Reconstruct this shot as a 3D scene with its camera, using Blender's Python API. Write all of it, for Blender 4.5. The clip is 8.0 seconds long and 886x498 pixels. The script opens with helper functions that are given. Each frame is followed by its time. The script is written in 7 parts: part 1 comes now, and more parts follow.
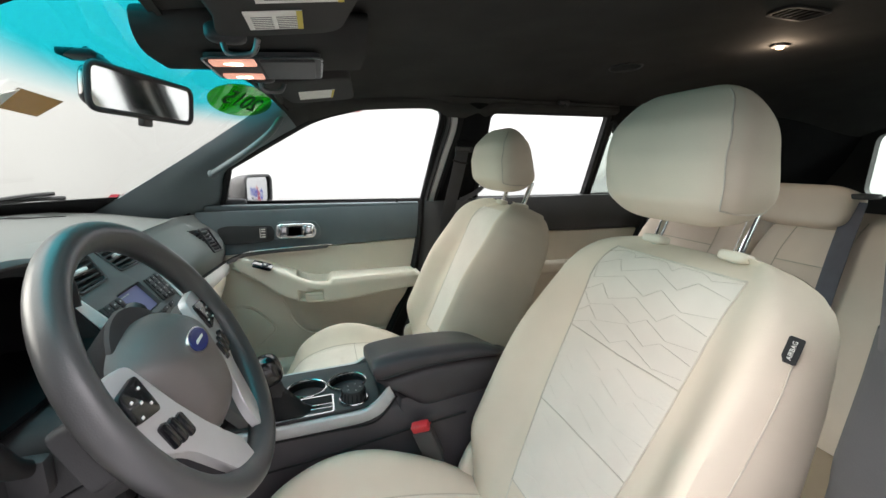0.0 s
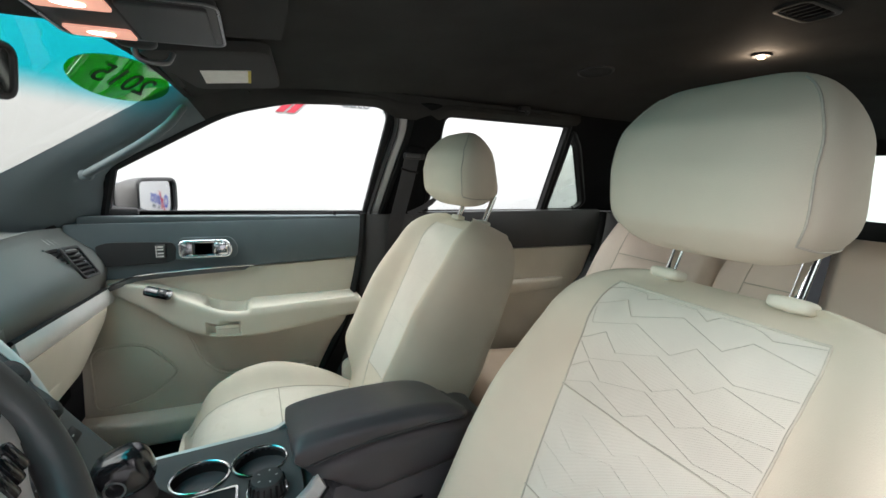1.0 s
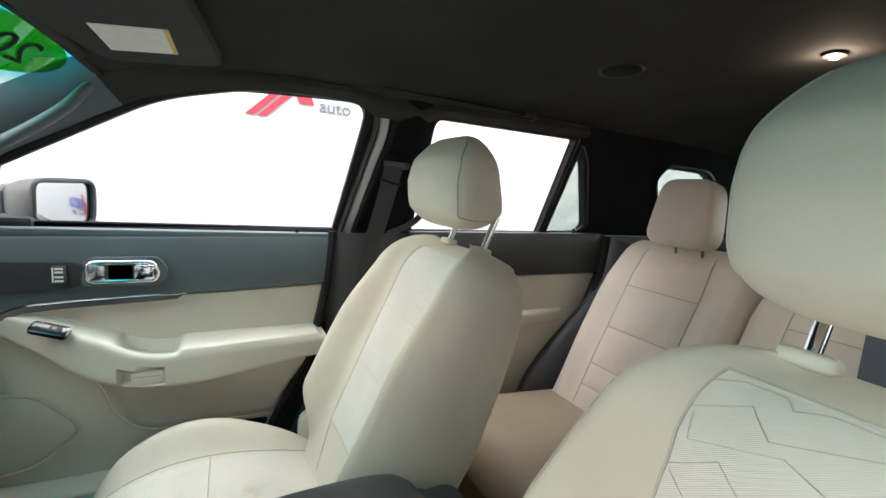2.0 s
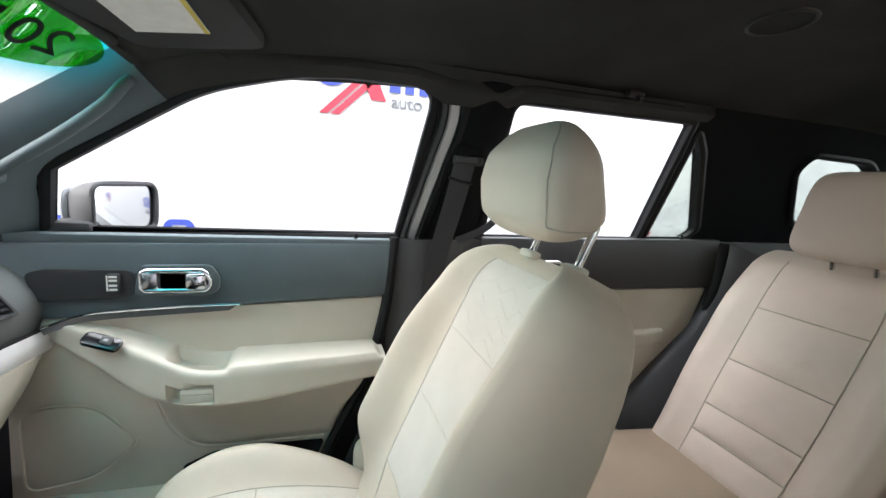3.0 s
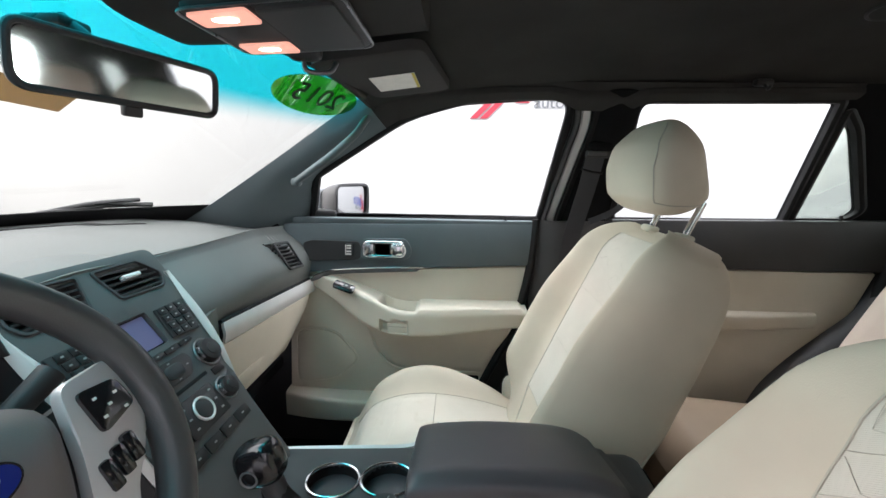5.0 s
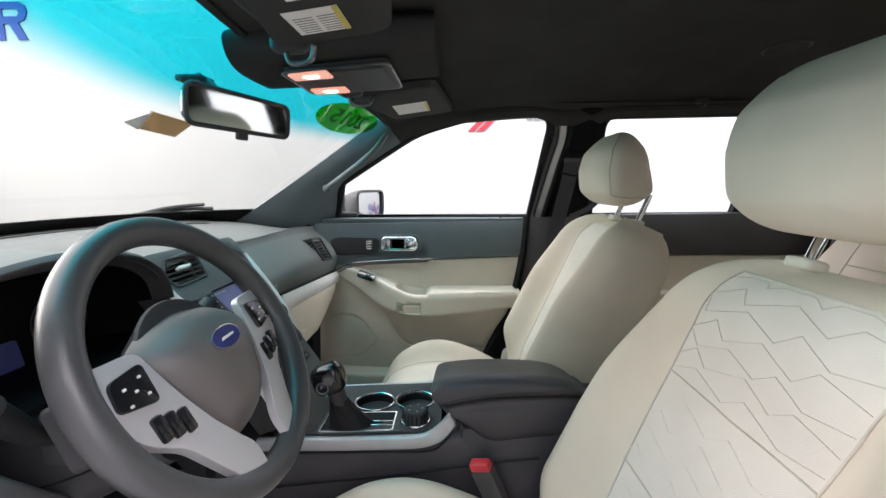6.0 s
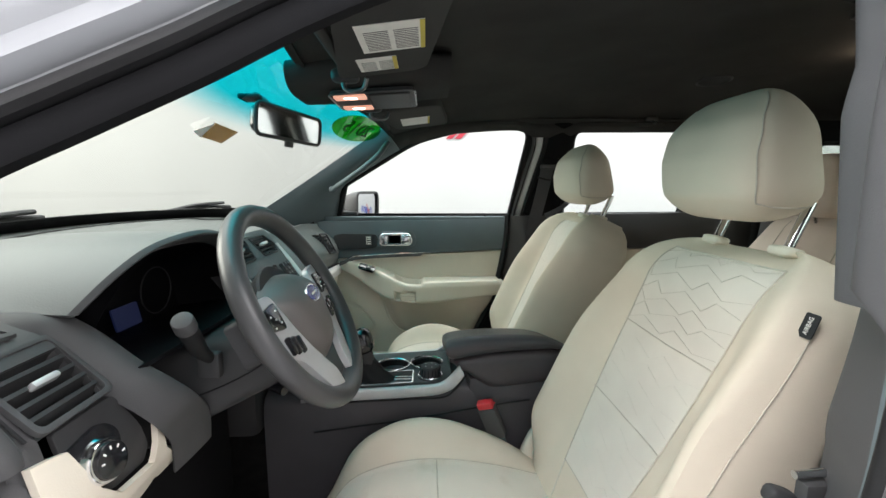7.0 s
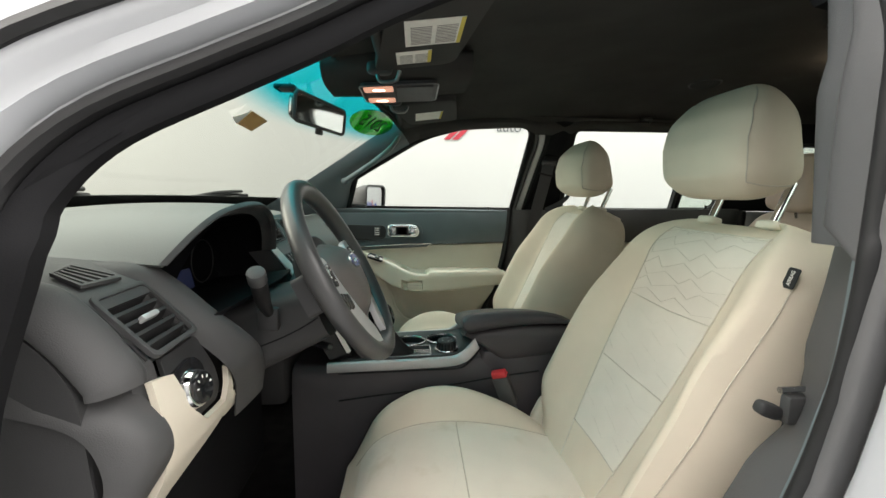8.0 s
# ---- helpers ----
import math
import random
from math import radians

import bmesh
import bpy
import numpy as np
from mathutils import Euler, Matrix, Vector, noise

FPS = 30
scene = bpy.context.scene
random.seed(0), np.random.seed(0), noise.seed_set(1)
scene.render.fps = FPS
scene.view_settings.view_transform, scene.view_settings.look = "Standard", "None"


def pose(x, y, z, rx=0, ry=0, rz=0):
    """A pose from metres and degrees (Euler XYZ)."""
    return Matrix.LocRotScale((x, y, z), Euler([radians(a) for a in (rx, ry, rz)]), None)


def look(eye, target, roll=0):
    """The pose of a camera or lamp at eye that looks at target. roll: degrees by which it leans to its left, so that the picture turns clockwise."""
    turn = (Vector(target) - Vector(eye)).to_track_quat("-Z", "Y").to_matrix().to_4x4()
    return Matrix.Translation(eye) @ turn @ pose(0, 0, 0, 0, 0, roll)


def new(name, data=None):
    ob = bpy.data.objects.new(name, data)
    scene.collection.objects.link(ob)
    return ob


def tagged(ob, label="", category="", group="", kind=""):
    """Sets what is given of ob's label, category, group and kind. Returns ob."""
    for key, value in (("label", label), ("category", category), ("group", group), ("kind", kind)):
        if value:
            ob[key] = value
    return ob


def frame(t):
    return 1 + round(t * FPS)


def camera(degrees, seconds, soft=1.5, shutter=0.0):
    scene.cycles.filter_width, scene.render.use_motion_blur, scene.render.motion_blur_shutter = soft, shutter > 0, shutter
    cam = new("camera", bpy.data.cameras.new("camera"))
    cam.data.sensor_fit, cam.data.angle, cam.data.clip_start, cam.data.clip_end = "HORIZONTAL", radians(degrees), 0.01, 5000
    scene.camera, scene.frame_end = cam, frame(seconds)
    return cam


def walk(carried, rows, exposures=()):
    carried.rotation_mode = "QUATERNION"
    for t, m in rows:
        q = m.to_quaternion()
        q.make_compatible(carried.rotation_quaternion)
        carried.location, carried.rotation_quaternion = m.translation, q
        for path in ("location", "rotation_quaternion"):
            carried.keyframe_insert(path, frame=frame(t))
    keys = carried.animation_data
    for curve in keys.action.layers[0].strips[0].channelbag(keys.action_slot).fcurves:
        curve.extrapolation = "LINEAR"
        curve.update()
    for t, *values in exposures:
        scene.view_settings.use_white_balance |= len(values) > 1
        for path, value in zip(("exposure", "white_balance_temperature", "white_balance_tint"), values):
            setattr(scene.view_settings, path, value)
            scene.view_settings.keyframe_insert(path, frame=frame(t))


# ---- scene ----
# ---- camera and its walk ----
cam = camera(94.2, 8.0)
PATH = [
    (0, (-0.597, -0.899, 1.436), (-0.036, 0.976, 1.028), 0.4),
    (0.5, (-0.546, -0.805, 1.435), (0.128, 1.038, 1.052), 1.1),
    (1, (-0.55, -0.688, 1.43), (0.278, 1.098, 1.077), 2.2),
    (1.2, (-0.552, -0.638, 1.425), (0.337, 1.122, 1.088), 2.9),
    (2.3, (-0.428, -0.393, 1.428), (0.47, 1.376, 1.173), 4.8),
    (2.5, (-0.415, -0.354, 1.43), (0.419, 1.445, 1.17), 4.3),
    (3, (-0.397, -0.285, 1.435), (0.203, 1.595, 1.115), 3.7),
    (3.5, (-0.395, -0.277, 1.415), (-0.127, 1.666, 1.02), 3.2),
    (4, (-0.409, -0.329, 1.418), (-0.427, 1.628, 1.002), 2.3),
    (4.5, (-0.437, -0.436, 1.437), (-0.519, 1.52, 1.027), 1.1),
    (4.7, (-0.441, -0.494, 1.435), (-0.517, 1.465, 1.041), 1.2),
    (5.8, (-0.474, -0.787, 1.408), (-0.533, 1.189, 1.105), -0.4),
    (6, (-0.463, -0.841, 1.407), (-0.532, 1.134, 1.099), -0.3),
    (6.5, (-0.485, -0.961, 1.406), (-0.501, 1.017, 1.11), -0.5),
    (7, (-0.557, -1.051, 1.395), (-0.475, 0.927, 1.111), 0.1),
    (7.5, (-0.607, -1.105, 1.375), (-0.478, 0.872, 1.105), 0.9),
    (8, (-0.636, -1.137, 1.348), (-0.499, 0.841, 1.085), 0.9),
]
walk(cam, [(t, look(eye, target, roll)) for t, eye, target, roll in PATH], [
    (0, 0.82, 6550, 18), (1, 0.77, 6450, 17), (2.5, 1.12, 6300, 19), (3, 1.16, 6250, 21), (4, 1.05, 6200, 25), (4.5, 1.02, 6300, 22), (6, 0.80, 6350, 22),
    (6.5, 0.77, 6320, 18), (7, 0.66, 6480, 13), (7.5, 0.52, 6850, 11), (8, 0.50, 6900, 10),
])

# ---- studio light ----
world = bpy.data.worlds.new("studio_world")
scene.world = world
world.use_nodes = True
world.node_tree.nodes["Background"].inputs[0].default_value = (1.0, 1.0, 1.0, 1)
world.node_tree.nodes["Background"].inputs[1].default_value = 5.0


def area(name, eye, target, sx, sy, power, colour=(1, 1, 1)):
    lamp = bpy.data.lights.new(name, "AREA")
    lamp.shape, lamp.size, lamp.size_y, lamp.energy, lamp.color = "RECTANGLE", sx, sy, power, colour
    ob = new(name, lamp)
    ob.matrix_world = look(eye, target)
    return ob


def spot(name, eye, power, colour, radius=0.02):
    lamp = bpy.data.lights.new(name, "POINT")
    lamp.energy, lamp.color, lamp.shadow_soft_size = power, colour, radius
    ob = new(name, lamp)
    ob.location = eye
    return ob


# tall lamp of the photo studio ahead of the car
area("studio_softbox", (-5.2, 0.3, 2.6), (-0.6, 0.3, 1.1), 3.2, 2.2, 260, (1.0, 0.935, 0.875))
# unseen fill lamp, added on the open door's side to lift the dash end
area("side_fill_lamp", (2.4, -4.2, 2.4), (-1.0, -0.3, 1.1), 3.0, 2.0, 26, (1.0, 0.98, 0.95))
# lamp row that washes the white wall beside the car
area("studio_wall_lamp", (2.2, 1.5, 4.2), (2.2, 2.8, 1.3), 6.0, 0.6, 60)

# ---- materials ----


def mat(name, colour, rough=0.5, metal=0.0, var=0.12, scale=18.0, fine=350.0, bump=0.15, coat=0.0, dist=0.001, spec=0.5):
    """Principled with colour drift at two scales and a fine grain."""
    m = bpy.data.materials.new(name)
    m.use_nodes = True
    nt = m.node_tree
    b = nt.nodes["Principled BSDF"]
    b.inputs["Metallic"].default_value = metal
    b.inputs["Coat Weight"].default_value = coat
    b.inputs["Specular IOR Level"].default_value = spec
    tc = nt.nodes.new("ShaderNodeTexCoord")
    big, small = nt.nodes.new("ShaderNodeTexNoise"), nt.nodes.new("ShaderNodeTexNoise")
    big.inputs["Scale"].default_value, small.inputs["Scale"].default_value = scale, fine
    big.inputs["Detail"].default_value, small.inputs["Detail"].default_value = 4, 3
    for n in (big, small):
        nt.links.new(tc.outputs["Object"], n.inputs["Vector"])
    ramp = nt.nodes.new("ShaderNodeMapRange")
    ramp.inputs["From Min"].default_value, ramp.inputs["From Max"].default_value = 0.3, 0.7
    ramp.inputs["To Min"].default_value, ramp.inputs["To Max"].default_value = 1 - var, 1 + var
    nt.links.new(big.outputs["Fac"], ramp.inputs["Value"])
    mul = nt.nodes.new("ShaderNodeVectorMath")
    mul.operation = "SCALE"
    mul.inputs[0].default_value = colour
    nt.links.new(ramp.outputs["Result"], mul.inputs["Scale"])
    nt.links.new(mul.outputs["Vector"], b.inputs["Base Color"])
    rr = nt.nodes.new("ShaderNodeMapRange")
    rr.inputs["To Min"].default_value, rr.inputs["To Max"].default_value = max(rough - 0.08, 0.02), min(rough + 0.08, 1)
    nt.links.new(big.outputs["Fac"], rr.inputs["Value"])
    nt.links.new(rr.outputs["Result"], b.inputs["Roughness"])
    if bump:
        bp = nt.nodes.new("ShaderNodeBump")
        bp.inputs["Strength"].default_value, bp.inputs["Distance"].default_value = bump, dist
        nt.links.new(small.outputs["Fac"], bp.inputs["Height"])
        nt.links.new(bp.outputs["Normal"], b.inputs["Normal"])
    return m


def cloth(name, colour, pitch=900.0, bump=0.25, var=0.07, stain=0.0):
    """Woven seat cloth: fine ribs, soft sheen, a few faint stains."""
    m = mat(name, colour, 0.85, 0, var, 9.0, 240.0, 0, spec=0.25)
    nt = m.node_tree
    b = nt.nodes["Principled BSDF"]
    b.inputs["Sheen Weight"].default_value = 0.15
    tc = next(n for n in nt.nodes if n.bl_idname == "ShaderNodeTexCoord")
    wave = nt.nodes.new("ShaderNodeTexWave")
    wave.inputs["Scale"].default_value, wave.inputs["Distortion"].default_value = pitch / 6.28, 0.6
    wave.bands_direction = "DIAGONAL"
    nt.links.new(tc.outputs["Object"], wave.inputs["Vector"])
    fibre = nt.nodes.new("ShaderNodeTexNoise")
    fibre.inputs["Scale"].default_value = 500
    nt.links.new(tc.outputs["Object"], fibre.inputs["Vector"])
    add = nt.nodes.new("ShaderNodeMath")
    nt.links.new(wave.outputs["Fac"], add.inputs[0])
    nt.links.new(fibre.outputs["Fac"], add.inputs[1])
    bp = nt.nodes.new("ShaderNodeBump")
    bp.inputs["Strength"].default_value, bp.inputs["Distance"].default_value = bump, 0.0008
    nt.links.new(add.outputs[0], bp.inputs["Height"])
    nt.links.new(bp.outputs["Normal"], b.inputs["Normal"])
    if stain:
        spots = nt.nodes.new("ShaderNodeTexNoise")
        spots.inputs["Scale"].default_value, spots.inputs["Detail"].default_value = 13, 6
        nt.links.new(tc.outputs["Object"], spots.inputs["Vector"])
        r = nt.nodes.new("ShaderNodeMapRange")
        r.inputs["From Min"].default_value, r.inputs["From Max"].default_value = 0.6, 0.75
        r.inputs["To Max"].default_value = stain
        nt.links.new(spots.outputs["Fac"], r.inputs["Value"])
        mix = nt.nodes.new("ShaderNodeMix")
        mix.data_type = "RGBA"
        mix.inputs["B"].default_value = (colour[0] * 0.72, colour[1] * 0.66, colour[2] * 0.55, 1)
        src = b.inputs["Base Color"].links[0].from_socket
        nt.links.new(r.outputs["Result"], mix.inputs["Factor"])
        nt.links.new(src, mix.inputs["A"])
        nt.links.new(mix.outputs["Result"], b.inputs["Base Color"])
    return m


def glass(name, tint, gloss=0.6, top=None, span=(1.5, 1.6)):
    """A thin tinted pane; top is the shade band's colour, which fades in over the heights in span."""
    m = bpy.data.materials.new(name)
    m.use_nodes = True
    nt = m.node_tree
    nt.nodes.remove(nt.nodes["Principled BSDF"])
    out = nt.nodes["Material Output"]
    tr, gl, mx = nt.nodes.new("ShaderNodeBsdfTransparent"), nt.nodes.new("ShaderNodeBsdfGlossy"), nt.nodes.new("ShaderNodeMixShader")
    gl.inputs["Roughness"].default_value = 0.02
    fr = nt.nodes.new("ShaderNodeFresnel")
    fr.inputs["IOR"].default_value = 1.35
    k = nt.nodes.new("ShaderNodeMath")
    k.operation = "MULTIPLY"
    k.inputs[1].default_value = gloss
    nt.links.new(fr.outputs[0], k.inputs[0])
    nt.links.new(k.outputs[0], mx.inputs[0])
    nt.links.new(tr.outputs[0], mx.inputs[1])
    nt.links.new(gl.outputs[0], mx.inputs[2])
    nt.links.new(mx.outputs[0], out.inputs[0])
    tr.inputs[0].default_value = (*tint, 1)
    if top:
        tc, sep, r, mix = (nt.nodes.new(n) for n in ("ShaderNodeTexCoord", "ShaderNodeSeparateXYZ", "ShaderNodeMapRange", "ShaderNodeMix"))
        mix.data_type = "RGBA"
        nt.links.new(tc.outputs["Object"], sep.inputs[0])
        nt.links.new(sep.outputs["Z"], r.inputs["Value"])
        r.inputs["From Min"].default_value, r.inputs["From Max"].default_value = span
        r.interpolation_type = "SMOOTHSTEP"
        mix.inputs["A"].default_value, mix.inputs["B"].default_value = (*tint, 1), (*top, 1)
        nt.links.new(r.outputs["Result"], mix.inputs["Factor"])
        nt.links.new(mix.outputs["Result"], tr.inputs[0])
    return m


def glow(name, colour, strength):
    m = bpy.data.materials.new(name)
    m.use_nodes = True
    b = m.node_tree.nodes["Principled BSDF"]
    b.inputs["Base Color"].default_value = (*colour, 1)
    b.inputs["Emission Color"].default_value, b.inputs["Emission Strength"].default_value = (*colour, 1), strength
    return m


CREAM = (0.595, 0.52, 0.425)
seat_vinyl = mat("seat_vinyl", CREAM, 0.68, 0, 0.06, 7, 700, 0.22, spec=0.25)
seat_cloth = cloth("seat_cloth", (0.625, 0.575, 0.51), 1500, 0.3, 0.05, 0.0)
cushion_cloth = cloth("cushion_cloth", (0.615, 0.555, 0.475), 1500, 0.3, 0.05, 0.5)
seat_cloth_rear = cloth("seat_cloth_rear", (0.68, 0.575, 0.495), 1500, 0.3, 0.05, 0.2)
seat_vinyl_rear = mat("seat_vinyl_rear", (0.66, 0.555, 0.475), 0.55, 0, 0.05, 7, 700, 0.18, spec=0.35)
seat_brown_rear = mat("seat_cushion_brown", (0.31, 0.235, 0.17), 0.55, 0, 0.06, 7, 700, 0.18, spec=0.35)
seam_dark = mat("seam_thread", (0.27, 0.23, 0.175), 0.8, 0, 0.1, 40, 900, 0.1)
thread_faint = mat("faint_thread", (0.59, 0.545, 0.48), 0.8, 0, 0.1, 40, 900, 0.1)
seam_light = mat("stitch_thread", (0.44, 0.39, 0.315), 0.8, 0, 0.1, 40, 900, 0.1)
seam_mid = mat("soft_seam_thread", (0.49, 0.445, 0.375), 0.8, 0, 0.1, 40, 900, 0.1)
thread_pale = mat("woven_thread", (0.455, 0.41, 0.35), 0.8, 0, 0.1, 40, 900, 0.1)
trim_cream = mat("cream_plastic", (0.62, 0.565, 0.475), 0.5, 0, 0.05, 6, 600, 0.2, spec=0.4)
trim_black = mat("black_plastic", (0.036, 0.036, 0.038), 0.55, 0, 0.12, 8, 600, 0.25, spec=0.3)
trim_grey = mat("charcoal_plastic", (0.056, 0.056, 0.058), 0.55, 0, 0.1, 8, 650, 0.25, spec=0.3)
dash_pad = mat("dash_skin", (0.122, 0.130, 0.126), 0.46, 0, 0.1, 7, 520, 0.3, spec=0.5)
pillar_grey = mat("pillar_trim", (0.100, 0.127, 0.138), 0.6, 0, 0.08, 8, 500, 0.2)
headliner_cloth = mat("headliner_cloth", (0.045, 0.044, 0.043), 0.95, 0, 0.15, 6, 900, 0.3, spec=0.05)
visor_cloth = mat("visor_cloth", (0.045, 0.044, 0.043), 0.9, 0, 0.1, 10, 900, 0.25, spec=0.15)
carpet = mat("carpet", (0.014, 0.013, 0.013), 1.0, 0, 0.35, 20, 500, 0.6, dist=0.004, spec=0.05)
console_skin = mat("armrest_skin", (0.058, 0.054, 0.060), 0.38, 0, 0.08, 10, 700, 0.2, spec=0.35)
arch_skin = mat("arch_trim_skin", (0.06, 0.06, 0.068), 0.42, 0, 0.08, 10, 700, 0.2, spec=0.45)
wheel_skin = mat("wheel_rim_skin", (0.056, 0.056, 0.058), 0.36, 0, 0.08, 14, 600, 0.15, spec=0.55)
hub_skin = mat("wheel_hub_skin", (0.128, 0.114, 0.110), 0.42, 0, 0.08, 12, 600, 0.2, spec=0.5)
rubber = mat("rubber_seal", (0.014, 0.014, 0.015), 0.6, 0, 0.15, 20, 500, 0.15, spec=0.2)
silver = mat("silver_paint", (0.52, 0.52, 0.53), 0.38, 0.35, 0.05, 20, 700, 0.06)
chrome = mat("chrome", (0.85, 0.86, 0.88), 0.08, 1.0, 0.03, 20, 500, 0)
gloss_black = mat("gloss_black", (0.012, 0.012, 0.014), 0.15, 0, 0.1, 20, 500, 0, spec=0.6)
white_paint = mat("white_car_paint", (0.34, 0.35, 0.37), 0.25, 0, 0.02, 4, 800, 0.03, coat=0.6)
label_white = mat("paper_label", (0.78, 0.76, 0.72), 0.8, 0, 0.06, 60, 500, 0.05)
label_yellow = mat("label_yellow", (0.62, 0.50, 0.10), 0.8, 0, 0.06, 60, 500, 0.05)
ink = mat("label_ink", (0.16, 0.15, 0.15), 0.8, 0, 0.1, 60, 500, 0)
strap = mat("belt_webbing", (0.10, 0.10, 0.125), 0.75, 0, 0.1, 30, 800, 0.3)
strap_black = mat("belt_webbing_black", (0.035, 0.036, 0.042), 0.75, 0, 0.1, 30, 800, 0.3)
red_plastic = mat("red_button", (0.55, 0.03, 0.04), 0.4, 0, 0.06, 30, 500, 0.05)
badge_blue = mat("badge_blue", (0.012, 0.022, 0.16), 0.25, 0, 0.05, 30, 500, 0)
brown_paper = mat("brown_paper", (0.36, 0.29, 0.18), 0.8, 0, 0.08, 25, 400, 0.1)
studio_white = mat("studio_wall_paint", (0.38, 0.38, 0.38), 0.8, 0, 0.03, 1.5, 60, 0)
studio_front = mat("studio_backdrop_paint", (0.303, 0.328, 0.313), 0.8, 0, 0.03, 0.8, 60, 0)
light_block_grey = mat("light_block_paint", (0.18, 0.18, 0.18), 0.8, 0, 0.03, 1.5, 60, 0)
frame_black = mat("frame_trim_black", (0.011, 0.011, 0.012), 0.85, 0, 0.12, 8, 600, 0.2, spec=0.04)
studio_floor = mat("studio_floor_paint", (0.22, 0.225, 0.225), 0.5, 0, 0.05, 1.5, 60, 0.05)
sign_red = mat("sign_red", (0.28, 0.010, 0.025), 0.6, 0, 0.03, 5, 100, 0)
sign_blue = mat("sign_blue", (0.012, 0.03, 0.22), 0.6, 0, 0.03, 5, 100, 0)
sign_grey = mat("sign_grey", (0.10, 0.105, 0.115), 0.6, 0, 0.03, 5, 100, 0)
mirror_face = mat("mirror_face", (0.90, 0.92, 0.92), 0.02, 1.0, 0.0, 5, 100, 0)
mirror_dim = mat("side_mirror_face", (0.60, 0.61, 0.62), 0.03, 1.0, 0.0, 5, 100, 0)
pane_clear = glass("side_glass", (0.93, 0.96, 0.94), 0.12)
pane_dark = glass("privacy_glass", (0.82, 0.89, 0.84), 0.5)
pane_front = glass("windscreen_glass", (0.545, 0.585, 0.545), 0.08, (0.0, 0.36, 0.41), (1.545, 1.60))
pane_deep = glass("deep_privacy_glass", (0.82, 0.89, 0.85), 0.5)
paper_film = glass("brown_paper_film", (0.46, 0.36, 0.23), 0.05)
sticker_green = glass("green_sticker_film", (0.10, 0.62, 0.06), 0.2)
screen_lit = glow("display_glow", (0.075, 0.08, 0.16), 0.28)
cluster_glow = glow("cluster_display_glow", (0.015, 0.022, 0.075), 0.14)
cluster_black = mat("instrument_lining", (0.006, 0.006, 0.007), 0.6, 0, 0.1, 20, 500, 0.05, spec=0.08)
shroud_skin = mat("column_shroud_skin", (0.045, 0.045, 0.047), 0.55, 0, 0.08, 12, 600, 0.2, spec=0.3)
strip_pale = mat("pale_satin_trim", (0.72, 0.70, 0.69), 0.4, 0.2, 0.04, 20, 700, 0.05)
stack_skin = mat("stack_panel_skin", (0.092, 0.091, 0.091), 0.5, 0, 0.06, 12, 600, 0.12, spec=0.35)
key_black = mat("key_black", (0.018, 0.018, 0.019), 0.4, 0, 0.1, 30, 600, 0.05, spec=0.35)
mark_grey = mat("key_print", (0.34, 0.34, 0.33), 0.7, 0, 0.05, 60, 500, 0)
satin_dark = mat("dark_satin_metal", (0.16, 0.165, 0.17), 0.3, 0.7, 0.05, 30, 600, 0.03)
satin_chrome = mat("satin_chrome", (0.62, 0.63, 0.65), 0.2, 1.0, 0.04, 30, 600, 0.02)
pillar_dark = mat("pillar_cover_skin", (0.075, 0.075, 0.079), 0.6, 0, 0.08, 8, 500, 0.2, spec=0.35)
edge_grey = mat("door_edge_paint", (0.50, 0.51, 0.52), 0.35, 0, 0.04, 9, 600, 0.05)
lamp_warm = glow("lamp_lens", (0.85, 0.42, 0.30), 0.45)
lamp_bulb = glow("lamp_bulb", (1.0, 0.70, 0.52), 5.0)
lamp_amber = glow("rear_lamp_lens", (1.0, 0.62, 0.26), 2.4)

# ---- shape tools ----


def lerp(a, b, t):
    return a + (b - a) * t


def ramp(h, *pairs):
    """Straight lines through (place, value) pairs."""
    for (a, p), (b, q) in zip(pairs, pairs[1:]):
        if h <= b:
            return lerp(p, q, min(max((h - a) / (b - a), 0), 1))
    return pairs[-1][1]


def smooth(a, b, x):
    t = min(max((x - a) / (b - a), 0.0), 1.0)
    return t * t * (3 - 2 * t)


def curve_at(pts, t):
    """Catmull-Rom through the points, t from 0 to 1."""
    n = len(pts) - 1
    f = min(max(t, 0.0), 1.0) * n
    i = min(int(f), n - 1)
    f -= i
    p = [Vector((*pts[min(max(j, 0), n)], 0)[:max(2, len(pts[0]))]) for j in (i - 1, i, i + 1, i + 2)]
    return 0.5 * (2 * p[1] + (p[2] - p[0]) * f + (2 * p[0] - 5 * p[1] + 4 * p[2] - p[3]) * f * f + (3 * p[1] - p[0] - 3 * p[2] + p[3]) * f**3)


def spline(pts, n):
    return [curve_at(pts, i / (n - 1)) for i in range(n)]


def finish(name, bm, material, flat=False):
    bmesh.ops.recalc_face_normals(bm, faces=bm.faces)
    me = bpy.data.meshes.new(name)
    bm.to_mesh(me)
    bm.free()
    me.materials.append(material)
    if not flat:
        me.shade_smooth()
        me.set_sharp_from_angle(angle=radians(38))
    return me


def thing(name, label, category, base=(0, 0, 0), kind="", group=""):
    ob = new(name)
    ob.location = base
    ob.empty_display_size = 0.05
    return tagged(ob, label, category, group, kind)


def part(name, bm, material, parent, label="", flat=False):
    ob = new(name, finish(name, bm, material, flat))
    ob.parent = parent
    ob.matrix_parent_inverse = Matrix.Translation(-parent.location)
    return tagged(ob, label)


def solid(name, bm, material, label, category, kind="", group=""):
    """A thing of one mesh."""
    return tagged(new(name, finish(name, bm, material)), label, category, group, kind)


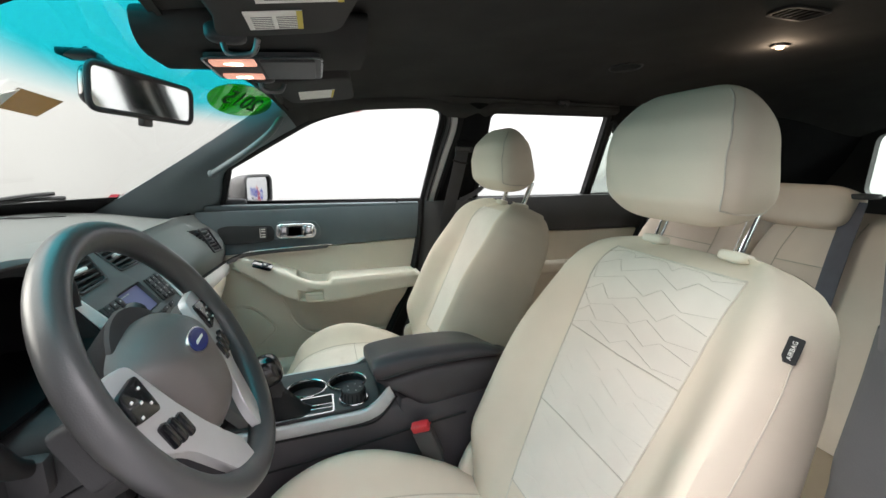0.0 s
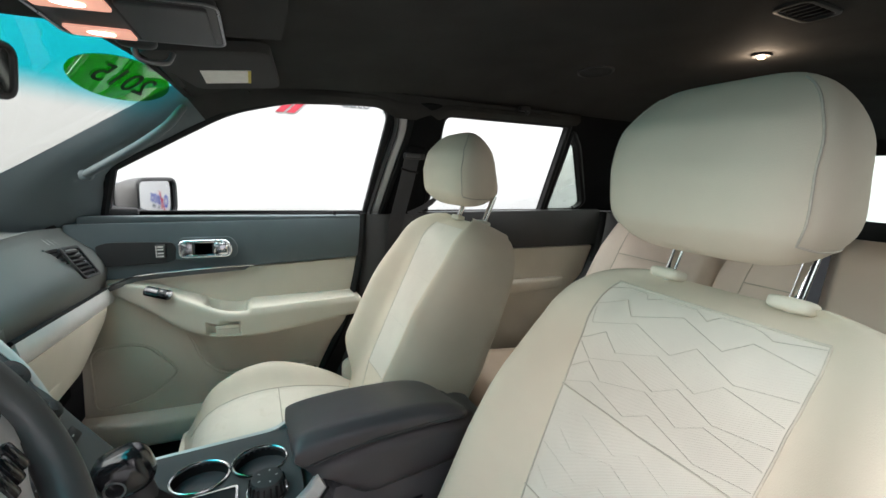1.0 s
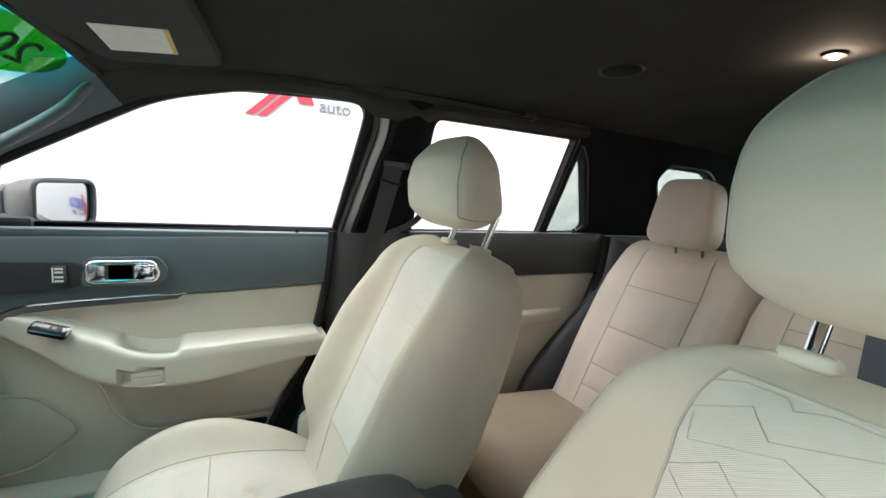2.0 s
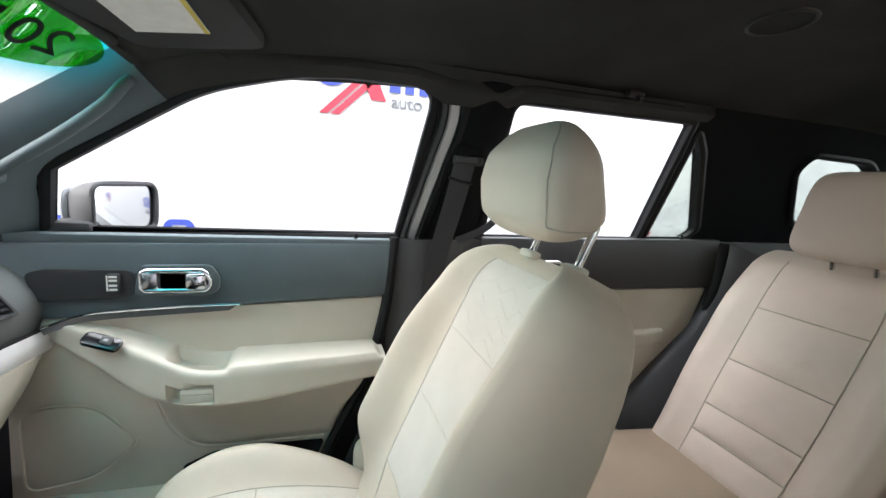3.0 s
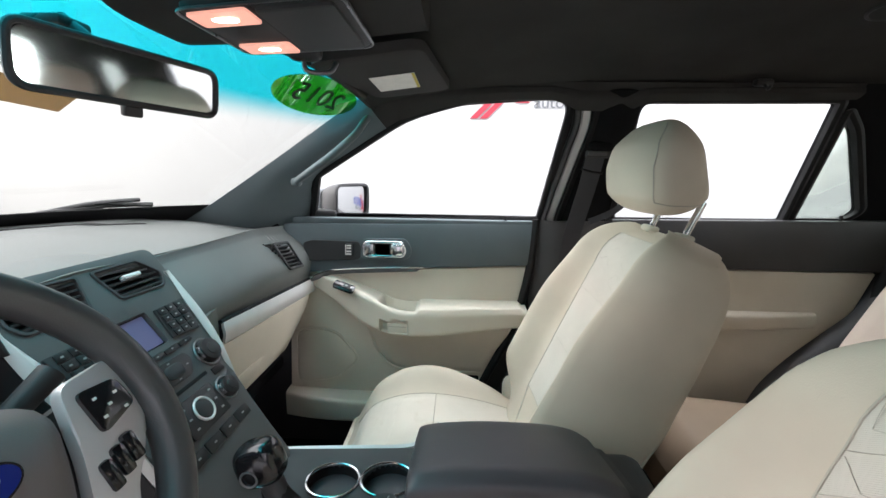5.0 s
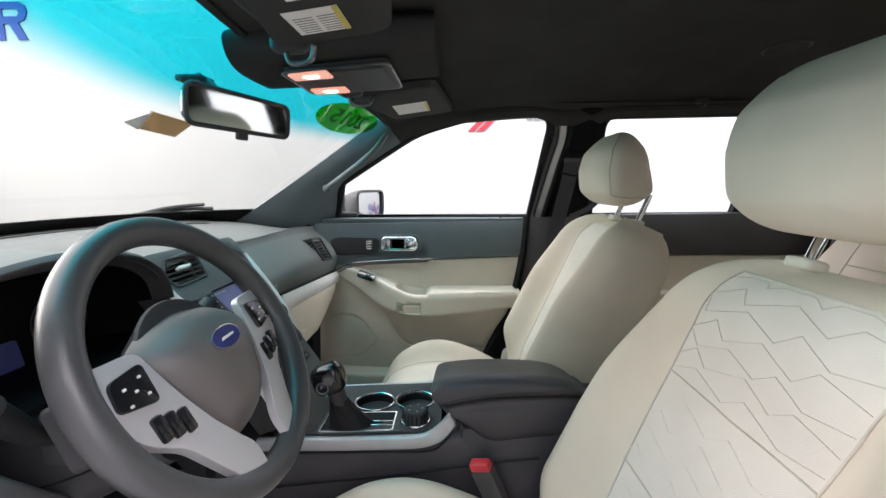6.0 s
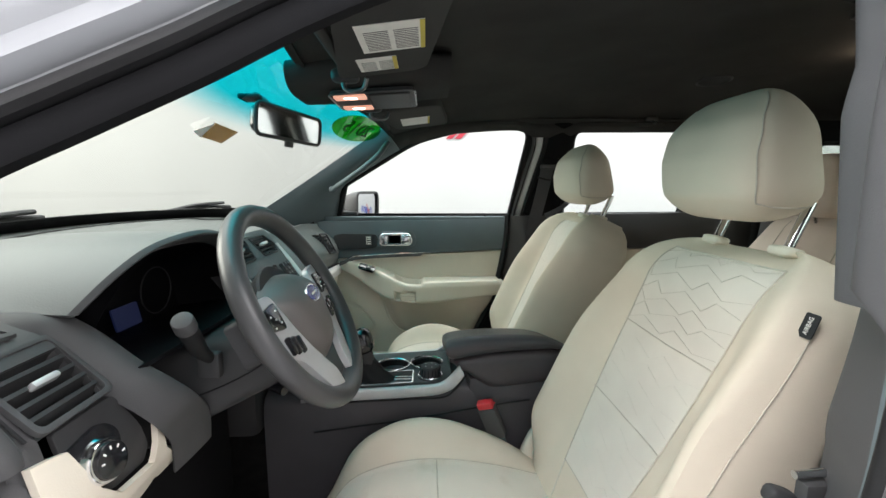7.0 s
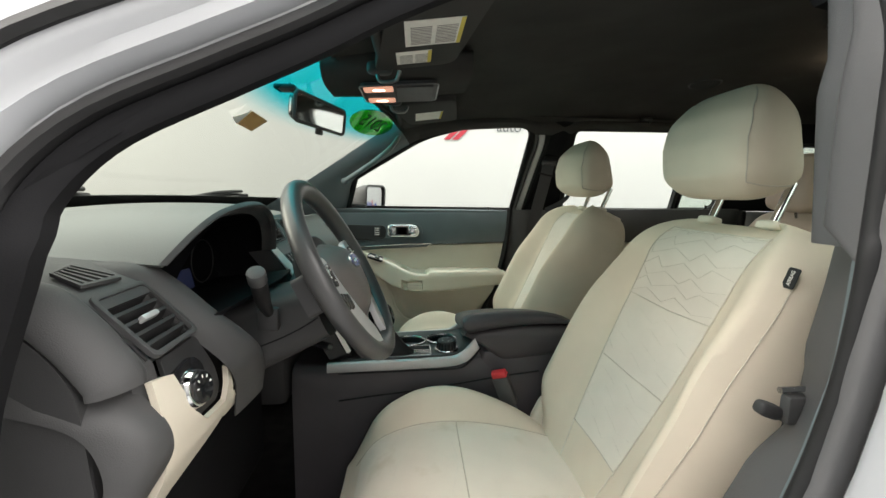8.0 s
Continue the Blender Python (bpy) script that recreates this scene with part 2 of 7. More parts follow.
def put_mesh(bm, other):
    me = bpy.data.meshes.new("tmp")
    other.to_mesh(me)
    other.free()
    bm.from_mesh(me)
    bpy.data.meshes.remove(me)


def box(x0, x1, y0, y1, z0, z1, bevel=0.004, seg=2, m=None, bm=None):
    b = bmesh.new()
    bmesh.ops.create_cube(b, size=1)
    bmesh.ops.scale(b, vec=(abs(x1 - x0), abs(y1 - y0), abs(z1 - z0)), verts=b.verts)
    if bevel:
        bevel = min(bevel, 0.49 * min(abs(x1 - x0), abs(y1 - y0), abs(z1 - z0)))
        bmesh.ops.bevel(b, geom=b.edges[:], offset=bevel, segments=seg, profile=0.5, affect="EDGES")
    bmesh.ops.translate(b, vec=((x0 + x1) / 2, (y0 + y1) / 2, (z0 + z1) / 2), verts=b.verts)
    if m:
        bmesh.ops.transform(b, matrix=m, verts=b.verts)
    if bm is None:
        return b
    put_mesh(bm, b)
    return bm


def tube(pts, r, n=10, closed=False, bm=None, caps=True, squash=1.0):
    """A round bar along the points; r is a radius or a function of 0..1."""
    bm = bm or bmesh.new()
    pts = [Vector(p) for p in pts]
    count, rings, side = len(pts), [], None
    for i, p in enumerate(pts):
        a, b = (pts[i - 1], pts[(i + 1) % count]) if closed else (pts[max(i - 1, 0)], pts[min(i + 1, count - 1)])
        d = (b - a).normalized()
        if side is None:
            side = d.orthogonal().normalized()
        side = (side - d * side.dot(d)).normalized()
        up = d.cross(side)
        rad = r(i / (count - 1)) if callable(r) else r
        rings.append([bm.verts.new(p + (side * math.cos(2 * math.pi * k / n) + up * math.sin(2 * math.pi * k / n) * squash) * rad) for k in range(n)])
    for i in range(count if closed else count - 1):
        a, b = rings[i], rings[(i + 1) % count]
        off = 0
        if closed and i == count - 1:
            off = min(range(n), key=lambda o: (a[0].co - b[o].co).length)
        for k in range(n):
            bm.faces.new((a[k], a[(k + 1) % n], b[(k + 1 + off) % n], b[(k + off) % n]))
    if caps and not closed:
        bm.faces.new(rings[0][::-1])
        bm.faces.new(rings[-1])
    return bm


def rod(p, q, r0, r1=None, n=20, bevel=0.0, bm=None):
    """A cylinder or cone from p to q with softened ends."""
    p, q = Vector(p), Vector(q)
    r1 = r0 if r1 is None else r1
    d = (q - p).normalized()
    if not bevel:
        return tube([p, q], lambda t: lerp(r0, r1, t), n, bm=bm)
    pts = [p, p + d * bevel * 0.3, p + d * bevel, q - d * bevel, q - d * bevel * 0.3, q]
    rs = [r0 - bevel, r0 - bevel * 0.3, r0, r1, r1 - bevel * 0.3, r1 - bevel]
    return tube(pts, lambda t: rs[round(t * 5)], n, bm=bm)


def sheet(f, nu, nv, wrap=False, caps=False, thick=0.0, bm=None):
    """A surface f(u, v), u and v from 0 to 1; wrap closes it along u."""
    b = bmesh.new()
    rows = [[b.verts.new(f(i / (nu if wrap else nu - 1), j / (nv - 1))) for i in range(nu)] for j in range(nv)]
    for j in range(nv - 1):
        for i in range(nu if wrap else nu - 1):
            k = (i + 1) % nu
            b.faces.new((rows[j][i], rows[j][k], rows[j + 1][k], rows[j + 1][i]))
    if caps:
        b.faces.new(rows[0])
        b.faces.new(rows[-1][::-1])
    if thick:
        bmesh.ops.recalc_face_normals(b, faces=b.faces)
        bmesh.ops.solidify(b, geom=b.faces[:], thickness=thick)
    if bm is None:
        return b
    put_mesh(bm, b)
    return bm


def holed(f, nu, nv, gone, thick):
    """A sheet with the faces left out whose middle lies where gone(u, v) says."""
    b = bmesh.new()
    rows = [[b.verts.new(f(i / (nu - 1), j / (nv - 1))) for i in range(nu)] for j in range(nv)]
    for j in range(nv - 1):
        for i in range(nu - 1):
            if not gone((i + 0.5) / (nu - 1), (j + 0.5) / (nv - 1)):
                b.faces.new((rows[j][i], rows[j][i + 1], rows[j + 1][i + 1], rows[j + 1][i]))
    bmesh.ops.recalc_face_normals(b, faces=b.faces)
    bmesh.ops.solidify(b, geom=b.faces[:], thickness=thick)
    bmesh.ops.delete(b, geom=[v for v in b.verts if not v.link_faces], context="VERTS")
    return b


def round_poly(pts, r, n=5):
    """A polygon with its corners rounded; r one radius or one for each corner."""
    out = []
    for i, p in enumerate(pts):
        p, a, b = Vector(p), Vector(pts[i - 1]), Vector(pts[(i + 1) % len(pts)])
        rad = r[i] if isinstance(r, (list, tuple)) else r
        u, v = (a - p), (b - p)
        rad = min(rad, u.length * 0.45, v.length * 0.45)
        if rad < 1e-5:
            out.append(p)
            continue
        s, e = p + u.normalized() * rad, p + v.normalized() * rad
        for k in range(n + 1):
            t = k / n
            out.append(s * (1 - t) ** 2 + p * 2 * t * (1 - t) + e * t * t)
    return out


def plate(outline, place, thick, holes=(), bevel=0.0, bm=None):
    """A flat or bent plate: outline and holes in two coordinates, place(a, b, depth) puts them into the room."""
    b = bmesh.new()
    loops = []
    for ring in (outline, *holes):
        vs = [b.verts.new((p[0], p[1], 0)) for p in ring]
        loops.append([b.edges.new((vs[i], vs[(i + 1) % len(vs)])) for i in range(len(vs))])
    bmesh.ops.triangle_fill(b, use_beauty=True, use_dissolve=False, edges=b.edges[:], normal=(0, 0, 1))
    faces = b.faces[:]
    up = bmesh.ops.extrude_face_region(b, geom=faces)["geom"]
    top = [v for v in up if isinstance(v, bmesh.types.BMVert)]
    for v in top:
        v.co.z = thick
    if bevel:
        rim = [e for e in b.edges if all(v.co.z > thick * 0.5 for v in e.verts) and any(abs(f.normal.z) < 0.5 or min(v.co.z for v in f.verts) < thick * 0.5 for f in e.link_faces)]
        bmesh.ops.bevel(b, geom=rim, offset=bevel, segments=2, profile=0.6, affect="EDGES")
    for v in b.verts:
        v.co = place(v.co.x, v.co.y, v.co.z)
    if bm is None:
        return b
    put_mesh(bm, b)
    return bm


def sweep(path, profile, bm=None, closed=False):
    """Profile points (out, deep) swept along path rows (point, out axis, deep axis)."""
    b = bmesh.new()
    rings = [[b.verts.new(p + o * a + d * c) for a, c in profile] for p, o, d in path]
    n = len(profile)
    for i in range(len(rings) if closed else len(rings) - 1):
        q, r = rings[i], rings[(i + 1) % len(rings)]
        for k in range(n):
            b.faces.new((q[k], q[(k + 1) % n], r[(k + 1) % n], r[k]))
    if not closed:
        b.faces.new(rings[0][::-1])
        b.faces.new(rings[-1])
    if bm is None:
        return b
    put_mesh(bm, b)
    return bm


def blob(c, size, e=(0.5, 0.5), nu=40, nv=22, m=None, bend=None):
    """A rounded block: a superellipsoid of half sizes size."""
    def se(v, p):
        return math.copysign(abs(v) ** p, v)

    def f(u, v):
        a, b = 2 * math.pi * u, math.pi * (v - 0.5) * 0.9999
        p = Vector((size[0] * se(math.cos(b), e[0]) * se(math.cos(a), e[1]), size[1] * se(math.cos(b), e[0]) * se(math.sin(a), e[1]), size[2] * se(math.sin(b), e[0])))
        if bend:
            p = bend(p)
        return (m @ p if m else p) + Vector(c)

    return sheet(f, nu, nv, wrap=True, caps=True)


def frame_at(origin, right, up):
    """A matrix whose x runs right, y up and z out of a face."""
    r, u = Vector(right).normalized(), Vector(up).normalized()
    n = r.cross(u)
    u = n.cross(r)
    m = Matrix((r, u, n)).transposed().to_4x4()
    m.translation = Vector(origin)
    return m


def on(m):
    return lambda a, b, d: m @ Vector((a, b, d))


def rect(w, h, r=0.0, cx=0.0, cy=0.0):
    pts = [(cx - w / 2, cy - h / 2), (cx + w / 2, cy - h / 2), (cx + w / 2, cy + h / 2), (cx - w / 2, cy + h / 2)]
    return round_poly(pts, r) if r else pts


def oval(w, h, n=28, cx=0.0, cy=0.0):
    return [(cx + w / 2 * math.cos(2 * math.pi * i / n), cy + h / 2 * math.sin(2 * math.pi * i / n)) for i in range(n)]


def lettering(name, text, size, m, material, parent, thick=0.0004, mirrored=False):
    cu = bpy.data.curves.new(name, "FONT")
    cu.body, cu.size, cu.align_x, cu.align_y, cu.extrude = text, size, "CENTER", "CENTER", thick
    ob = bpy.data.objects.new(name, cu)
    scene.collection.objects.link(ob)
    dep = bpy.context.evaluated_depsgraph_get()
    me = bpy.data.meshes.new_from_object(ob.evaluated_get(dep))
    bpy.data.objects.remove(ob)
    me.transform(m @ Matrix.Diagonal((-1 if mirrored else 1, 1, 1, 1)))
    me.materials.clear()
    me.materials.append(material)
    o = new(name, me)
    o.parent = parent
    o.matrix_parent_inverse = Matrix.Translation(-parent.location)
    return o

# ---- studio round the car ----
solid("ground", box(-14, 14, -14, 14, -0.2, 0.0, 0), studio_floor, "pale grey painted studio floor under the car", "floor", "structure")
solid("wall_east", box(-9, 11, 2.8, 2.95, 0, 4.6, 0.01), studio_white, "plain white studio wall beside the car", "wall", "structure")


def sign(x, z, k, name_label, ring=True, tail=True):
    """The dealer's sign as plain shapes: a ring, a slanted red cross, blue blocks and a grey bar."""
    at = thing("wall_sign", name_label, "wall sign", (x, 2.8, z), group="signs on the studio wall")
    m = frame_at((x, 2.796, z), (1, 0, 0), (0, 0, 1))

    def shape(nm, pts, material, holes=()):
        part(nm, plate([(a * k, b * k) for a, b in pts], lambda a, b, d: m @ Vector((a, b, d)), 0.008, [[(a * k, b * k) for a, b in h] for h in holes]), material, at)

    # the cross stands on the origin: its lower left foot
    for s in (0.0, 0.075):
        shape("red_bar", [(s, 0), (s + 0.055, 0), (s + 0.56, 0.50), (s + 0.505, 0.50)], sign_red)
    shape("red_leg", [(0.34, 0.115), (0.44, 0.115), (0.33, 0.36), (0.23, 0.36)], sign_red)
    if ring:
        shape("blue_ring", oval(0.27, 0.27, 26, 0.07, 0.31), sign_blue, [oval(0.15, 0.15, 22, 0.07, 0.31)])
    for a, w in ((0.46, 0.075), (0.57, 0.06), (0.67, 0.06)):
        shape("blue_block", [(a, 0.18), (a + w, 0.18), (a + w, 0.40), (a, 0.40)], sign_blue)
    for c in (0.87, 1.12):
        shape("blue_ring", oval(0.22, 0.24, 26, c, 0.30), sign_blue, [oval(0.12, 0.13, 22, c, 0.30)])
    if tail:
        shape("blue_block", [(1.27, 0.18), (1.33, 0.18), (1.33, 0.40), (1.27, 0.40)], sign_blue)
    for i, (a, w) in enumerate(((0.80, 0.06), (0.875, 0.035), (0.925, 0.06), (1.0, 0.06), (1.075, 0.06))):
        shape("grey_bar", [(a, 0.06 if i != 2 else 0.06), (a + w, 0.06), (a + w, 0.13 if i != 2 else 0.155), (a, 0.13 if i != 2 else 0.155)], sign_grey)
    lettering("word", "auto", 0.125 * k, m @ Matrix.Translation((0.585 * k, 0.118 * k, 0.002)), sign_grey, at, 0.003)
    return at


sign(-0.375, 1.856, 1.05, "red, blue and grey painted sign on the white studio wall")
sign(1.98, 0.60, 1.0, "red, blue and grey painted sign low on the studio wall")
sign(-2.60, 0.69, 1.0, "red and blue painted sign low on the studio wall", tail=False)
sign(7.6, 0.45, 1.0, "red, blue and grey painted sign far along the studio wall")
high = thing("wall_sign", "high blue block letter painted on the white studio wall", "wall sign", (-4.26, 2.8, 2.6), group="signs on the studio wall")
part("blue_block", plate([(-4.40, 2.65), (-4.40, 2.955), (-4.17, 2.955), (-4.12, 2.925), (-4.11, 2.87), (-4.14, 2.81), (-4.20, 2.79), (-4.13, 2.65), (-4.21, 2.65), (-4.28, 2.78), (-4.33, 2.78), (-4.33, 2.65)], lambda a, b, d: Vector((a, 2.797 - d, b)), 0.008, [[(-4.33, 2.84), (-4.33, 2.90), (-4.20, 2.90), (-4.18, 2.87), (-4.20, 2.84)]]), sign_blue, high)
low = thing("wall_sign", "low blue block letter painted on the white studio wall", "wall sign", (-1.24, 2.8, 0.8), group="signs on the studio wall")
part("blue_block", plate(round_poly([(-1.33, 0.80), (-1.33, 1.05), (-1.30, 1.084), (-1.185, 1.085), (-1.152, 1.05), (-1.152, 0.80)], [0.001, 0.02, 0.02, 0.02, 0.02, 0.001]), lambda a, b, d: Vector((a, 2.797 - d, b)), 0.008, [rect(0.085, 0.14, 0.01, -1.241, 0.978)]), sign_blue, low)
# tall dark wall out of view, added to cut light through the open door
solid("wall_west", box(-9, 11, -6.2, -6.0, 0, 7.0, 0.01), light_block_grey, "unseen dark grey wall added to hold back light on the open door's side", "wall", "structure")
solid("wall_north", box(-6.2, -6.0, -9, 2.78, 0, 5.0, 0.01), studio_front, "pale grey studio backdrop ahead of the car", "wall", "structure")

# ---- shell of the cabin ----


def side_y(z):
    return 0.80 - 0.6 * max(z - 1.29, 0)


FRONT_WIN = round_poly([(-0.94, 1.272), (-0.185, 1.286), (-0.150, 1.632), (-0.40, 1.630), (-0.60, 1.578), (-0.735, 1.502), (-0.893, 1.412)], [0.006, 0.006, 0.045, 0.12, 0.06, 0.05, 0.006], 6)
REAR_WIN = round_poly([(0.06, 1.290), (0.605, 1.294), (0.553, 1.630), (0.032, 1.625)], [0.01, 0.01, 0.01, 0.035], 5)
QUARTER = round_poly([(0.632, 1.298), (0.798, 1.300), (0.824, 1.330), (0.642, 1.560), (0.588, 1.604)], [0.006, 0.02, 0.03, 0.02, 0.006], 5)
CARGO = round_poly([(1.23, 1.37), (1.50, 1.37), (1.44, 1.54), (1.34, 1.582), (1.075, 1.585), (1.055, 1.535)], [0.03, 0.04, 0.04, 0.04, 0.03, 0.03], 5)


def side(s, off=0.0):
    return lambda a, b, d: Vector((a, s * (side_y(b) + off + d), b))


for s, nm, holes in ((1, "wall_right", (FRONT_WIN, REAR_WIN, QUARTER, CARGO)), (-1, "wall_left", (REAR_WIN, QUARTER, CARGO))):
    x0 = -1.16 if s > 0 else -0.02
    top = [(x0, 1.29), (2.38, 1.29), (2.3, 1.67), (-0.62 if s > 0 else x0, 1.67)]
    solid(nm, plate(top, side(s), 0.03, holes), frame_black, "dark upper side trim of the cabin round the windows", "side trim", "structure")
solid("wall_right_low", box(-1.5, 2.38, 0.80, 0.86, 0.30, 1.286, 0), trim_black, "dark lower body side behind the door trims", "body side", "structure")
solid("wall_left_low", box(0.02, 2.38, -0.86, -0.80, 0.30, 1.286, 0), trim_black, "dark lower body side behind the driver's door opening", "body side", "structure")
solid("floor", box(-1.55, 2.25, -0.80, 0.80, 0.40, 0.44, 0.01), carpet, "black carpeted cabin floor", "floor", "structure")
solid("wall_front", box(-1.60, -1.50, -0.82, 0.82, 0.38, 1.24, 0.01), carpet, "black carpeted firewall ahead of the footwells", "firewall", "structure")
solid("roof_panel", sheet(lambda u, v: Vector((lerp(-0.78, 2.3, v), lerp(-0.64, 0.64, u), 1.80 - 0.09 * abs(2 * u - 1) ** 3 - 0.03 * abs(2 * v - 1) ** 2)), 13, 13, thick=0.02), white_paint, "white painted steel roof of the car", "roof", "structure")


def head_z(x, y):
    zc = curve_at([(-0.95, 1.645), (-0.55, 1.712), (-0.15, 1.738), (0.3, 1.742), (0.9, 1.742), (1.5, 1.725), (2.1, 1.68)], (x + 0.95) / 3.05)[1]
    return zc - 0.092 * (abs(y) / 0.62) ** 3.2


def head_x(y):
    return -0.835 + 0.12 * (y / 0.62) ** 2 + 0.03 * smooth(0.12, 0.5, y)


solid("ceiling", sheet(lambda u, v: Vector((lerp(head_x(lerp(-0.63, 0.63, u)), 2.15, v), lerp(-0.63, 0.63, u), head_z(lerp(head_x(lerp(-0.63, 0.63, u)), 2.15, v), lerp(-0.63, 0.63, u)))), 41, 61, thick=-0.012), headliner_cloth, "black woven cloth headliner over the cabin", "ceiling", "structure")

solid("header_trim", sheet(lambda u, v: (lambda y: Vector((head_x(y) + 0.012 - 0.016 * v, y, head_z(head_x(y), y) - 0.006 + v * 0.085)))(lerp(-0.63, 0.63, u)), 31, 4, thick=0.008), headliner_cloth, "black cloth-covered header over the windscreen", "header trim", "structure")

RAIL = [(-0.62, 1.575), (-0.52, 1.603), (-0.445, 1.617), (-0.326, 1.628), (-0.21, 1.631), (-0.165, 1.618), (-0.135, 1.604), (0.0, 1.604), (0.035, 1.622), (0.07, 1.629), (0.57, 1.636)]


def rail(u, v):
    x = lerp(-0.62, 0.57, v)
    zb = ramp(x, *RAIL)
    z = lerp(zb, 1.668, u)
    return Vector((x, side_y(z) - 0.016 - 0.012 * math.sin(math.pi * min(u * 1.5, 1)), z))


solid("side_rail_trim", sheet(rail, 7, 110, thick=0.006), headliner_cloth, "black cloth-covered rail over the passenger windows", "rail trim", "structure")

# hatch at the back with its own window
hatch = thing("hatch", "dark tailgate trim with a wide rear window", "tailgate", (2.2, 0, 0.5), "structure")
part("hatch_panel", plate([(-0.92, 0.4), (0.92, 0.4), (0.86, 1.76), (-0.86, 1.76)], lambda a, b, d: Vector((2.28 - 0.30 * max(b - 1.2, 0) + d, a, b)), 0.04, [round_poly([(-0.62, 1.28), (0.62, 1.28), (0.56, 1.60), (-0.56, 1.60)], 0.05)]), trim_black, hatch)
part("pane", plate([(-0.64, 1.27), (0.64, 1.27), (0.58, 1.62), (-0.58, 1.62)], lambda a, b, d: Vector((2.31 - 0.30 * max(b - 1.2, 0) + d, a, b)), 0.004), pane_dark, hatch, "tinted rear window")


def ring_path(pts, s, off=0.0, closed=True):
    """Rows for sweep() along an outline on a cabin side; out points away from the opening."""
    c = Vector((sum(p[0] for p in pts) / len(pts), sum(p[1] for p in pts) / len(pts)))
    rows, n = [], len(pts)
    for i in range(n):
        a, b = (Vector(pts[i - 1]), Vector(pts[(i + 1) % n])) if closed else (Vector(pts[max(i - 1, 0)]), Vector(pts[min(i + 1, n - 1)]))
        d = (b - a).normalized()
        o = Vector((d.y, -d.x))
        if o.dot(Vector(pts[i]) - c) < 0:
            o = -o
        slope = -0.6 * s if pts[i][1] > 1.29 else 0.0
        rows.append((Vector((pts[i][0], s * (side_y(pts[i][1]) + off), pts[i][1])), Vector((o.x, slope * o.y, o.y)).normalized(), Vector((0, -s, 0))))
    return rows


def side_window(number, pts, material, label, s=1):
    w = thing(f"window_{number}", label, "car window", (sum(p[0] for p in pts) / len(pts), s * 0.75, 1.29), "structure")
    part("pane", plate([(p[0], p[1]) for p in pts], side(s, 0.012), 0.004), material, w)
    part("rubber_seal", sweep(ring_path(pts, s), [(-0.005, -0.012), (-0.005, 0.006), (0.004, 0.010), (0.014, 0.006), (0.014, -0.004)], closed=True), rubber, w)
    return w


side_window(1, FRONT_WIN, pane_clear, "clear front passenger window with a black rubber seal")
side_window(2, REAR_WIN, pane_clear, "clear rear door window with a black rubber seal")
side_window(3, QUARTER, pane_dark, "small green-tinted triangular quarter window")
side_window(4, CARGO, pane_dark, "tinted cargo side window beside the rear seats")
side_window(5, REAR_WIN, pane_deep, "tinted rear door window on the driver's side", -1)
side_window(6, QUARTER, pane_deep, "small tinted quarter window on the driver's side", -1)
side_window(7, CARGO, pane_deep, "tinted cargo side window on the driver's side", -1)


def screen_x(y, z):
    return -1.50 + (z - 1.27) / 0.63 + 0.20 * (y / 0.65) ** 2


windscreen = thing("windscreen", "raked green-tinted windscreen with a turquoise shade band", "windscreen", (-1.4, 0, 1.25), "structure")
part("pane", sheet(lambda u, v: Vector((screen_x(lerp(-0.72, 0.72, u), lerp(1.22, 1.72, v)), lerp(-0.72, 0.72, u), lerp(1.22, 1.72, v))), 33, 17), pane_front, windscreen)
part("lower_edge_band", sheet(lambda u, v: Vector((screen_x(lerp(-0.72, 0.72, u), lerp(1.22, 1.334 - 0.012 * (2 * u - 1) ** 2, v)) + 0.004, lerp(-0.72, 0.72, u), lerp(1.22, 1.334 - 0.012 * (2 * u - 1) ** 2, v))), 25, 3, thick=0.002), rubber, windscreen, "black ceramic edge band")

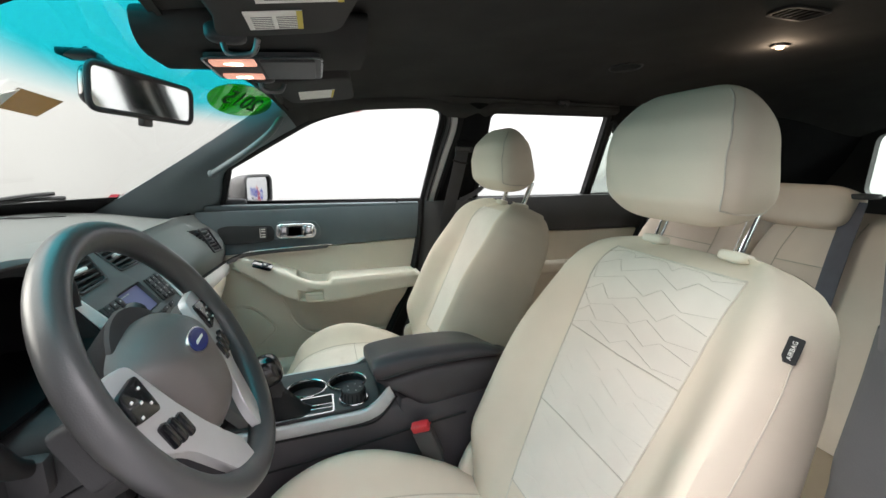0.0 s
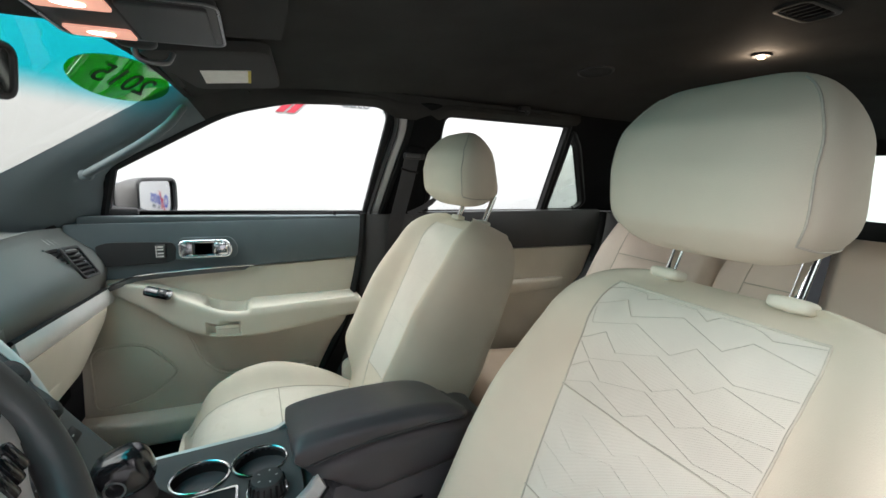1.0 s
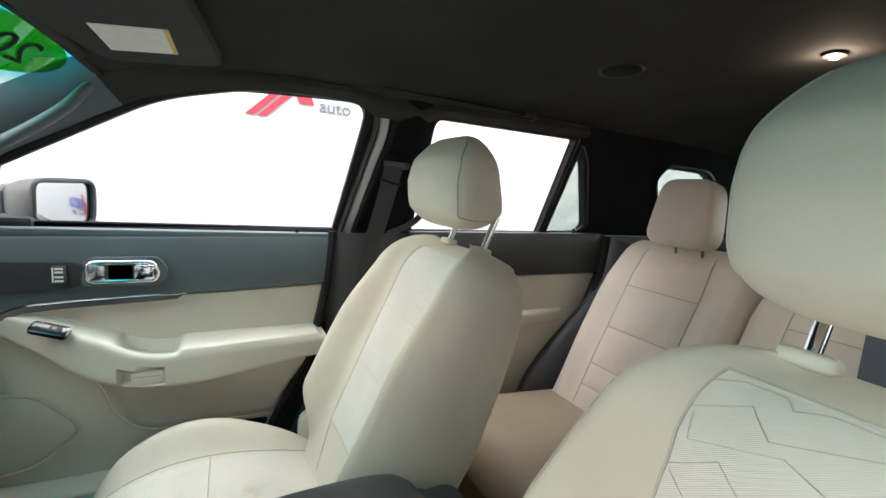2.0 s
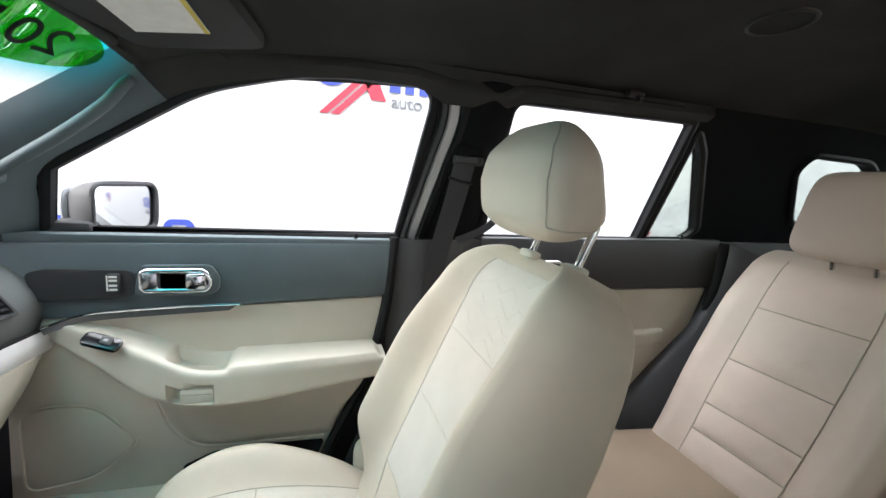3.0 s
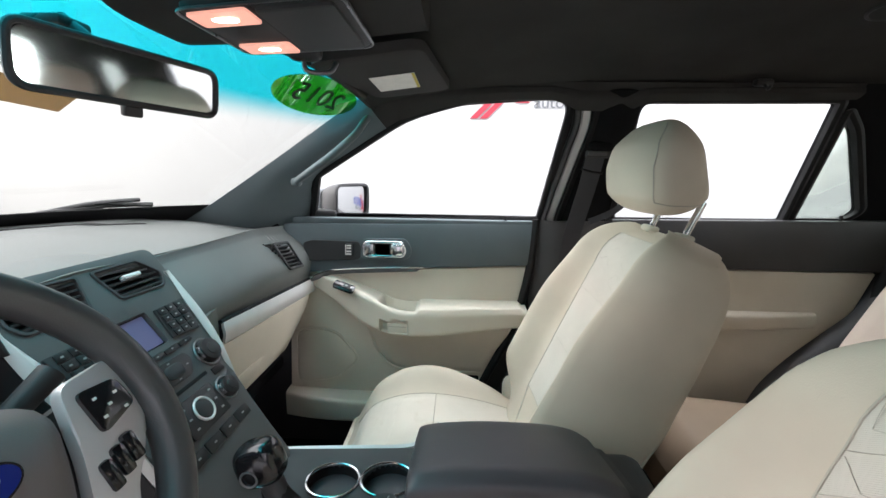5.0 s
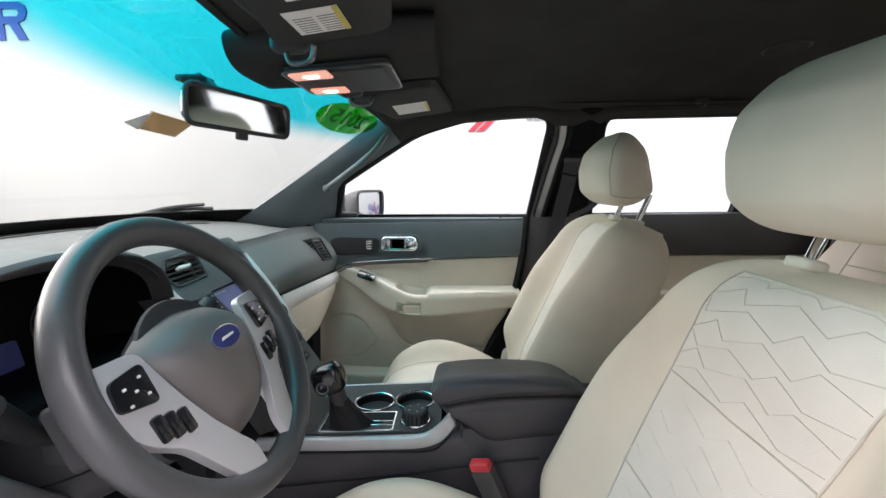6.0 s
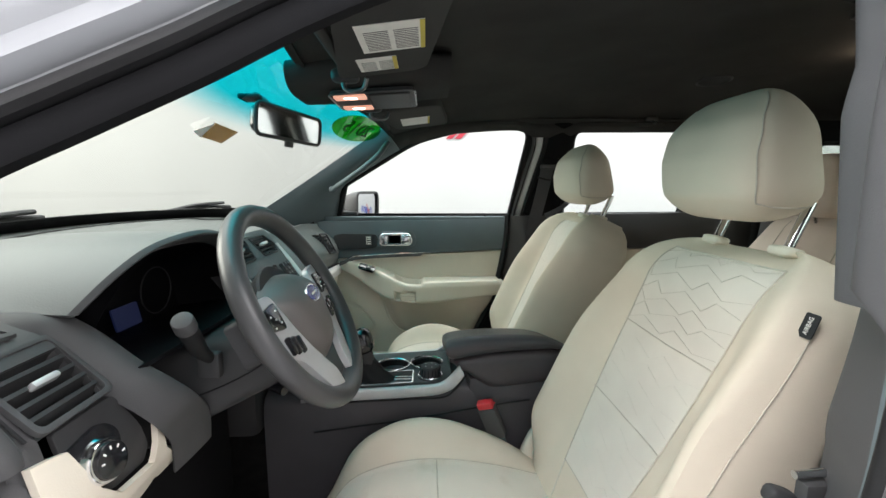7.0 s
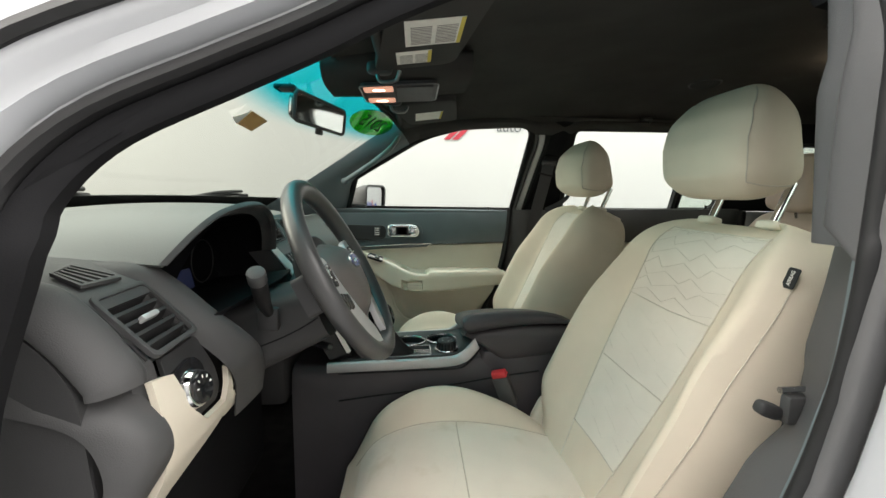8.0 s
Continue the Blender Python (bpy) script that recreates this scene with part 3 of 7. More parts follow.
# pillars beside the windscreen
for s in (1, -1):
    p = thing("pillar_trim", "blue-grey windscreen pillar trim with a moulded grip" if s > 0 else "black windscreen pillar trim inside the door opening", "pillar trim", (-1.1, s * 0.68, 1.27), "structure")
    inner = [(-1.36, 0.665, 1.235), (-1.235, 0.648, 1.305), (-1.0, 0.632, 1.452), (-0.79, 0.616, 1.588), (-0.70, 0.590, 1.636), (-0.60, 0.56, 1.665)]
    outer = [(-1.02, 0.80, 1.235), (-0.950, 0.80, 1.290), (-0.908, 0.722, 1.412), (-0.748, 0.670, 1.508), (-0.64, 0.634, 1.566), (-0.52, 0.612, 1.612)] if s > 0 else [(-1.0, 0.795, 1.235), (-0.950, 0.785, 1.345), (-0.820, 0.725, 1.456), (-0.675, 0.668, 1.545), (-0.57, 0.63, 1.602), (-0.50, 0.60, 1.64)]

    def skin(u, v, s=s, inner=inner, outer=outer):
        a, b = curve_at(inner, v), curve_at(outer, v)
        q = a.lerp(b, u)
        k = math.sin(math.pi * u) * 0.022
        return Vector((q.x + k * 0.35, s * (q.y - k), q.z - k * 0.35))

    cut = 0.76 if s > 0 else 0.9
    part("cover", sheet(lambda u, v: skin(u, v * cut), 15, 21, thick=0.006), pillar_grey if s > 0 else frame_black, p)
    part("cover_top", sheet(lambda u, v: skin(u, lerp(cut, 1, v)) + Vector((0, 0, 0.001)), 15, 11, thick=0.006), headliner_cloth, p, "black cloth-covered upper end")
    if s > 0:
        grip = spline([(-0.935, 0.650, 1.392), (-0.918, 0.628, 1.404), (-0.87, 0.606, 1.432), (-0.80, 0.590, 1.478), (-0.74, 0.585, 1.528), (-0.712, 0.592, 1.566), (-0.70, 0.612, 1.585)], 30)
        part("grip_knob", blob((-0.930, 0.640, 1.396), (0.016, 0.014, 0.014), (0.8, 0.8), 18, 10), pillar_grey, p)
        part("grip", tube(grip, lambda t: 0.011 + 0.003 * math.sin(math.pi * t), 12, squash=0.8), pillar_grey, p)

# ---- driver's door opening: trim, seal and white body ----
OPEN = [(-1.02, 0.62), (-1.02, 0.86), (-0.99, 1.12), (-0.935, 1.285), (-0.930, 1.335), (-0.893, 1.386), (-0.805, 1.438), (-0.728, 1.482), (-0.652, 1.53), (-0.56, 1.575), (-0.43, 1.610), (-0.28, 1.616), (-0.185, 1.604), (-0.165, 1.575)]
BACK = [(-0.165, 1.575), (-0.205, 1.47), (-0.247, 1.365), (-0.284, 1.29), (-0.299, 1.21), (-0.318, 1.136), (-0.340, 1.06), (-0.38, 0.95), (-0.43, 0.82), (-0.45, 0.66)]
OPEN_PTS = [tuple(p) for p in spline(OPEN, 60)] + [tuple(p) for p in spline(BACK, 34)][1:]


def door_path(push=0.0):
    rows = []
    c = Vector((-0.55, 1.15))
    for i, p in enumerate(OPEN_PTS):
        a, b = Vector(OPEN_PTS[max(i - 1, 0)]), Vector(OPEN_PTS[min(i + 1, len(OPEN_PTS) - 1)])
        d = (b - a).normalized()
        o = Vector((d.y, -d.x))
        if o.dot(Vector(p) - c) < 0:
            o = -o
        y = -(0.80 - 0.5 * max(p[1] - 1.29, 0))
        deep = Vector((0, -1, 0))
        rows.append((Vector((p[0], y, p[1])), Vector((o.x, 0.45 * o.y if p[1] > 1.29 else 0, o.y)).normalized(), deep))
    return rows


opening = thing("door_frame", "open driver's doorway with black seal and white painted sill", "door frame", (-0.5, -0.85, 0.45), "structure")
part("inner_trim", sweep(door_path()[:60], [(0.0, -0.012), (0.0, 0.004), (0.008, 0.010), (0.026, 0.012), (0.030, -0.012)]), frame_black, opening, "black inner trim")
part("rubber_seal", sweep(door_path()[:62], [(0.028, 0.000), (0.029, 0.020), (0.034, 0.027), (0.043, 0.027), (0.049, 0.020), (0.050, 0.000)]), rubber, opening, "black bulb seal")
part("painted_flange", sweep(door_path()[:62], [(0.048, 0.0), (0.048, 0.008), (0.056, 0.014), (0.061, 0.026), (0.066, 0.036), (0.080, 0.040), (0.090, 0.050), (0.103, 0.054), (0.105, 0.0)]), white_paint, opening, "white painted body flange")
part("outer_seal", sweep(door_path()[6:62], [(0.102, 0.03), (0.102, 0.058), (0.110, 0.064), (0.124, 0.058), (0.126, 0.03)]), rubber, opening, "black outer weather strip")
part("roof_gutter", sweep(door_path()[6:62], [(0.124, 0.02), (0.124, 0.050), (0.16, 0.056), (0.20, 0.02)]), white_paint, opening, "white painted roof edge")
part("sill_plate", box(-1.05, -0.30, -0.90, -0.72, 0.40, 0.60, 0.03), trim_black, opening)

# driver's side middle pillar
bp = thing("pillar_trim", "grey two-piece middle pillar trim beside the driver's seat", "pillar trim", (-0.1, -0.76, 0.5), "structure")


def column(z0, z1, front, y_in, y_out, x_back, n=24, r=0.012, slant=0.0):
    """An upright cover: a rounded section whose front edge, inner and outer sides follow the height."""
    def f(u, v):
        z = lerp(z0, z1, v)
        pts = round_poly([(front(z), y_out(z)), (front(z) + slant, y_in(z)), (x_back, y_in(z) + 0.02), (x_back, y_out(z))], [r, r * 1.6, r, r], 5)
        return Vector((*pts[round(u * len(pts)) % len(pts)], z))
    return sheet(f, 24, n, wrap=True, caps=True)


def lean(z):
    return 0.10 * max(z - 1.30, 0) + 0.30 * max(z - 1.50, 0)


part("upper_cover", column(1.3025, 1.625, lambda z: -0.211 + 0.28 * max(z - 1.46, 0), lambda z: -0.716 + lean(z), lambda z: -0.768 + lean(z), 0.03), pillar_dark, bp)
LOWF = [(0.55, -0.42), (0.80, -0.39), (0.95, -0.345), (1.03, -0.305), (1.05, -0.286), (1.07, -0.264), (1.11, -0.250), (1.147, -0.247), (1.171, -0.250), (1.218, -0.241), (1.252, -0.235), (1.30, -0.229)]
part("lower_cover", column(0.55, 1.2985, lambda z: ramp(z, *LOWF) + 0.004, lambda z: -0.682, lambda z: -0.818, 0.04, 50, 0.010, 0.085), pillar_dark, bp)
part("jamb", column(0.55, 1.62, lambda z: ramp(z, (0.55, -0.46), (0.95, -0.345), (1.106, -0.291), (1.175, -0.276), (1.244, -0.267), (1.31, -0.258), (1.46, -0.245), (1.62, -0.20)), lambda z: -0.772 + lean(z) - 0.05 * smooth(1.32, 1.28, z), lambda z: -0.842 + 1.6 * lean(z), 0.0, 30), pillar_dark, bp)
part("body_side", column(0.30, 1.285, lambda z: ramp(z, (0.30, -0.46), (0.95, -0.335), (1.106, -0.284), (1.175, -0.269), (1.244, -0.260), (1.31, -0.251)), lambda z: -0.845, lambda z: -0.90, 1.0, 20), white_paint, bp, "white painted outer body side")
part("jamb_seal", tube(spline([(-0.200, -0.735, 1.60), (-0.232, -0.795, 1.50), (-0.246, -0.812, 1.42), (-0.252, -0.818, 1.330), (-0.258, -0.823, 1.305), (-0.260, -0.824, 1.267), (-0.265, -0.824, 1.208), (-0.274, -0.824, 1.157), (-0.295, -0.824, 1.082), (-0.345, -0.824, 0.95), (-0.43, -0.824, 0.70)], 40), 0.0085, 10), rubber, bp, "black door seal")
part("jamb_ridge", tube(spline([(-0.195, -0.725, 1.60), (-0.226, -0.785, 1.50), (-0.240, -0.802, 1.42), (-0.246, -0.808, 1.338), (-0.253, -0.812, 1.305), (-0.258, -0.813, 1.208), (-0.268, -0.813, 1.157), (-0.289, -0.813, 1.082), (-0.338, -0.813, 0.95)], 30), 0.005, 8), pillar_grey, bp)
anchor = thing("belt_anchor", "black belt anchor and bracket in the gap beside the driver's seat", "belt anchor", (-0.2, -0.70, 1.0))
part("knob", blob((-0.212, -0.700, 1.098), (0.016, 0.009, 0.009), (0.6, 0.6), 20, 10, m=pose(0, 0, 0, 0, 20, 0)), trim_black, anchor)
part("bracket", box(-0.20, -0.14, -0.715, -0.700, 1.085, 1.120, 0.004), trim_grey, anchor)
part("bar", rod((-0.205, -0.705, 1.125), (-0.14, -0.705, 1.128), 0.004, 0.004, 10), satin_chrome, anchor)
# black strap added to stand in for the shade between seat and pillar
part("webbing", sheet(lambda u, v: Vector((lerp(-0.160, -0.115, u) - 0.09 * v, -0.6785, lerp(1.11, 0.60, v))), 3, 12, thick=0.002), strap_black, anchor)

# passenger side middle pillar with belt
bpp = thing("pillar_trim", "dark middle pillar trim behind the front passenger door", "pillar trim", (0.0, 0.76, 0.5), "structure")
part("upper_cover", sheet(lambda u, v: Vector((lerp(-0.080 - 0.035 * (1 - v), 0.03, u), side_y(lerp(1.285, 1.65, v)) - 0.006 - 0.02 * math.sin(math.pi * u), lerp(1.285, 1.65, v))), 11, 13, thick=0.006), frame_black, bpp)
part("lower_cover", sheet(lambda u, v: Vector((lerp(lerp(-0.34, -0.205, smooth(0, 0.6, v)), 0.08, u), 0.775 - 0.03 * math.sin(math.pi * min(u * 1.3, 1)), lerp(0.5, 1.283, v))), 13, 21, thick=0.006), trim_grey, bpp)
door_edge = ring_path([tuple(p) for p in spline([(-0.215, 1.636), (-0.180, 1.630), (-0.158, 1.608), (-0.150, 1.565), (-0.163, 1.485), (-0.187, 1.330), (-0.193, 1.285)], 36)], 1, closed=False)
part("frame_seal", sweep(door_edge, [(0.012, -0.01), (0.012, 0.006), (0.017, 0.010), (0.018, -0.01)]), rubber, bpp)
part("frame_bead", sweep(door_edge[7:], [(0.018, -0.01), (0.018, 0.008), (0.021, 0.013), (0.026, 0.015), (0.030, 0.012), (0.032, 0.004), (0.032, -0.01)]), pillar_dark, bpp, "grey rounded bead of the door frame")
part("painted_edge", sweep(door_edge[7:], [(0.036, -0.012), (0.036, 0.006), (0.039, 0.010), (0.056, 0.012), (0.060, 0.007), (0.060, -0.012)]), edge_grey, bpp, "pale painted door edge")
part("door_seal", sweep(door_edge, [(0.060, -0.01), (0.060, 0.016), (0.066, 0.022), (0.080, 0.020), (0.086, -0.01)]), rubber, bpp)
low_edge = [Vector(p) for p in spline([(-0.195, 0.768, 1.285), (-0.208, 0.762, 1.13), (-0.235, 0.760, 0.99), (-0.262, 0.758, 0.90), (-0.34, 0.756, 0.74), (-0.40, 0.754, 0.60)], 24)]
part("low_seal", tube(low_edge, 0.014, 8), rubber, bpp)
belt = thing("seat_belt", "black front passenger seat belt hanging from its pillar anchor", "seat belt", (0.0, 0.72, 0.6), group="front seat belts")
part("anchor", box(-0.087, -0.014, 0.640, 0.660, 1.478, 1.500, 0.006, 3), trim_black, belt, "black slotted belt guide")
part("anchor_face", box(-0.084, -0.030, 0.6365, 0.642, 1.484, 1.497, 0.003), pillar_dark, belt)
part("bolt_cover", blob((-0.050, 0.640, 1.512), (0.034, 0.012, 0.014), (0.6, 0.6), 20, 10), frame_black, belt)
part("webbing", sheet(lambda u, v: Vector((lerp(-0.087, -0.034, u) - 0.024 * smooth(0, 0.35, v) - 0.07 * v * v, lerp(0.648, 0.738, min(v * 2.6, 1) ** 0.8) - 0.003, lerp(1.482, 0.70, v))), 3, 24, thick=0.0015), strap_black, belt, "dark grey webbing")
part("stop_loop", tube([(-0.092, 0.662, 1.447), (-0.062, 0.660, 1.438), (-0.030, 0.664, 1.435)], 0.0035, 8), rubber, belt)
part("slack_loop", sheet(lambda u, v: curve_at([(-0.035, 0.735, 1.285), (-0.005, 0.715, 1.302), (0.030, 0.700, 1.325), (0.052, 0.690, 1.352), (0.058, 0.684, 1.385)], v) + Vector((0.010, 0.0, -0.016)) * (u - 0.5), 3, 18, thick=0.002), strap_black, belt, "slack black webbing behind the pillar")
hook = thing("coat_hook", "small black coat hook on the headliner edge", "hook", (0.307, 0.541, 1.66))
part("plate", box(0.285, 0.329, 0.53, 0.552, 1.655, 1.672, 0.006), trim_black, hook)
part("prong", tube(spline([(0.307, 0.535, 1.66), (0.307, 0.522, 1.645), (0.307, 0.512, 1.652)], 8), 0.004, 8), trim_black, hook)

# ---- front seats ----


def make_seat(sgn, yc, dx, label, cloth_mat):
    """A front seat; sgn is +1 where the outboard side is at +y."""
    seat = thing("front_seat", label, "car seat", (-0.4 + dx, yc, 0.44), group="front seats")
    r = radians(25)
    up, fwd = Vector((math.sin(r), 0, math.cos(r))) * 1.035, Vector((-math.cos(r), 0, math.sin(r)))
    root = Vector((-0.316 + dx, yc, 0.775))
    yh = sgn * 0.374
    EXP = 0.42

    def se(v, p):
        return math.copysign(abs(v) ** p, v)

    def wide(h):
        return ramp(h, (-0.08, 0.205), (0, 0.236), (0.12, 0.258), (0.25, 0.264), (0.36, 0.256), (0.44, 0.244), (0.48, 0.234), (0.51, 0.220), (0.53, 0.203), (0.545, 0.182), (0.556, 0.155), (0.563, 0.12))

    def rise(h):
        return h + 0.024 * smooth(0.45, 0.563, h)

    def deep(h):
        return lerp(0.165, 0.155, smooth(0.0, 0.5, h)) if sgn > 0 else lerp(0.122, 0.138, smooth(0.0, 0.5, h))

    def half_y(w, h, d):
        """Across the seat: the driver's seat narrows towards its rear shell."""
        y = w * wide(h)
        if sgn > 0:
            return y * (0.955 if w > 0 else 1)
        return y * (1 - 0.19 * smooth(0.35, 1.0, -d / deep(h)))

    def wing(w, h):
        a = abs(w)
        return ((0.076 if w * sgn > 0 or sgn > 0 else 0.058) * smooth(-0.02, 0.12, h) * (1 - (0.5 if sgn < 0 else 0.35) * smooth(0.30, 0.52, h))) * (smooth(0.50, 0.86, a) if sgn < 0 or w > 0 else 1.25 * smooth(0.55, 0.84, a)) - 0.012 * (1 - min(a / 0.5, 1) ** 2) * (1 - smooth(0.4, 0.55, h))

    def front(w, h, lift=0.0):
        """A point on the front of the backrest, w from -1 to 1 across."""
        c = min(abs(w), 0.999) ** (1 / EXP)
        d = -deep(h) / 2 + deep(h) / 2 * math.sqrt(max(1 - c * c, 0)) ** EXP
        d += wing(w, h) * (1 if abs(w) < 0.86 else max(0, 1 - (abs(w) - 0.86) / 0.14) ** 0.5)
        roll = max(h - 0.47, 0) / 0.093
        d -= 0.070 * min(roll, 1.0) ** 2.3
        return root + up * rise(h) + fwd * (d + lift) + Vector((0, half_y(w, h, d), 0))

    heights = [-0.08, -0.05, -0.02, 0.02, 0.07, 0.12, 0.17, 0.22, 0.27, 0.32, 0.36, 0.40, 0.43, 0.46, 0.48, 0.50, 0.515, 0.53, 0.541, 0.55, 0.557, 0.563]
    heights = [lerp(p, q, k / 3) for p, q in zip(heights, heights[1:]) for k in range(3)] + [0.563]

    def body(u, v):
        h = heights[round(v * (len(heights) - 1))]
        a = 2 * math.pi * u
        w = se(math.cos(a), 0.75)
        if math.sin(a) >= 0:
            p = front(w, h)
        else:
            s = math.sqrt(max(1 - abs(w) ** (2 / EXP), 0)) ** EXP
            roll = max(h - 0.44, 0) / 0.123
            d = -deep(h) / 2 - deep(h) / 2 * s + 0.030 * min(roll, 1.0) ** 2.5
            p = root + up * rise(h) + fwd * d + Vector((0, half_y(w, h, d), 0))
        return p

    back = part("backrest", sheet(body, 104, len(heights), wrap=True, caps=True), seat_vinyl, seat, "cream vinyl backrest bolsters")
    LOW, SHIFT = 0.085, -0.03 * sgn

    def edge(h):
        """Half the insert's width: it narrows towards the cushion."""
        if sgn > 0:
            return ramp(h, (LOW, 0.45), (0.24, 0.48), (0.386, 0.52), (0.46, 0.55), (0.532, 0.62))
        return ramp(h, (LOW, 0.36), (0.24, 0.43), (0.386, 0.495), (0.46, 0.54), (0.532, 0.62))

    part("insert_panel", sheet(lambda u, v: front(SHIFT + lerp(-edge(lerp(LOW, 0.532, v)), edge(lerp(LOW, 0.532, v)), u), lerp(LOW, 0.532, v), (0.0028 - 0.0013 * smooth(0.85, 1.0, v)) * (1 - 0.8 * abs(2 * u - 1) ** 14)), 61, 61), cloth_mat, back, "woven cream cloth insert")
    for s in (1, -1):
        part("seam", tube([front(SHIFT + s * edge(h), h, 0.0012) for h in [lerp(LOW, 0.532, i / 60) for i in range(61)]], 0.0013, 6), seam_light if s < 0 < sgn else seam_mid, back)
        part("lower_seam", tube([front(SHIFT + s * lerp(edge(LOW), 0.30, i / 12), lerp(LOW, -0.02, i / 12), 0.0012) for i in range(13)], 0.0011, 6), thread_faint, back)
    for h, dip in ((0.386, 0.004), (0.24, 0.003)):
        part("cross_seam", tube([front(SHIFT + lerp(-edge(h), edge(h), i / 20), h - dip * (1 - abs(2 * i / 20 - 1)), 0.0038) for i in range(21)], 0.0011 if sgn < 0 else 0.0007, 6), seam_mid if sgn < 0 else thread_faint, back)
    part("seam", tube([front(SHIFT + lerp(-edge(LOW), edge(LOW), i / 14), LOW, 0.0024) for i in range(15)], 0.0012, 6), thread_pale, back)
    part("seam", tube([front(SHIFT + lerp(-0.62, 0.62, i / 24), 0.532, 0.002) for i in range(25)], 0.0016 if sgn < 0 else 0.0008, 6), seam_mid if sgn < 0 else thread_faint, back)
    for s in (1, -1) if sgn < 0 else ():
        for off in (0.0, 0.012) if s > 0 else (0.006,):
            part("side_seam", tube([front(s * (lerp(0.90, 0.945, i / 24) + off), lerp(-0.02, 0.49, i / 24), 0.0016) for i in range(25)], 0.0009, 6), seam_mid, back)
    # crossing zigzag threads woven into the insert
    rnd = random.Random(5 if sgn > 0 else 11)
    rows = [(0.400 + 0.0215 * i, thread_pale) for i in range(7)] if sgn < 0 else [(0.40 + 0.024 * i, thread_faint) for i in range(6)]
    rows += [(0.265 + 0.030 * i, thread_faint) for i in range(4)] if sgn < 0 else []
    rows += [(0.115 + 0.032 * i, thread_faint) for i in range(4)] if sgn < 0 else []
    for i, (h0, thread) in enumerate(rows):
        # neighbouring rows bend opposite ways, so that their corners nearly meet
        lim = edge(h0) - 0.012
        w, k, pts = -lim, i % 2, []
        gap = 0.0095
        h = h0
        while w < lim - 0.005:
            n = 0.11 if k % 3 == 2 else rnd.uniform(0.19, 0.27)
            w2, h2 = min(w + n, lim), h0 + (gap if k % 2 else -gap) * rnd.uniform(0.75, 1.05)
            pts += [front(SHIFT + lerp(w, w2, q / 4), min(lerp(h, h2, q / 4), 0.528), 0.0034) for q in range(4)]
            w, h, k = w2, h2, k + 1
        part("woven_thread", tube(pts + [front(SHIFT + w, min(h, 0.528), 0.0034)], 0.00042 if thread is thread_pale else 0.00025, 4), thread, back)
    # piping that parts the side panel from the rear shell
    def flank(s, h, d):
        k = min(abs(d + deep(h) / 2) / (deep(h) / 2), 1)
        w = math.sqrt(max(1 - k ** (2 / EXP), 0)) ** EXP
        return root + up * rise(h) + fwd * d + Vector((0, half_y(s * w, h, d) + s * 0.001, 0))

    for s in (1, -1):
        part("piping", tube([flank(s, lerp(0.37, 0.0, i / 20), -deep(lerp(0.37, 0.0, i / 20)) * lerp(0.96, 0.62, smooth(0, 1, i / 20))) for i in range(21)], 0.0016, 6), seat_vinyl, back)
    # tag on the outboard bolster
    tag_o = front(sgn * 0.935, 0.484, 0.004)
    m = frame_at(tag_o + Vector((0, sgn * 0.004, 0)), (up + fwd * 0.1), Vector((0, sgn * -0.9, 0)) + fwd * 0.35)
    tg = part("airbag_tag", plate(rect(0.030, 0.0145, 0.003), on(m), 0.002), rubber, back, "black airbag tag with white lettering")
    lettering("letters", "AIRBAG", 0.0062, m @ Matrix.Translation((0, 0, 0.0026)), label_white, tg)
    # cushion: heights from the front lip to the back, in the middle and on the side bolsters
    MIDDLE = [(0.690,), (0.772,), (0.803,), (0.813,), (0.812,), (0.804,), (0.790,), (0.772,), (0.755,)]
    BOLSTER = [(0.700,), (0.818,), (0.868,), (0.886,), (0.880,), (0.856,), (0.822,), (0.775,), (0.72,)]
    def top(w, t, lift=0.0):
        """A point on the cushion, w across, t from the front lip (0) to the back (1)."""
        x = lerp(-0.795, -0.235, t) + dx
        a = abs(w)
        q = min(max((x - dx + 0.795) / 0.56, 0), 1)
        z = lerp(curve_at(MIDDLE, q)[0], curve_at(BOLSTER, q)[0], smooth(0.55, 0.86, a))
        z -= 0.034 if sgn > 0 else 0.0
        c = min(a, 0.999) ** (1 / 0.4)
        z -= 0.075 * (1 - math.sqrt(max(1 - c * c, 0)) ** 0.55)
        half = lerp(0.245, 0.262, smooth(0, 0.5, t)) - 0.02 * max(1 - t / 0.12, 0) ** 2
        return Vector((x, yc + w * half, z + lift))

    def pad(u, v):
        a = 2 * math.pi * u
        w = se(math.cos(a), 0.75)
        p = top(w, v)
        if math.sin(a) < 0:
            p.z = lerp(p.z, 0.665 + 0.012 * v, math.sqrt(max(1 - abs(w) ** 5, 0)) ** 0.4)
        return p

    cush = part("cushion", sheet(pad, 96, 49, wrap=True, caps=True), seat_vinyl, seat, "cream vinyl cushion with raised sides")
    part("insert_panel", sheet(lambda u, v: top(lerp(-0.60, 0.60, u), lerp(0.07, 0.98, v), 0.0018), 41, 45), cushion_cloth, cush, "faintly stained cream cloth middle panel")
    for s in (1, -1):
        part("seam", tube([top(s * 0.60, lerp(0.05, 0.98, i / 24), 0.002) for i in range(25)], 0.0014, 6), seam_light, cush)
    part("seam", tube([top(lerp(-0.60, 0.60, i / 20), 0.462, 0.002) for i in range(21)], 0.0014, 6), seam_light, cush)
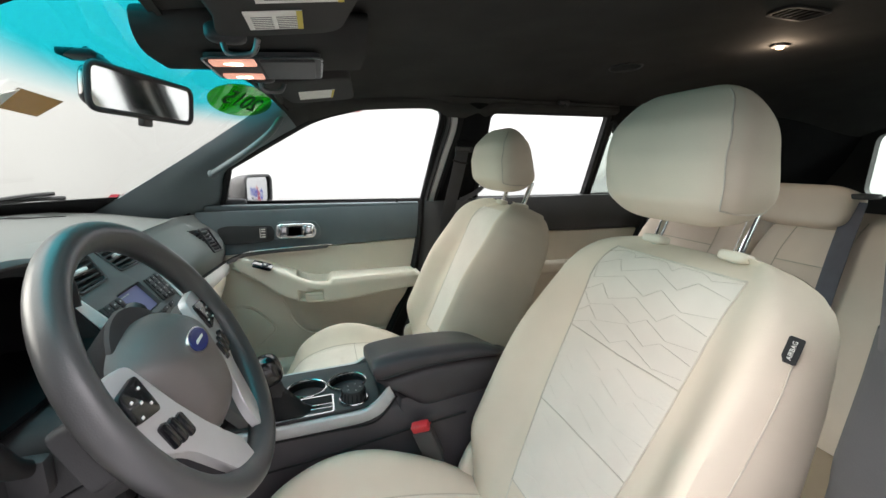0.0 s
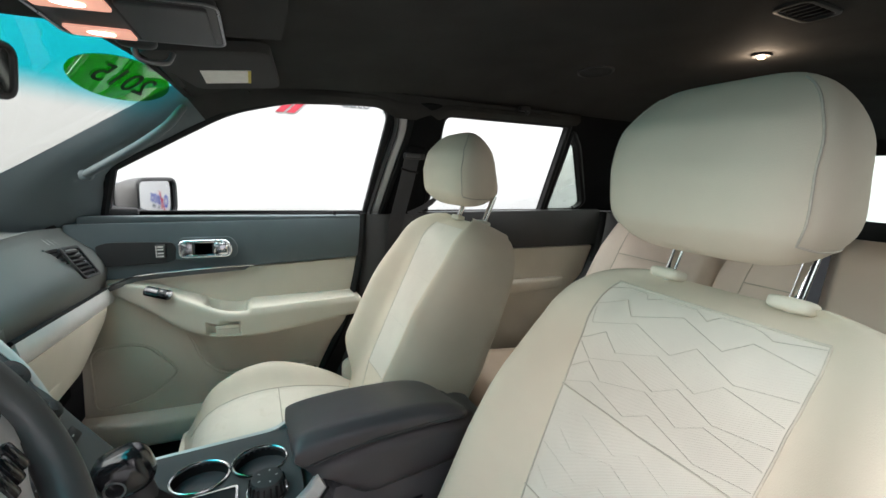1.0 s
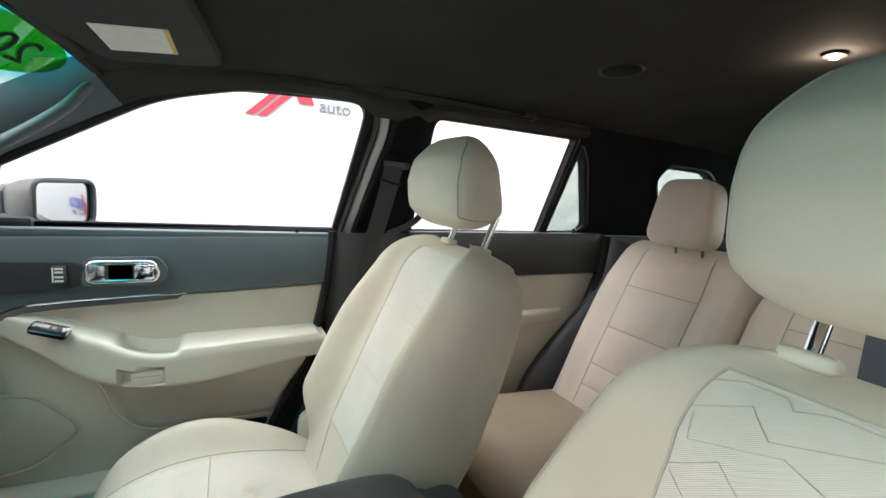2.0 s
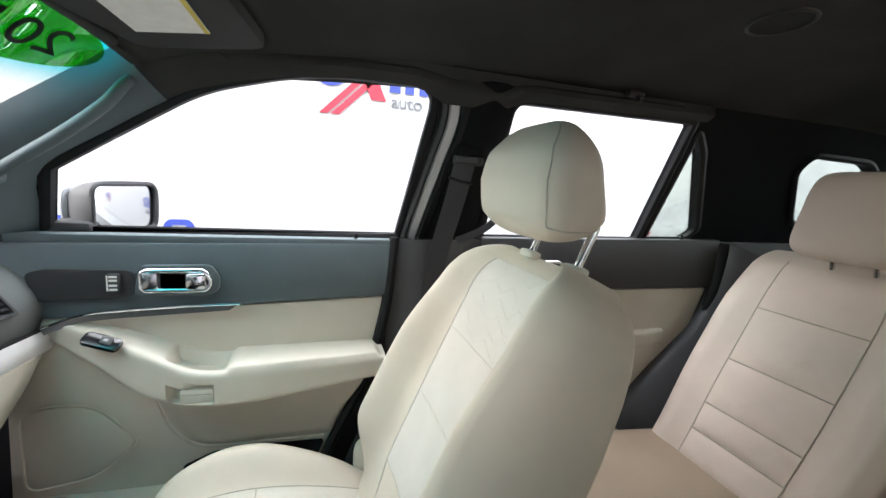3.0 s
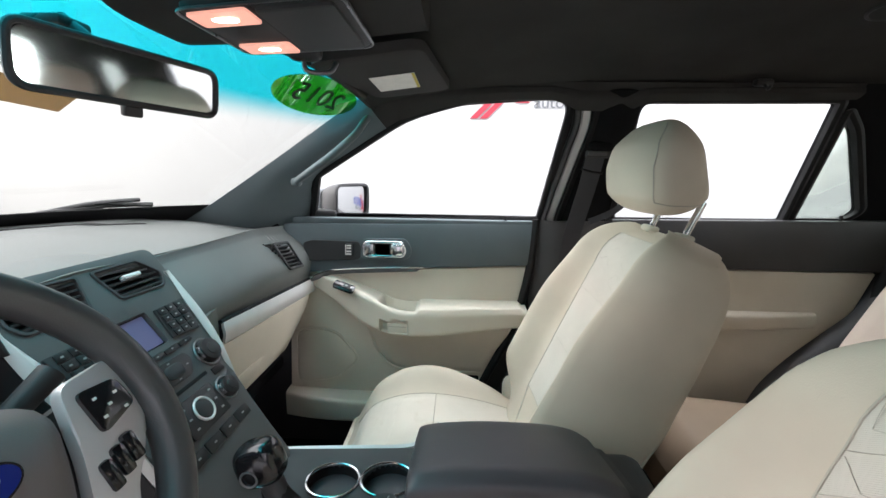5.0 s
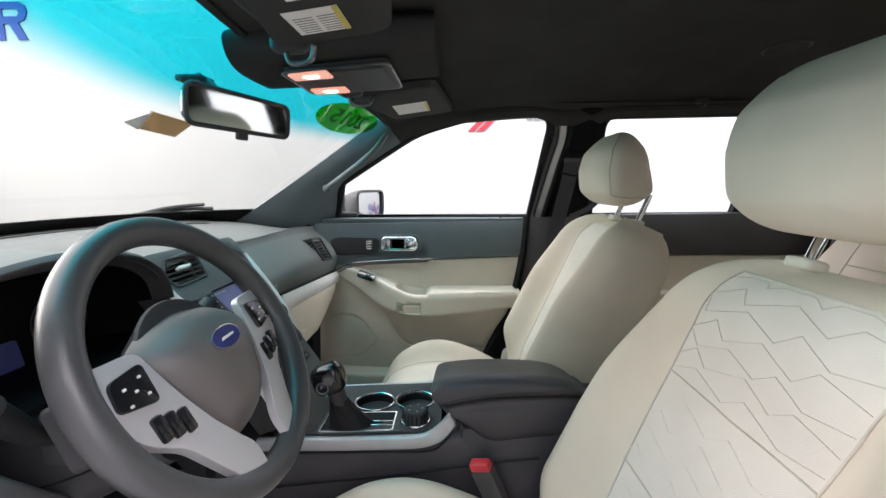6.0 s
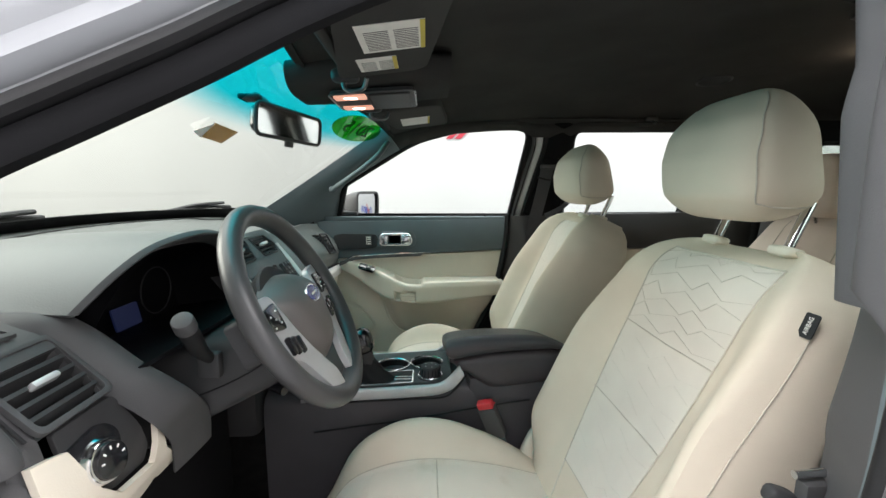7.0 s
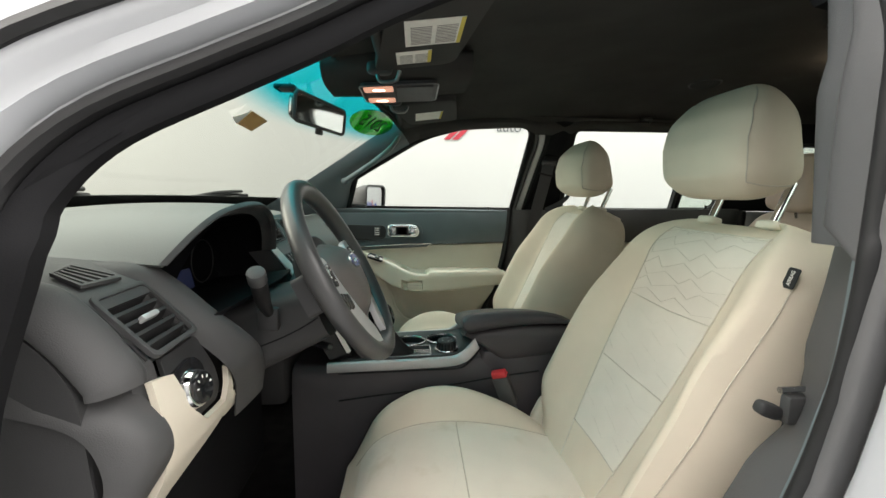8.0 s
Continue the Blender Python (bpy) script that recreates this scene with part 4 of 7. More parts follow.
    for i in range(2):
        t, w, pts = 0.24 + 0.2 * i, -0.54, []
        while w < 0.54:
            pts.append(top(w, t, 0.0029))
            n = rnd.uniform(0.18, 0.32)
            w2, t2 = w + n, t + rnd.choice((-1, 1)) * rnd.uniform(0.015, 0.035)
            pts += [top(min(lerp(w, w2, k / 3), 0.55), lerp(t, t2, k / 3), 0.0029) for k in (1, 2, 3)]
            w, t = w2, t2
        part("woven_thread", tube(pts, 0.0003, 4), thread_faint, cush)
    part("side_valance", box(-0.74 + dx, -0.16 + dx, yc + sgn * 0.215, yc + sgn * 0.268, 0.56, 0.70, 0.02), trim_cream, seat)
    part("side_valance", box(-0.74 + dx, -0.16 + dx, yc - sgn * 0.215, yc - sgn * 0.262, 0.56, 0.68, 0.02), trim_black, seat)
    part("base_frame", box(-0.72 + dx, -0.20 + dx, yc - 0.21, yc + 0.21, 0.52, 0.66, 0.02), trim_black, seat)
    for s in (1, -1):
        part("floor_rail", box(-0.80 + dx, -0.12 + dx, yc + s * 0.17 - 0.02, yc + s * 0.17 + 0.02, 0.435, 0.525, 0.006), trim_black, seat)
    part("recliner_cover", blob((-0.24 + dx, yc + sgn * 0.262, 0.74), (0.09, 0.022, 0.06), (0.5, 0.6), 24, 12), trim_black if sgn < 0 else trim_cream, seat)
    part("recliner_cover", blob((-0.275 + dx, yc - sgn * 0.232, 0.785), (0.055, 0.018, 0.050), (0.5, 0.6), 24, 12, m=pose(0, 0, 0, 0, 25, 0)), trim_cream, seat)
    # headrest: a wedge that thins upwards and stands ahead of its posts
    hc = Vector((dx + (0.008 if sgn > 0 else 0), yh + (0.008 if sgn > 0 else 0), 1.446))
    wide_rest, ahead = (0.135, 0.012) if sgn > 0 else (0.127, 0.0)

    def head(a, k, grow=0.0):
        """A point of the headrest: a runs round it, k from -1 at the bottom to 1 at the top."""
        xf = ramp(k, (-1, -0.098), (-0.6, -0.120), (0, -0.124), (0.5, -0.112), (1, -0.072)) - ahead
        xb = ramp(k, (-1, 0.004), (-0.6, 0.022), (0, 0.006), (0.5, -0.008), (1, -0.036))
        close = max(1 - abs(k) ** 4.5, 0) ** (1 / 2.4)
        w = wide_rest * (1 - 0.14 * smooth(0.2, 1, k) - 0.05 * smooth(-0.4, -1, k)) * lerp(0.35, 1, close) + grow
        d = (xb - xf) / 2 * close + grow
        y = w * se(math.cos(a), 0.50)
        x = (xf + xb) / 2 + d * se(math.sin(a), 0.62) + 0.45 * y * y
        return hc + Vector((x, y, 0.100 * k))

    ks = [math.sin(lerp(-math.pi / 2, math.pi / 2, i / 34)) for i in range(35)]
    hr = part("headrest", sheet(lambda u, v: head(2 * math.pi * u, ks[round(v * 34)]), 64, 35, wrap=True, caps=True), seat_vinyl, seat, "padded cream vinyl headrest")
    for s in (1, -1):
        turn = math.radians(-36)
        loop = [(turn, lerp(0.90, -0.70, i / 22)) for i in range(23)] + [(lerp(turn, math.radians(40), i / 14), -0.70 - 0.06 * math.sin(math.pi * i / 14)) for i in range(1, 15)]
        part("seam", tube([head(a if s > 0 else math.pi - a, k, 0.0004) for a, k in loop], 0.0013, 6), thread_pale, hr)
        base = Vector((-0.010 + dx, yh + s * 0.077, 1.292))
        part("post", tube([base, base + Vector((0.034, 0, 0.085))], 0.0072, 16), chrome, seat, "polished steel headrest post")
        part("post_collar", blob(base + Vector((0.002, 0, 0.010)), (0.017, 0.023, 0.0085), (0.5, 0.6), 24, 10, m=pose(0, 0, 0, 0, 14, 0)), trim_cream, seat, "cream plastic post collar")
    return seat


make_seat(-1, -0.39, 0.0, "cream driver's seat with patterned cloth insert and tall headrest", seat_cloth)
make_seat(1, 0.39, 0.033, "cream front passenger seat with patterned cloth insert and headrest", seat_cloth)

# buckle beside the driver's seat
bk = thing("belt_buckle", "black seat belt buckle with a red release button", "belt buckle", (-0.40, -0.150, 0.70))
mb = frame_at((-0.408, -0.150, 0.868), (0.86, -0.36, 0.30), (-0.50, -0.05, 0.86))
part("body", box(-0.021, 0.021, -0.062, 0.026, -0.012, 0.012, 0.005, m=mb), trim_grey, bk)
part("red_button", box(-0.019, 0.019, 0.024, 0.042, -0.010, 0.010, 0.004, m=mb), red_plastic, bk, "red press button")
part("button_lip", box(-0.020, 0.020, 0.0245, 0.0275, -0.0125, -0.009, 0.001, m=mb), red_plastic, bk)
part("stalk", box(-0.013, 0.013, -0.17, -0.060, -0.006, 0.006, 0.004, m=mb), pillar_grey, bk, "grey plastic stalk")

# ---- rear bench ----


def rear_seat(y0, y1, label, rests, ribs=True):
    seat = thing("bench_seat", label, "rear seat", (0.45, (y0 + y1) / 2, 0.44), group="second row seats")
    yc, half = (y0 + y1) / 2, (y1 - y0) / 2
    r = radians(27)
    up, fwd = Vector((math.sin(r), 0, math.cos(r))), Vector((-math.cos(r), 0, math.sin(r)))
    root = Vector((0.585, yc, 0.71))
    top_h = 0.688

    def se(v, p):
        return math.copysign(abs(v) ** p, v)

    def face(w, h, lift=0.0):
        c = min(abs(w), 0.999) ** (1 / 0.3)
        d = -0.06 + 0.06 * math.sqrt(max(1 - c * c, 0)) ** 0.5
        if ribs:
            d += 0.022 * smooth(0.55, 0.8, abs(w)) * (1 - smooth(0.9, 1.0, abs(w))) * (1 - smooth(0.45, 0.62, h))
        d -= 0.05 * max((h - top_h + 0.09) / 0.09, 0) ** 2.2
        hw = half * (1 - 0.09 * smooth(0.50, top_h, h) - 0.05 * (1 - smooth(0.05, 0.28, h)))
        return root + up * h + fwd * (d + lift) + Vector((0, w * hw, 0))

    hs = [0.0, 0.06, 0.12, 0.2, 0.28, 0.36, 0.44, 0.5, 0.55, 0.59, 0.625, 0.652, 0.673, top_h]

    def body(u, v):
        h = hs[round(v * (len(hs) - 1))]
        a = 2 * math.pi * u
        w = se(math.cos(a), 0.3)
        p = face(w, h)
        if math.sin(a) < 0:
            p -= fwd * 0.10 * abs(math.sin(a)) ** 0.3
        return p

    back = part("backrest", sheet(body, 56, len(hs), wrap=True, caps=True), seat_vinyl_rear, seat, "beige vinyl backrest")
    spans = [(yc, half)] if ribs else [(yc + half * 0.52, half * 0.42), (yc - half * 0.5, half * 0.46)]
    for c, hw in spans:
        wa, wb = (c - hw * 0.52 - yc) / half, (c + hw * 0.52 - yc) / half
        levels = [0.015, 0.10, 0.18, 0.32, 0.485, 0.63]
        for k in range(5):
            lo, hi = levels[k] + 0.002, levels[k + 1] - 0.002
            part("insert_panel", sheet(lambda u, v: face(lerp(wa, wb, u), lerp(lo, hi, v), 0.001 + 0.007 * (math.sin(math.pi * u) * math.sin(math.pi * v)) ** 0.35), 13, 9), seat_cloth_rear, back, "padded beige cloth roll")
        for k in range(1, 5):
            part("seam", tube([face(lerp(wa, wb, i / 12), levels[k], 0.002) for i in range(13)], 0.0018, 6), seam_light, back)
        for w in (wa, wb):
            part("seam", tube([face(w, lerp(0.01, 0.64, i / 20), 0.002) for i in range(21)], 0.0016, 6), seam_light, back)

    def pad(u, v):
        a = 2 * math.pi * u
        w = se(math.cos(a), 0.35)
        x = lerp(0.10, 0.64, v)
        c = min(abs(w), 0.999) ** (1 / 0.35)
        z = 0.775 - 0.05 * v - 0.05 * (1 - math.sqrt(max(1 - c * c, 0)) ** 0.5) - 0.09 * max(1 - v / 0.18, 0) ** 2.2 + 0.012 * smooth(0.5, 0.8, abs(w))
        if math.sin(a) < 0:
            z = lerp(z, 0.60, abs(math.sin(a)) ** 0.4)
        return Vector((x, yc + w * half, z))

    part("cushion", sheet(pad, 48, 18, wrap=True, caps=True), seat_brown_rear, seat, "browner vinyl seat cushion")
    part("base", box(0.16, 0.70, y0 + 0.03, y1 - 0.03, 0.435, 0.63, 0.02), trim_black, seat)
    for c, w, h, zc, lean in rests:
        m = pose(0, 0, 0, 0, lean, 0)
        tall = h > 0.07

        def rest(p, w=w, tall=tall):
            # narrower towards the top, flat below
            k = p.z / 0.1
            return Vector((p.x, p.y * (1 - 0.13 * k if tall else 1), p.z))

        part("headrest", blob((0.848 if tall else 0.86, c, zc), (0.055, w, h), (0.42, 0.36), 44, 22, m=m, bend=rest), seat_vinyl_rear, seat, "beige padded headrest")
        for s in (1, -1):
            part("post", tube([(0.892, c + s * 0.045, zc - h - 0.04), (0.876, c + s * 0.045, zc - h + 0.03)], 0.0055, 10), satin_chrome, seat)
    return seat


rear_seat(0.150, 0.640, "beige outer rear seat with stitched rolls and upright headrest", [(0.370, 0.099, 0.110, 1.410, 8)])
rear_seat(-0.640, 0.142, "wide beige rear seat section with low middle headrest", [(0.02, 0.140, 0.064, 1.312, 14), (-0.372, 0.104, 0.102, 1.412, 8)], False)
rb = thing("seat_belt", "grey rear middle seat belt lying over the beige backrest", "seat belt", (0.75, -0.1, 1.0), group="rear seat belts")
part("webbing", sheet(lambda u, v: Vector((lerp(0.862, 0.690, v) - 0.008 * math.sin(math.pi * v), lerp(-0.115, -0.165, v) + lerp(-0.024, 0.024, u), lerp(1.335, 0.95, v))), 3, 14, thick=0.002), strap, rb)
part("guide", box(0.83, 0.90, -0.15, -0.08, 1.345, 1.36, 0.005), trim_black, rb)

# ---- dashboard ----
dash = thing("dashboard", "charcoal moulded dashboard with silver trim and cream lower half", "dashboard", (-1.2, 0, 0.9))
HOOD_Y, HOOD_W = -0.365, 0.235


def dash_end(y):
    """Where the top pad ends towards the seats; it stops short under the instrument hood."""
    return lerp(-1.035, -1.12, smooth(-0.10, -0.16, y))


def pad_z(x, y):
    z = 1.302 - 0.036 * smooth(-1.36, -1.02, x) - 0.014 * (y / 0.6) ** 2 + 0.004 * smooth(-1.30, -1.315, x)
    z -= 0.012 * smooth(0.55, 0.8, y)
    return lerp(z, 1.254, smooth(-1.34, -1.12, x) * smooth(-0.40, -0.56, y))


def top_skin(u, v):
    y = lerp(-0.80, 0.80, u)
    x = lerp(screen_x(y, 1.30) + 0.012, dash_end(y), v)
    return Vector((x, y, pad_z(x, y)))


part("top_pad", sheet(top_skin, 97, 41, thick=0.012), dash_pad, dash, "grained charcoal top pad")
# defroster slot under the windscreen
part("defroster_slot", sheet(lambda u, v: (lambda y: (lambda x: Vector((x, y, pad_z(x, y) + 0.0015)))(screen_x(y, 1.30) + lerp(0.080, 0.092, v)))(lerp(-0.46, 0.46, u)), 41, 2, thick=0.003), rubber, dash)
# hood over the instruments with its lip
BROW = [(-0.983, -0.556, 1.245), (-0.962, -0.515, 1.283), (-0.945, -0.466, 1.311), (-0.930, -0.410, 1.323), (-0.927, -0.350, 1.323), (-0.934, -0.290, 1.313), (-0.945, -0.230, 1.292), (-0.958, -0.180, 1.258), (-0.968, -0.155, 1.215)]


def hood(u, v):
    e = curve_at(BROW, u)
    y = lerp(-0.60, -0.10, u)
    x = lerp(-1.36, -1.30, abs(2 * u - 1) ** 2)
    b = Vector((x, y, pad_z(x, y) - 0.002))
    p = e.lerp(b, v)
    p.z += 0.012 * math.sin(math.pi * v) * (1 - abs(2 * u - 1) ** 3)
    return p


def hood_lip(u, v):
    e = curve_at(BROW, u)
    c = Vector((e.x, -0.365, 1.19))
    w = (c - e).normalized()
    return e + w * lerp(-0.006, 0.016, v) + Vector((0.010 * math.sin(math.pi * min(v * 1.4, 1)) - 0.020 * v * v, 0, 0))


part("instrument_hood", sheet(hood, 61, 25, thick=0.006), dash_pad, dash, "grained charcoal instrument hood")
part("hood_lip", sheet(hood_lip, 61, 9), trim_grey, dash, "rounded dark hood lip")


def trim_z(y):
    return 1.1175 - 0.083 * (y - 0.22)


def face_x(y, z):
    """The seat-facing skin of the passenger's half."""
    return -0.945 - 0.085 * smooth(1.12, 1.262, z) ** 1.3 - 0.012 * (y - 0.2)


def in_vent(y, z):
    b = (z - 1.175) / 0.94 + 0.10 * (y - 0.606)
    return -0.036 < (y - 0.608) / 0.98 + 0.55 * b < 0.040 and abs(b) < 0.034


part("strip_end", sheet(lambda u, v: Vector((lerp(-0.925, -0.948, u), lerp(0.118, 0.216, u), lerp(1.15, 0.86, v))), 5, 9, thick=0.006), dash_pad, dash)
part("passenger_pad", holed(lambda u, v: (lambda y: (lambda z: Vector((face_x(y, z) - 0.012 * (1 - math.sin(math.pi * min(v * 1.2, 1))), y, z)))(lerp(trim_z(y) + 0.002, 1.262 - 0.02 * smooth(0.55, 0.8, y), v)))(lerp(0.165, 0.80, u)), 150, 60, lambda u, v: in_vent(lerp(0.165, 0.80, u), lerp(trim_z(lerp(0.165, 0.80, u)) + 0.002, 1.262 - 0.02 * smooth(0.55, 0.8, lerp(0.165, 0.80, u)), v)), 0.012), dash_pad, dash, "grained charcoal face pad")
part("silver_strip", sheet(lambda u, v: (lambda y: Vector((-0.938 - 0.012 * (y - 0.2) + 0.006 * math.sin(math.pi * v), y, trim_z(y) - lerp(0.004, 0.046, v))))(lerp(0.214 + 0.006 * (2 * v - 1) ** 4, 0.79, u)), 41, 9, thick=0.006), strip_pale, dash, "pale satin trim strip")
def lid(u, v, out=0.0):
    """The glove box lid: it tucks under towards the feet and curves up beside the door."""
    y = lerp(0.205, 0.785, u)
    z = lerp(trim_z(y) - 0.049, 0.862 + 0.085 * smooth(0.62, 0.80, y), v)
    x = -0.944 - 0.010 * (y - 0.2) - 0.058 * v**1.6 - 0.035 * smooth(0.90, 1.0, v) - 0.02 * smooth(0.70, 0.79, y)
    return Vector((x + out + 0.006 * smooth(0.545, 0.575, v) * (1 - smooth(0.60, 0.86, v)) * smooth(0.10, 0.16, u) * (1 - smooth(0.28, 0.42, u)), y, z))


glove = part("glove_box", sheet(lid, 61, 61, thick=0.012), trim_cream, dash, "cream glove box lid")
part("latch", rod(lid(0.235, 0.38, -0.004), lid(0.235, 0.38, 0.004), 0.0075, 0.0075, 18, 0.002), gloss_black, glove, "small black lid latch")
part("latch_ring", tube([lid(0.235 + 0.016 * math.cos(a * math.pi / 8), 0.38 + 0.055 * math.sin(a * math.pi / 8), 0.001) for a in range(16)], 0.0015, 6, True), trim_cream, glove)
part("stop_pin", rod(lid(0.37, 0.37, -0.003), lid(0.37, 0.37, 0.003), 0.0032, 0.0032, 10), gloss_black, glove)
# black bar in place of the shadow that the pad's overhang casts
part("trim_shadow", tube([(-0.937 - 0.012 * (y - 0.2), y, trim_z(y) + 0.0005) for y in [lerp(0.215, 0.79, i / 20) for i in range(21)]], 0.0045, 8), rubber, dash, "dark bar standing in for the shadow over the pale strip")
part("under_cover", box(-1.45, -1.06, 0.18, 0.78, 0.74, 0.78, 0.01), frame_black, dash)


def vent(m, w, h, slats, nm, skew=0.0, tab=True):
    """A framed air vent on the face m."""
    def sk(a, b, d):
        return m @ Vector((a + skew * b, b, d))
    v = part(nm, plate(rect(w, h, 0.012), sk, 0.006, [rect(w - 0.014, h - 0.014, 0.008)], 0.0015), trim_grey, dash)
    part("duct", plate(rect(w - 0.012, h - 0.012, 0.008), lambda a, b, d: sk(a, b, d - 0.030), 0.004), rubber, v)
    for i in range(slats):
        b = lerp(-h / 2 + 0.010, h / 2 - 0.010, (i + 0.5) / slats)
        part("slat", plate([(-w / 2 + 0.007, -0.0016), (w / 2 - 0.007, -0.0016), (w / 2 - 0.007, 0.0016), (-w / 2 + 0.007, 0.0016)], lambda p, q, d, b=b: sk(p, b + q * 1.4 + (d - 0.012) * 0.35, d * 1.0 - 0.016), 0.018), trim_black, v)
    if tab:
        part("tab", box(-0.017, 0.017, -0.004, 0.004, -0.002, 0.009, 0.003, m=m), silver, v, "silver vent slider")
    return v


vent(frame_at((-0.953, 0.606, 1.180), (0.06, 0.98, -0.10), (-0.34, 0, 0.94)), 0.094, 0.088, 6, "air_vent", -0.55, False)
for i in range(4):
    y = 0.617 + 0.019 * i
    z = 1.229 - 0.0035 * i
    part("demister_slit", box(-0.0035, 0.0035, -0.011, 0.011, 0, 0.004, 0.001, m=frame_at((face_x(y, z) + 0.001, y, z), (0.0, 0.93, -0.36), (-0.75, 0.2, 0.62))), mark_grey, dash)
# driver's side: rounded end cap, vent face, light switch, knee panel
BASE = [(-1.14, 1.256), (-1.09, 1.253), (-1.04, 1.246), (-1.005, 1.233), (-0.985, 1.217), (-0.960, 1.188), (-0.934, 1.153), (-0.927, 1.12), (-0.921, 1.09), (-0.919, 1.062), (-0.923, 1.03), (-0.940, 0.995), (-0.965, 0.95)]


def base_x(z):
    """The driver's face: its place along the car at a height."""
    return ramp(-z, *[(-q, p) for p, q in BASE])


def capped(pts, steps):
    """A bar along an (x, z) curve that rolls over towards the door; steps are (y, inset) pairs."""
    def f(u, v):
        p, q = curve_at(pts, v), curve_at(pts, min(v + 0.01, 1)) - curve_at(pts, max(v - 0.01, 0))
        n = Vector((q[1], -q[0])).normalized()
        w = curve_at(steps, u)
        return Vector((p[0] + n[0] * w[1], w[0], p[1] + n[1] * w[1]))
    return f


RIM = [(-1.34, 1.262), (-1.20, 1.264), (-1.09, 1.262), (-1.041, 1.255), (-1.002, 1.246), (-0.963, 1.210), (-0.937, 1.176), (-0.926, 1.157), (-0.924, 1.143)]
part("end_cap", sheet(capped(RIM, [(-0.684, 0.016), (-0.687, 0.004), (-0.697, 0.0), (-0.708, 0.002), (-0.722, 0.009), (-0.732, 0.019), (-0.736, 0.028), (-0.735, 0.034), (-0.728, 0.038)]), 29, 41), trim_grey, dash, "rounded charcoal end cap")
CAP_IN = [(-0.945, 1.137), (-0.912, 1.096), (-0.904, 1.068), (-0.912, 1.042), (-0.936, 1.008), (-0.968, 0.955), (-1.005, 0.88), (-1.05, 0.76)]
CAP_OUT = [(-1.03, 1.128), (-0.968, 1.105), (-0.946, 1.060), (-0.956, 1.010), (-0.985, 0.94), (-1.02, 0.86), (-1.06, 0.77), (-1.10, 0.66)]


def low_cap(u, v):
    p, q = curve_at(CAP_IN, v), curve_at(CAP_OUT, v)
    r = p.lerp(q, u)
    k = 0.014 * math.sin(math.pi * u)
    return Vector((r[0] + k, lerp(-0.688, -0.738, smooth(0, 1, u ** 0.7)), r[1] + 0.4 * k))


part("end_cap_lower", sheet(low_cap, 13, 41), trim_grey, dash, "charcoal lower end cap")
part("cap_ledge", sheet(lambda u, v: low_cap(u, 0) + Vector((-0.05 * v, 0, 0.035 * v)), 13, 5), trim_grey, dash)
part("corner_piece", sheet(lambda u, v: (lambda z: Vector((base_x(z) + 0.001 - 0.012 * smooth(0.5, 0, u), lerp(-0.694, -0.668, u), z)))(lerp(1.166, 1.118, v)), 9, 11, thick=0.004), trim_grey, dash)
part("end_panel", plate(round_poly([(-1.42, 1.24), (-1.06, 1.235), (-1.0, 1.20), (-0.965, 1.15), (-0.955, 1.00), (-1.02, 0.88), (-1.07, 0.66), (-1.42, 0.66)], 0.03), lambda a, b, d: Vector((a, -0.735 + d, b)), 0.02), trim_black, dash)


def shoulder_pt(u, v):
    p = curve_at(BASE[:7], v)
    y = lerp(-0.690, -0.545, u)
    return Vector((p[0] - 0.06 * (y + 0.672) * smooth(0, 0.5, v), y, p[1] + 0.01 * smooth(-0.6, -0.545, y) * smooth(0.6, 0, v)))


part("vent_surround", holed(shoulder_pt, 30, 40, lambda u, v: 0.15 < u < 0.80 and 0.70 < v < 0.975, 0.006), trim_grey, dash, "charcoal vent surround")
mv = frame_at((-0.9665, -0.620, 1.1905), (-0.07, 0.997, -0.01), (-0.70, 0, 0.71))
vent(mv, 0.106, 0.098, 5, "air_vent", 0.03)


def base_z(x):
    return ramp(x, *BASE[:7])


DEM = [Vector((-1.042, -0.655)), Vector((-1.008, -0.659)), Vector((-1.009, -0.601)), Vector((-1.056, -0.613))]


def dem_at(a, b, d):
    """The demister's slanted outline laid on the surround; a and b run from 0 to 1."""
    p = DEM[0].lerp(DEM[1], a).lerp(DEM[3].lerp(DEM[2], a), b)
    return Vector((p[0], p[1], base_z(p[0] + 0.06 * (p[1] + 0.672)) + 0.004 + d))


dv = part("demister_vent", plate(rect(1.12, 1.12, 0.06, 0.5, 0.5), dem_at, 0.004, [rect(0.94, 0.94, 0.04, 0.5, 0.5)], 0.0), trim_grey, dash, "slanted side window demister vent")
part("duct", plate(rect(1.0, 1.0, 0.04, 0.5, 0.5), dem_at, 0.0012), rubber, dv)
for i in range(4):
    b = 0.16 + 0.226 * i
    part("slat", plate([(0.02, b - 0.045), (0.98, b - 0.045), (0.98, b + 0.045), (0.02, b + 0.045)], dem_at, 0.0036), trim_grey, dv)
part("vent_gap", tube(spline([(-1.012, -0.684, 1.241), (-0.985, -0.683, 1.2215), (-0.958, -0.682, 1.192), (-0.93, -0.682, 1.1605)], 12), 0.0016, 6), rubber, dash)
# ridge between the vent and the instruments, running down to the column
CREST = [(-1.13, -0.566, 1.254), (-1.06, -0.560, 1.253), (-1.008, -0.552, 1.247), (-0.972, -0.540, 1.219), (-0.930, -0.530, 1.174), (-0.902, -0.515, 1.142), (-0.884, -0.492, 1.105), (-0.890, -0.455, 1.060), (-0.905, -0.43, 1.0)]


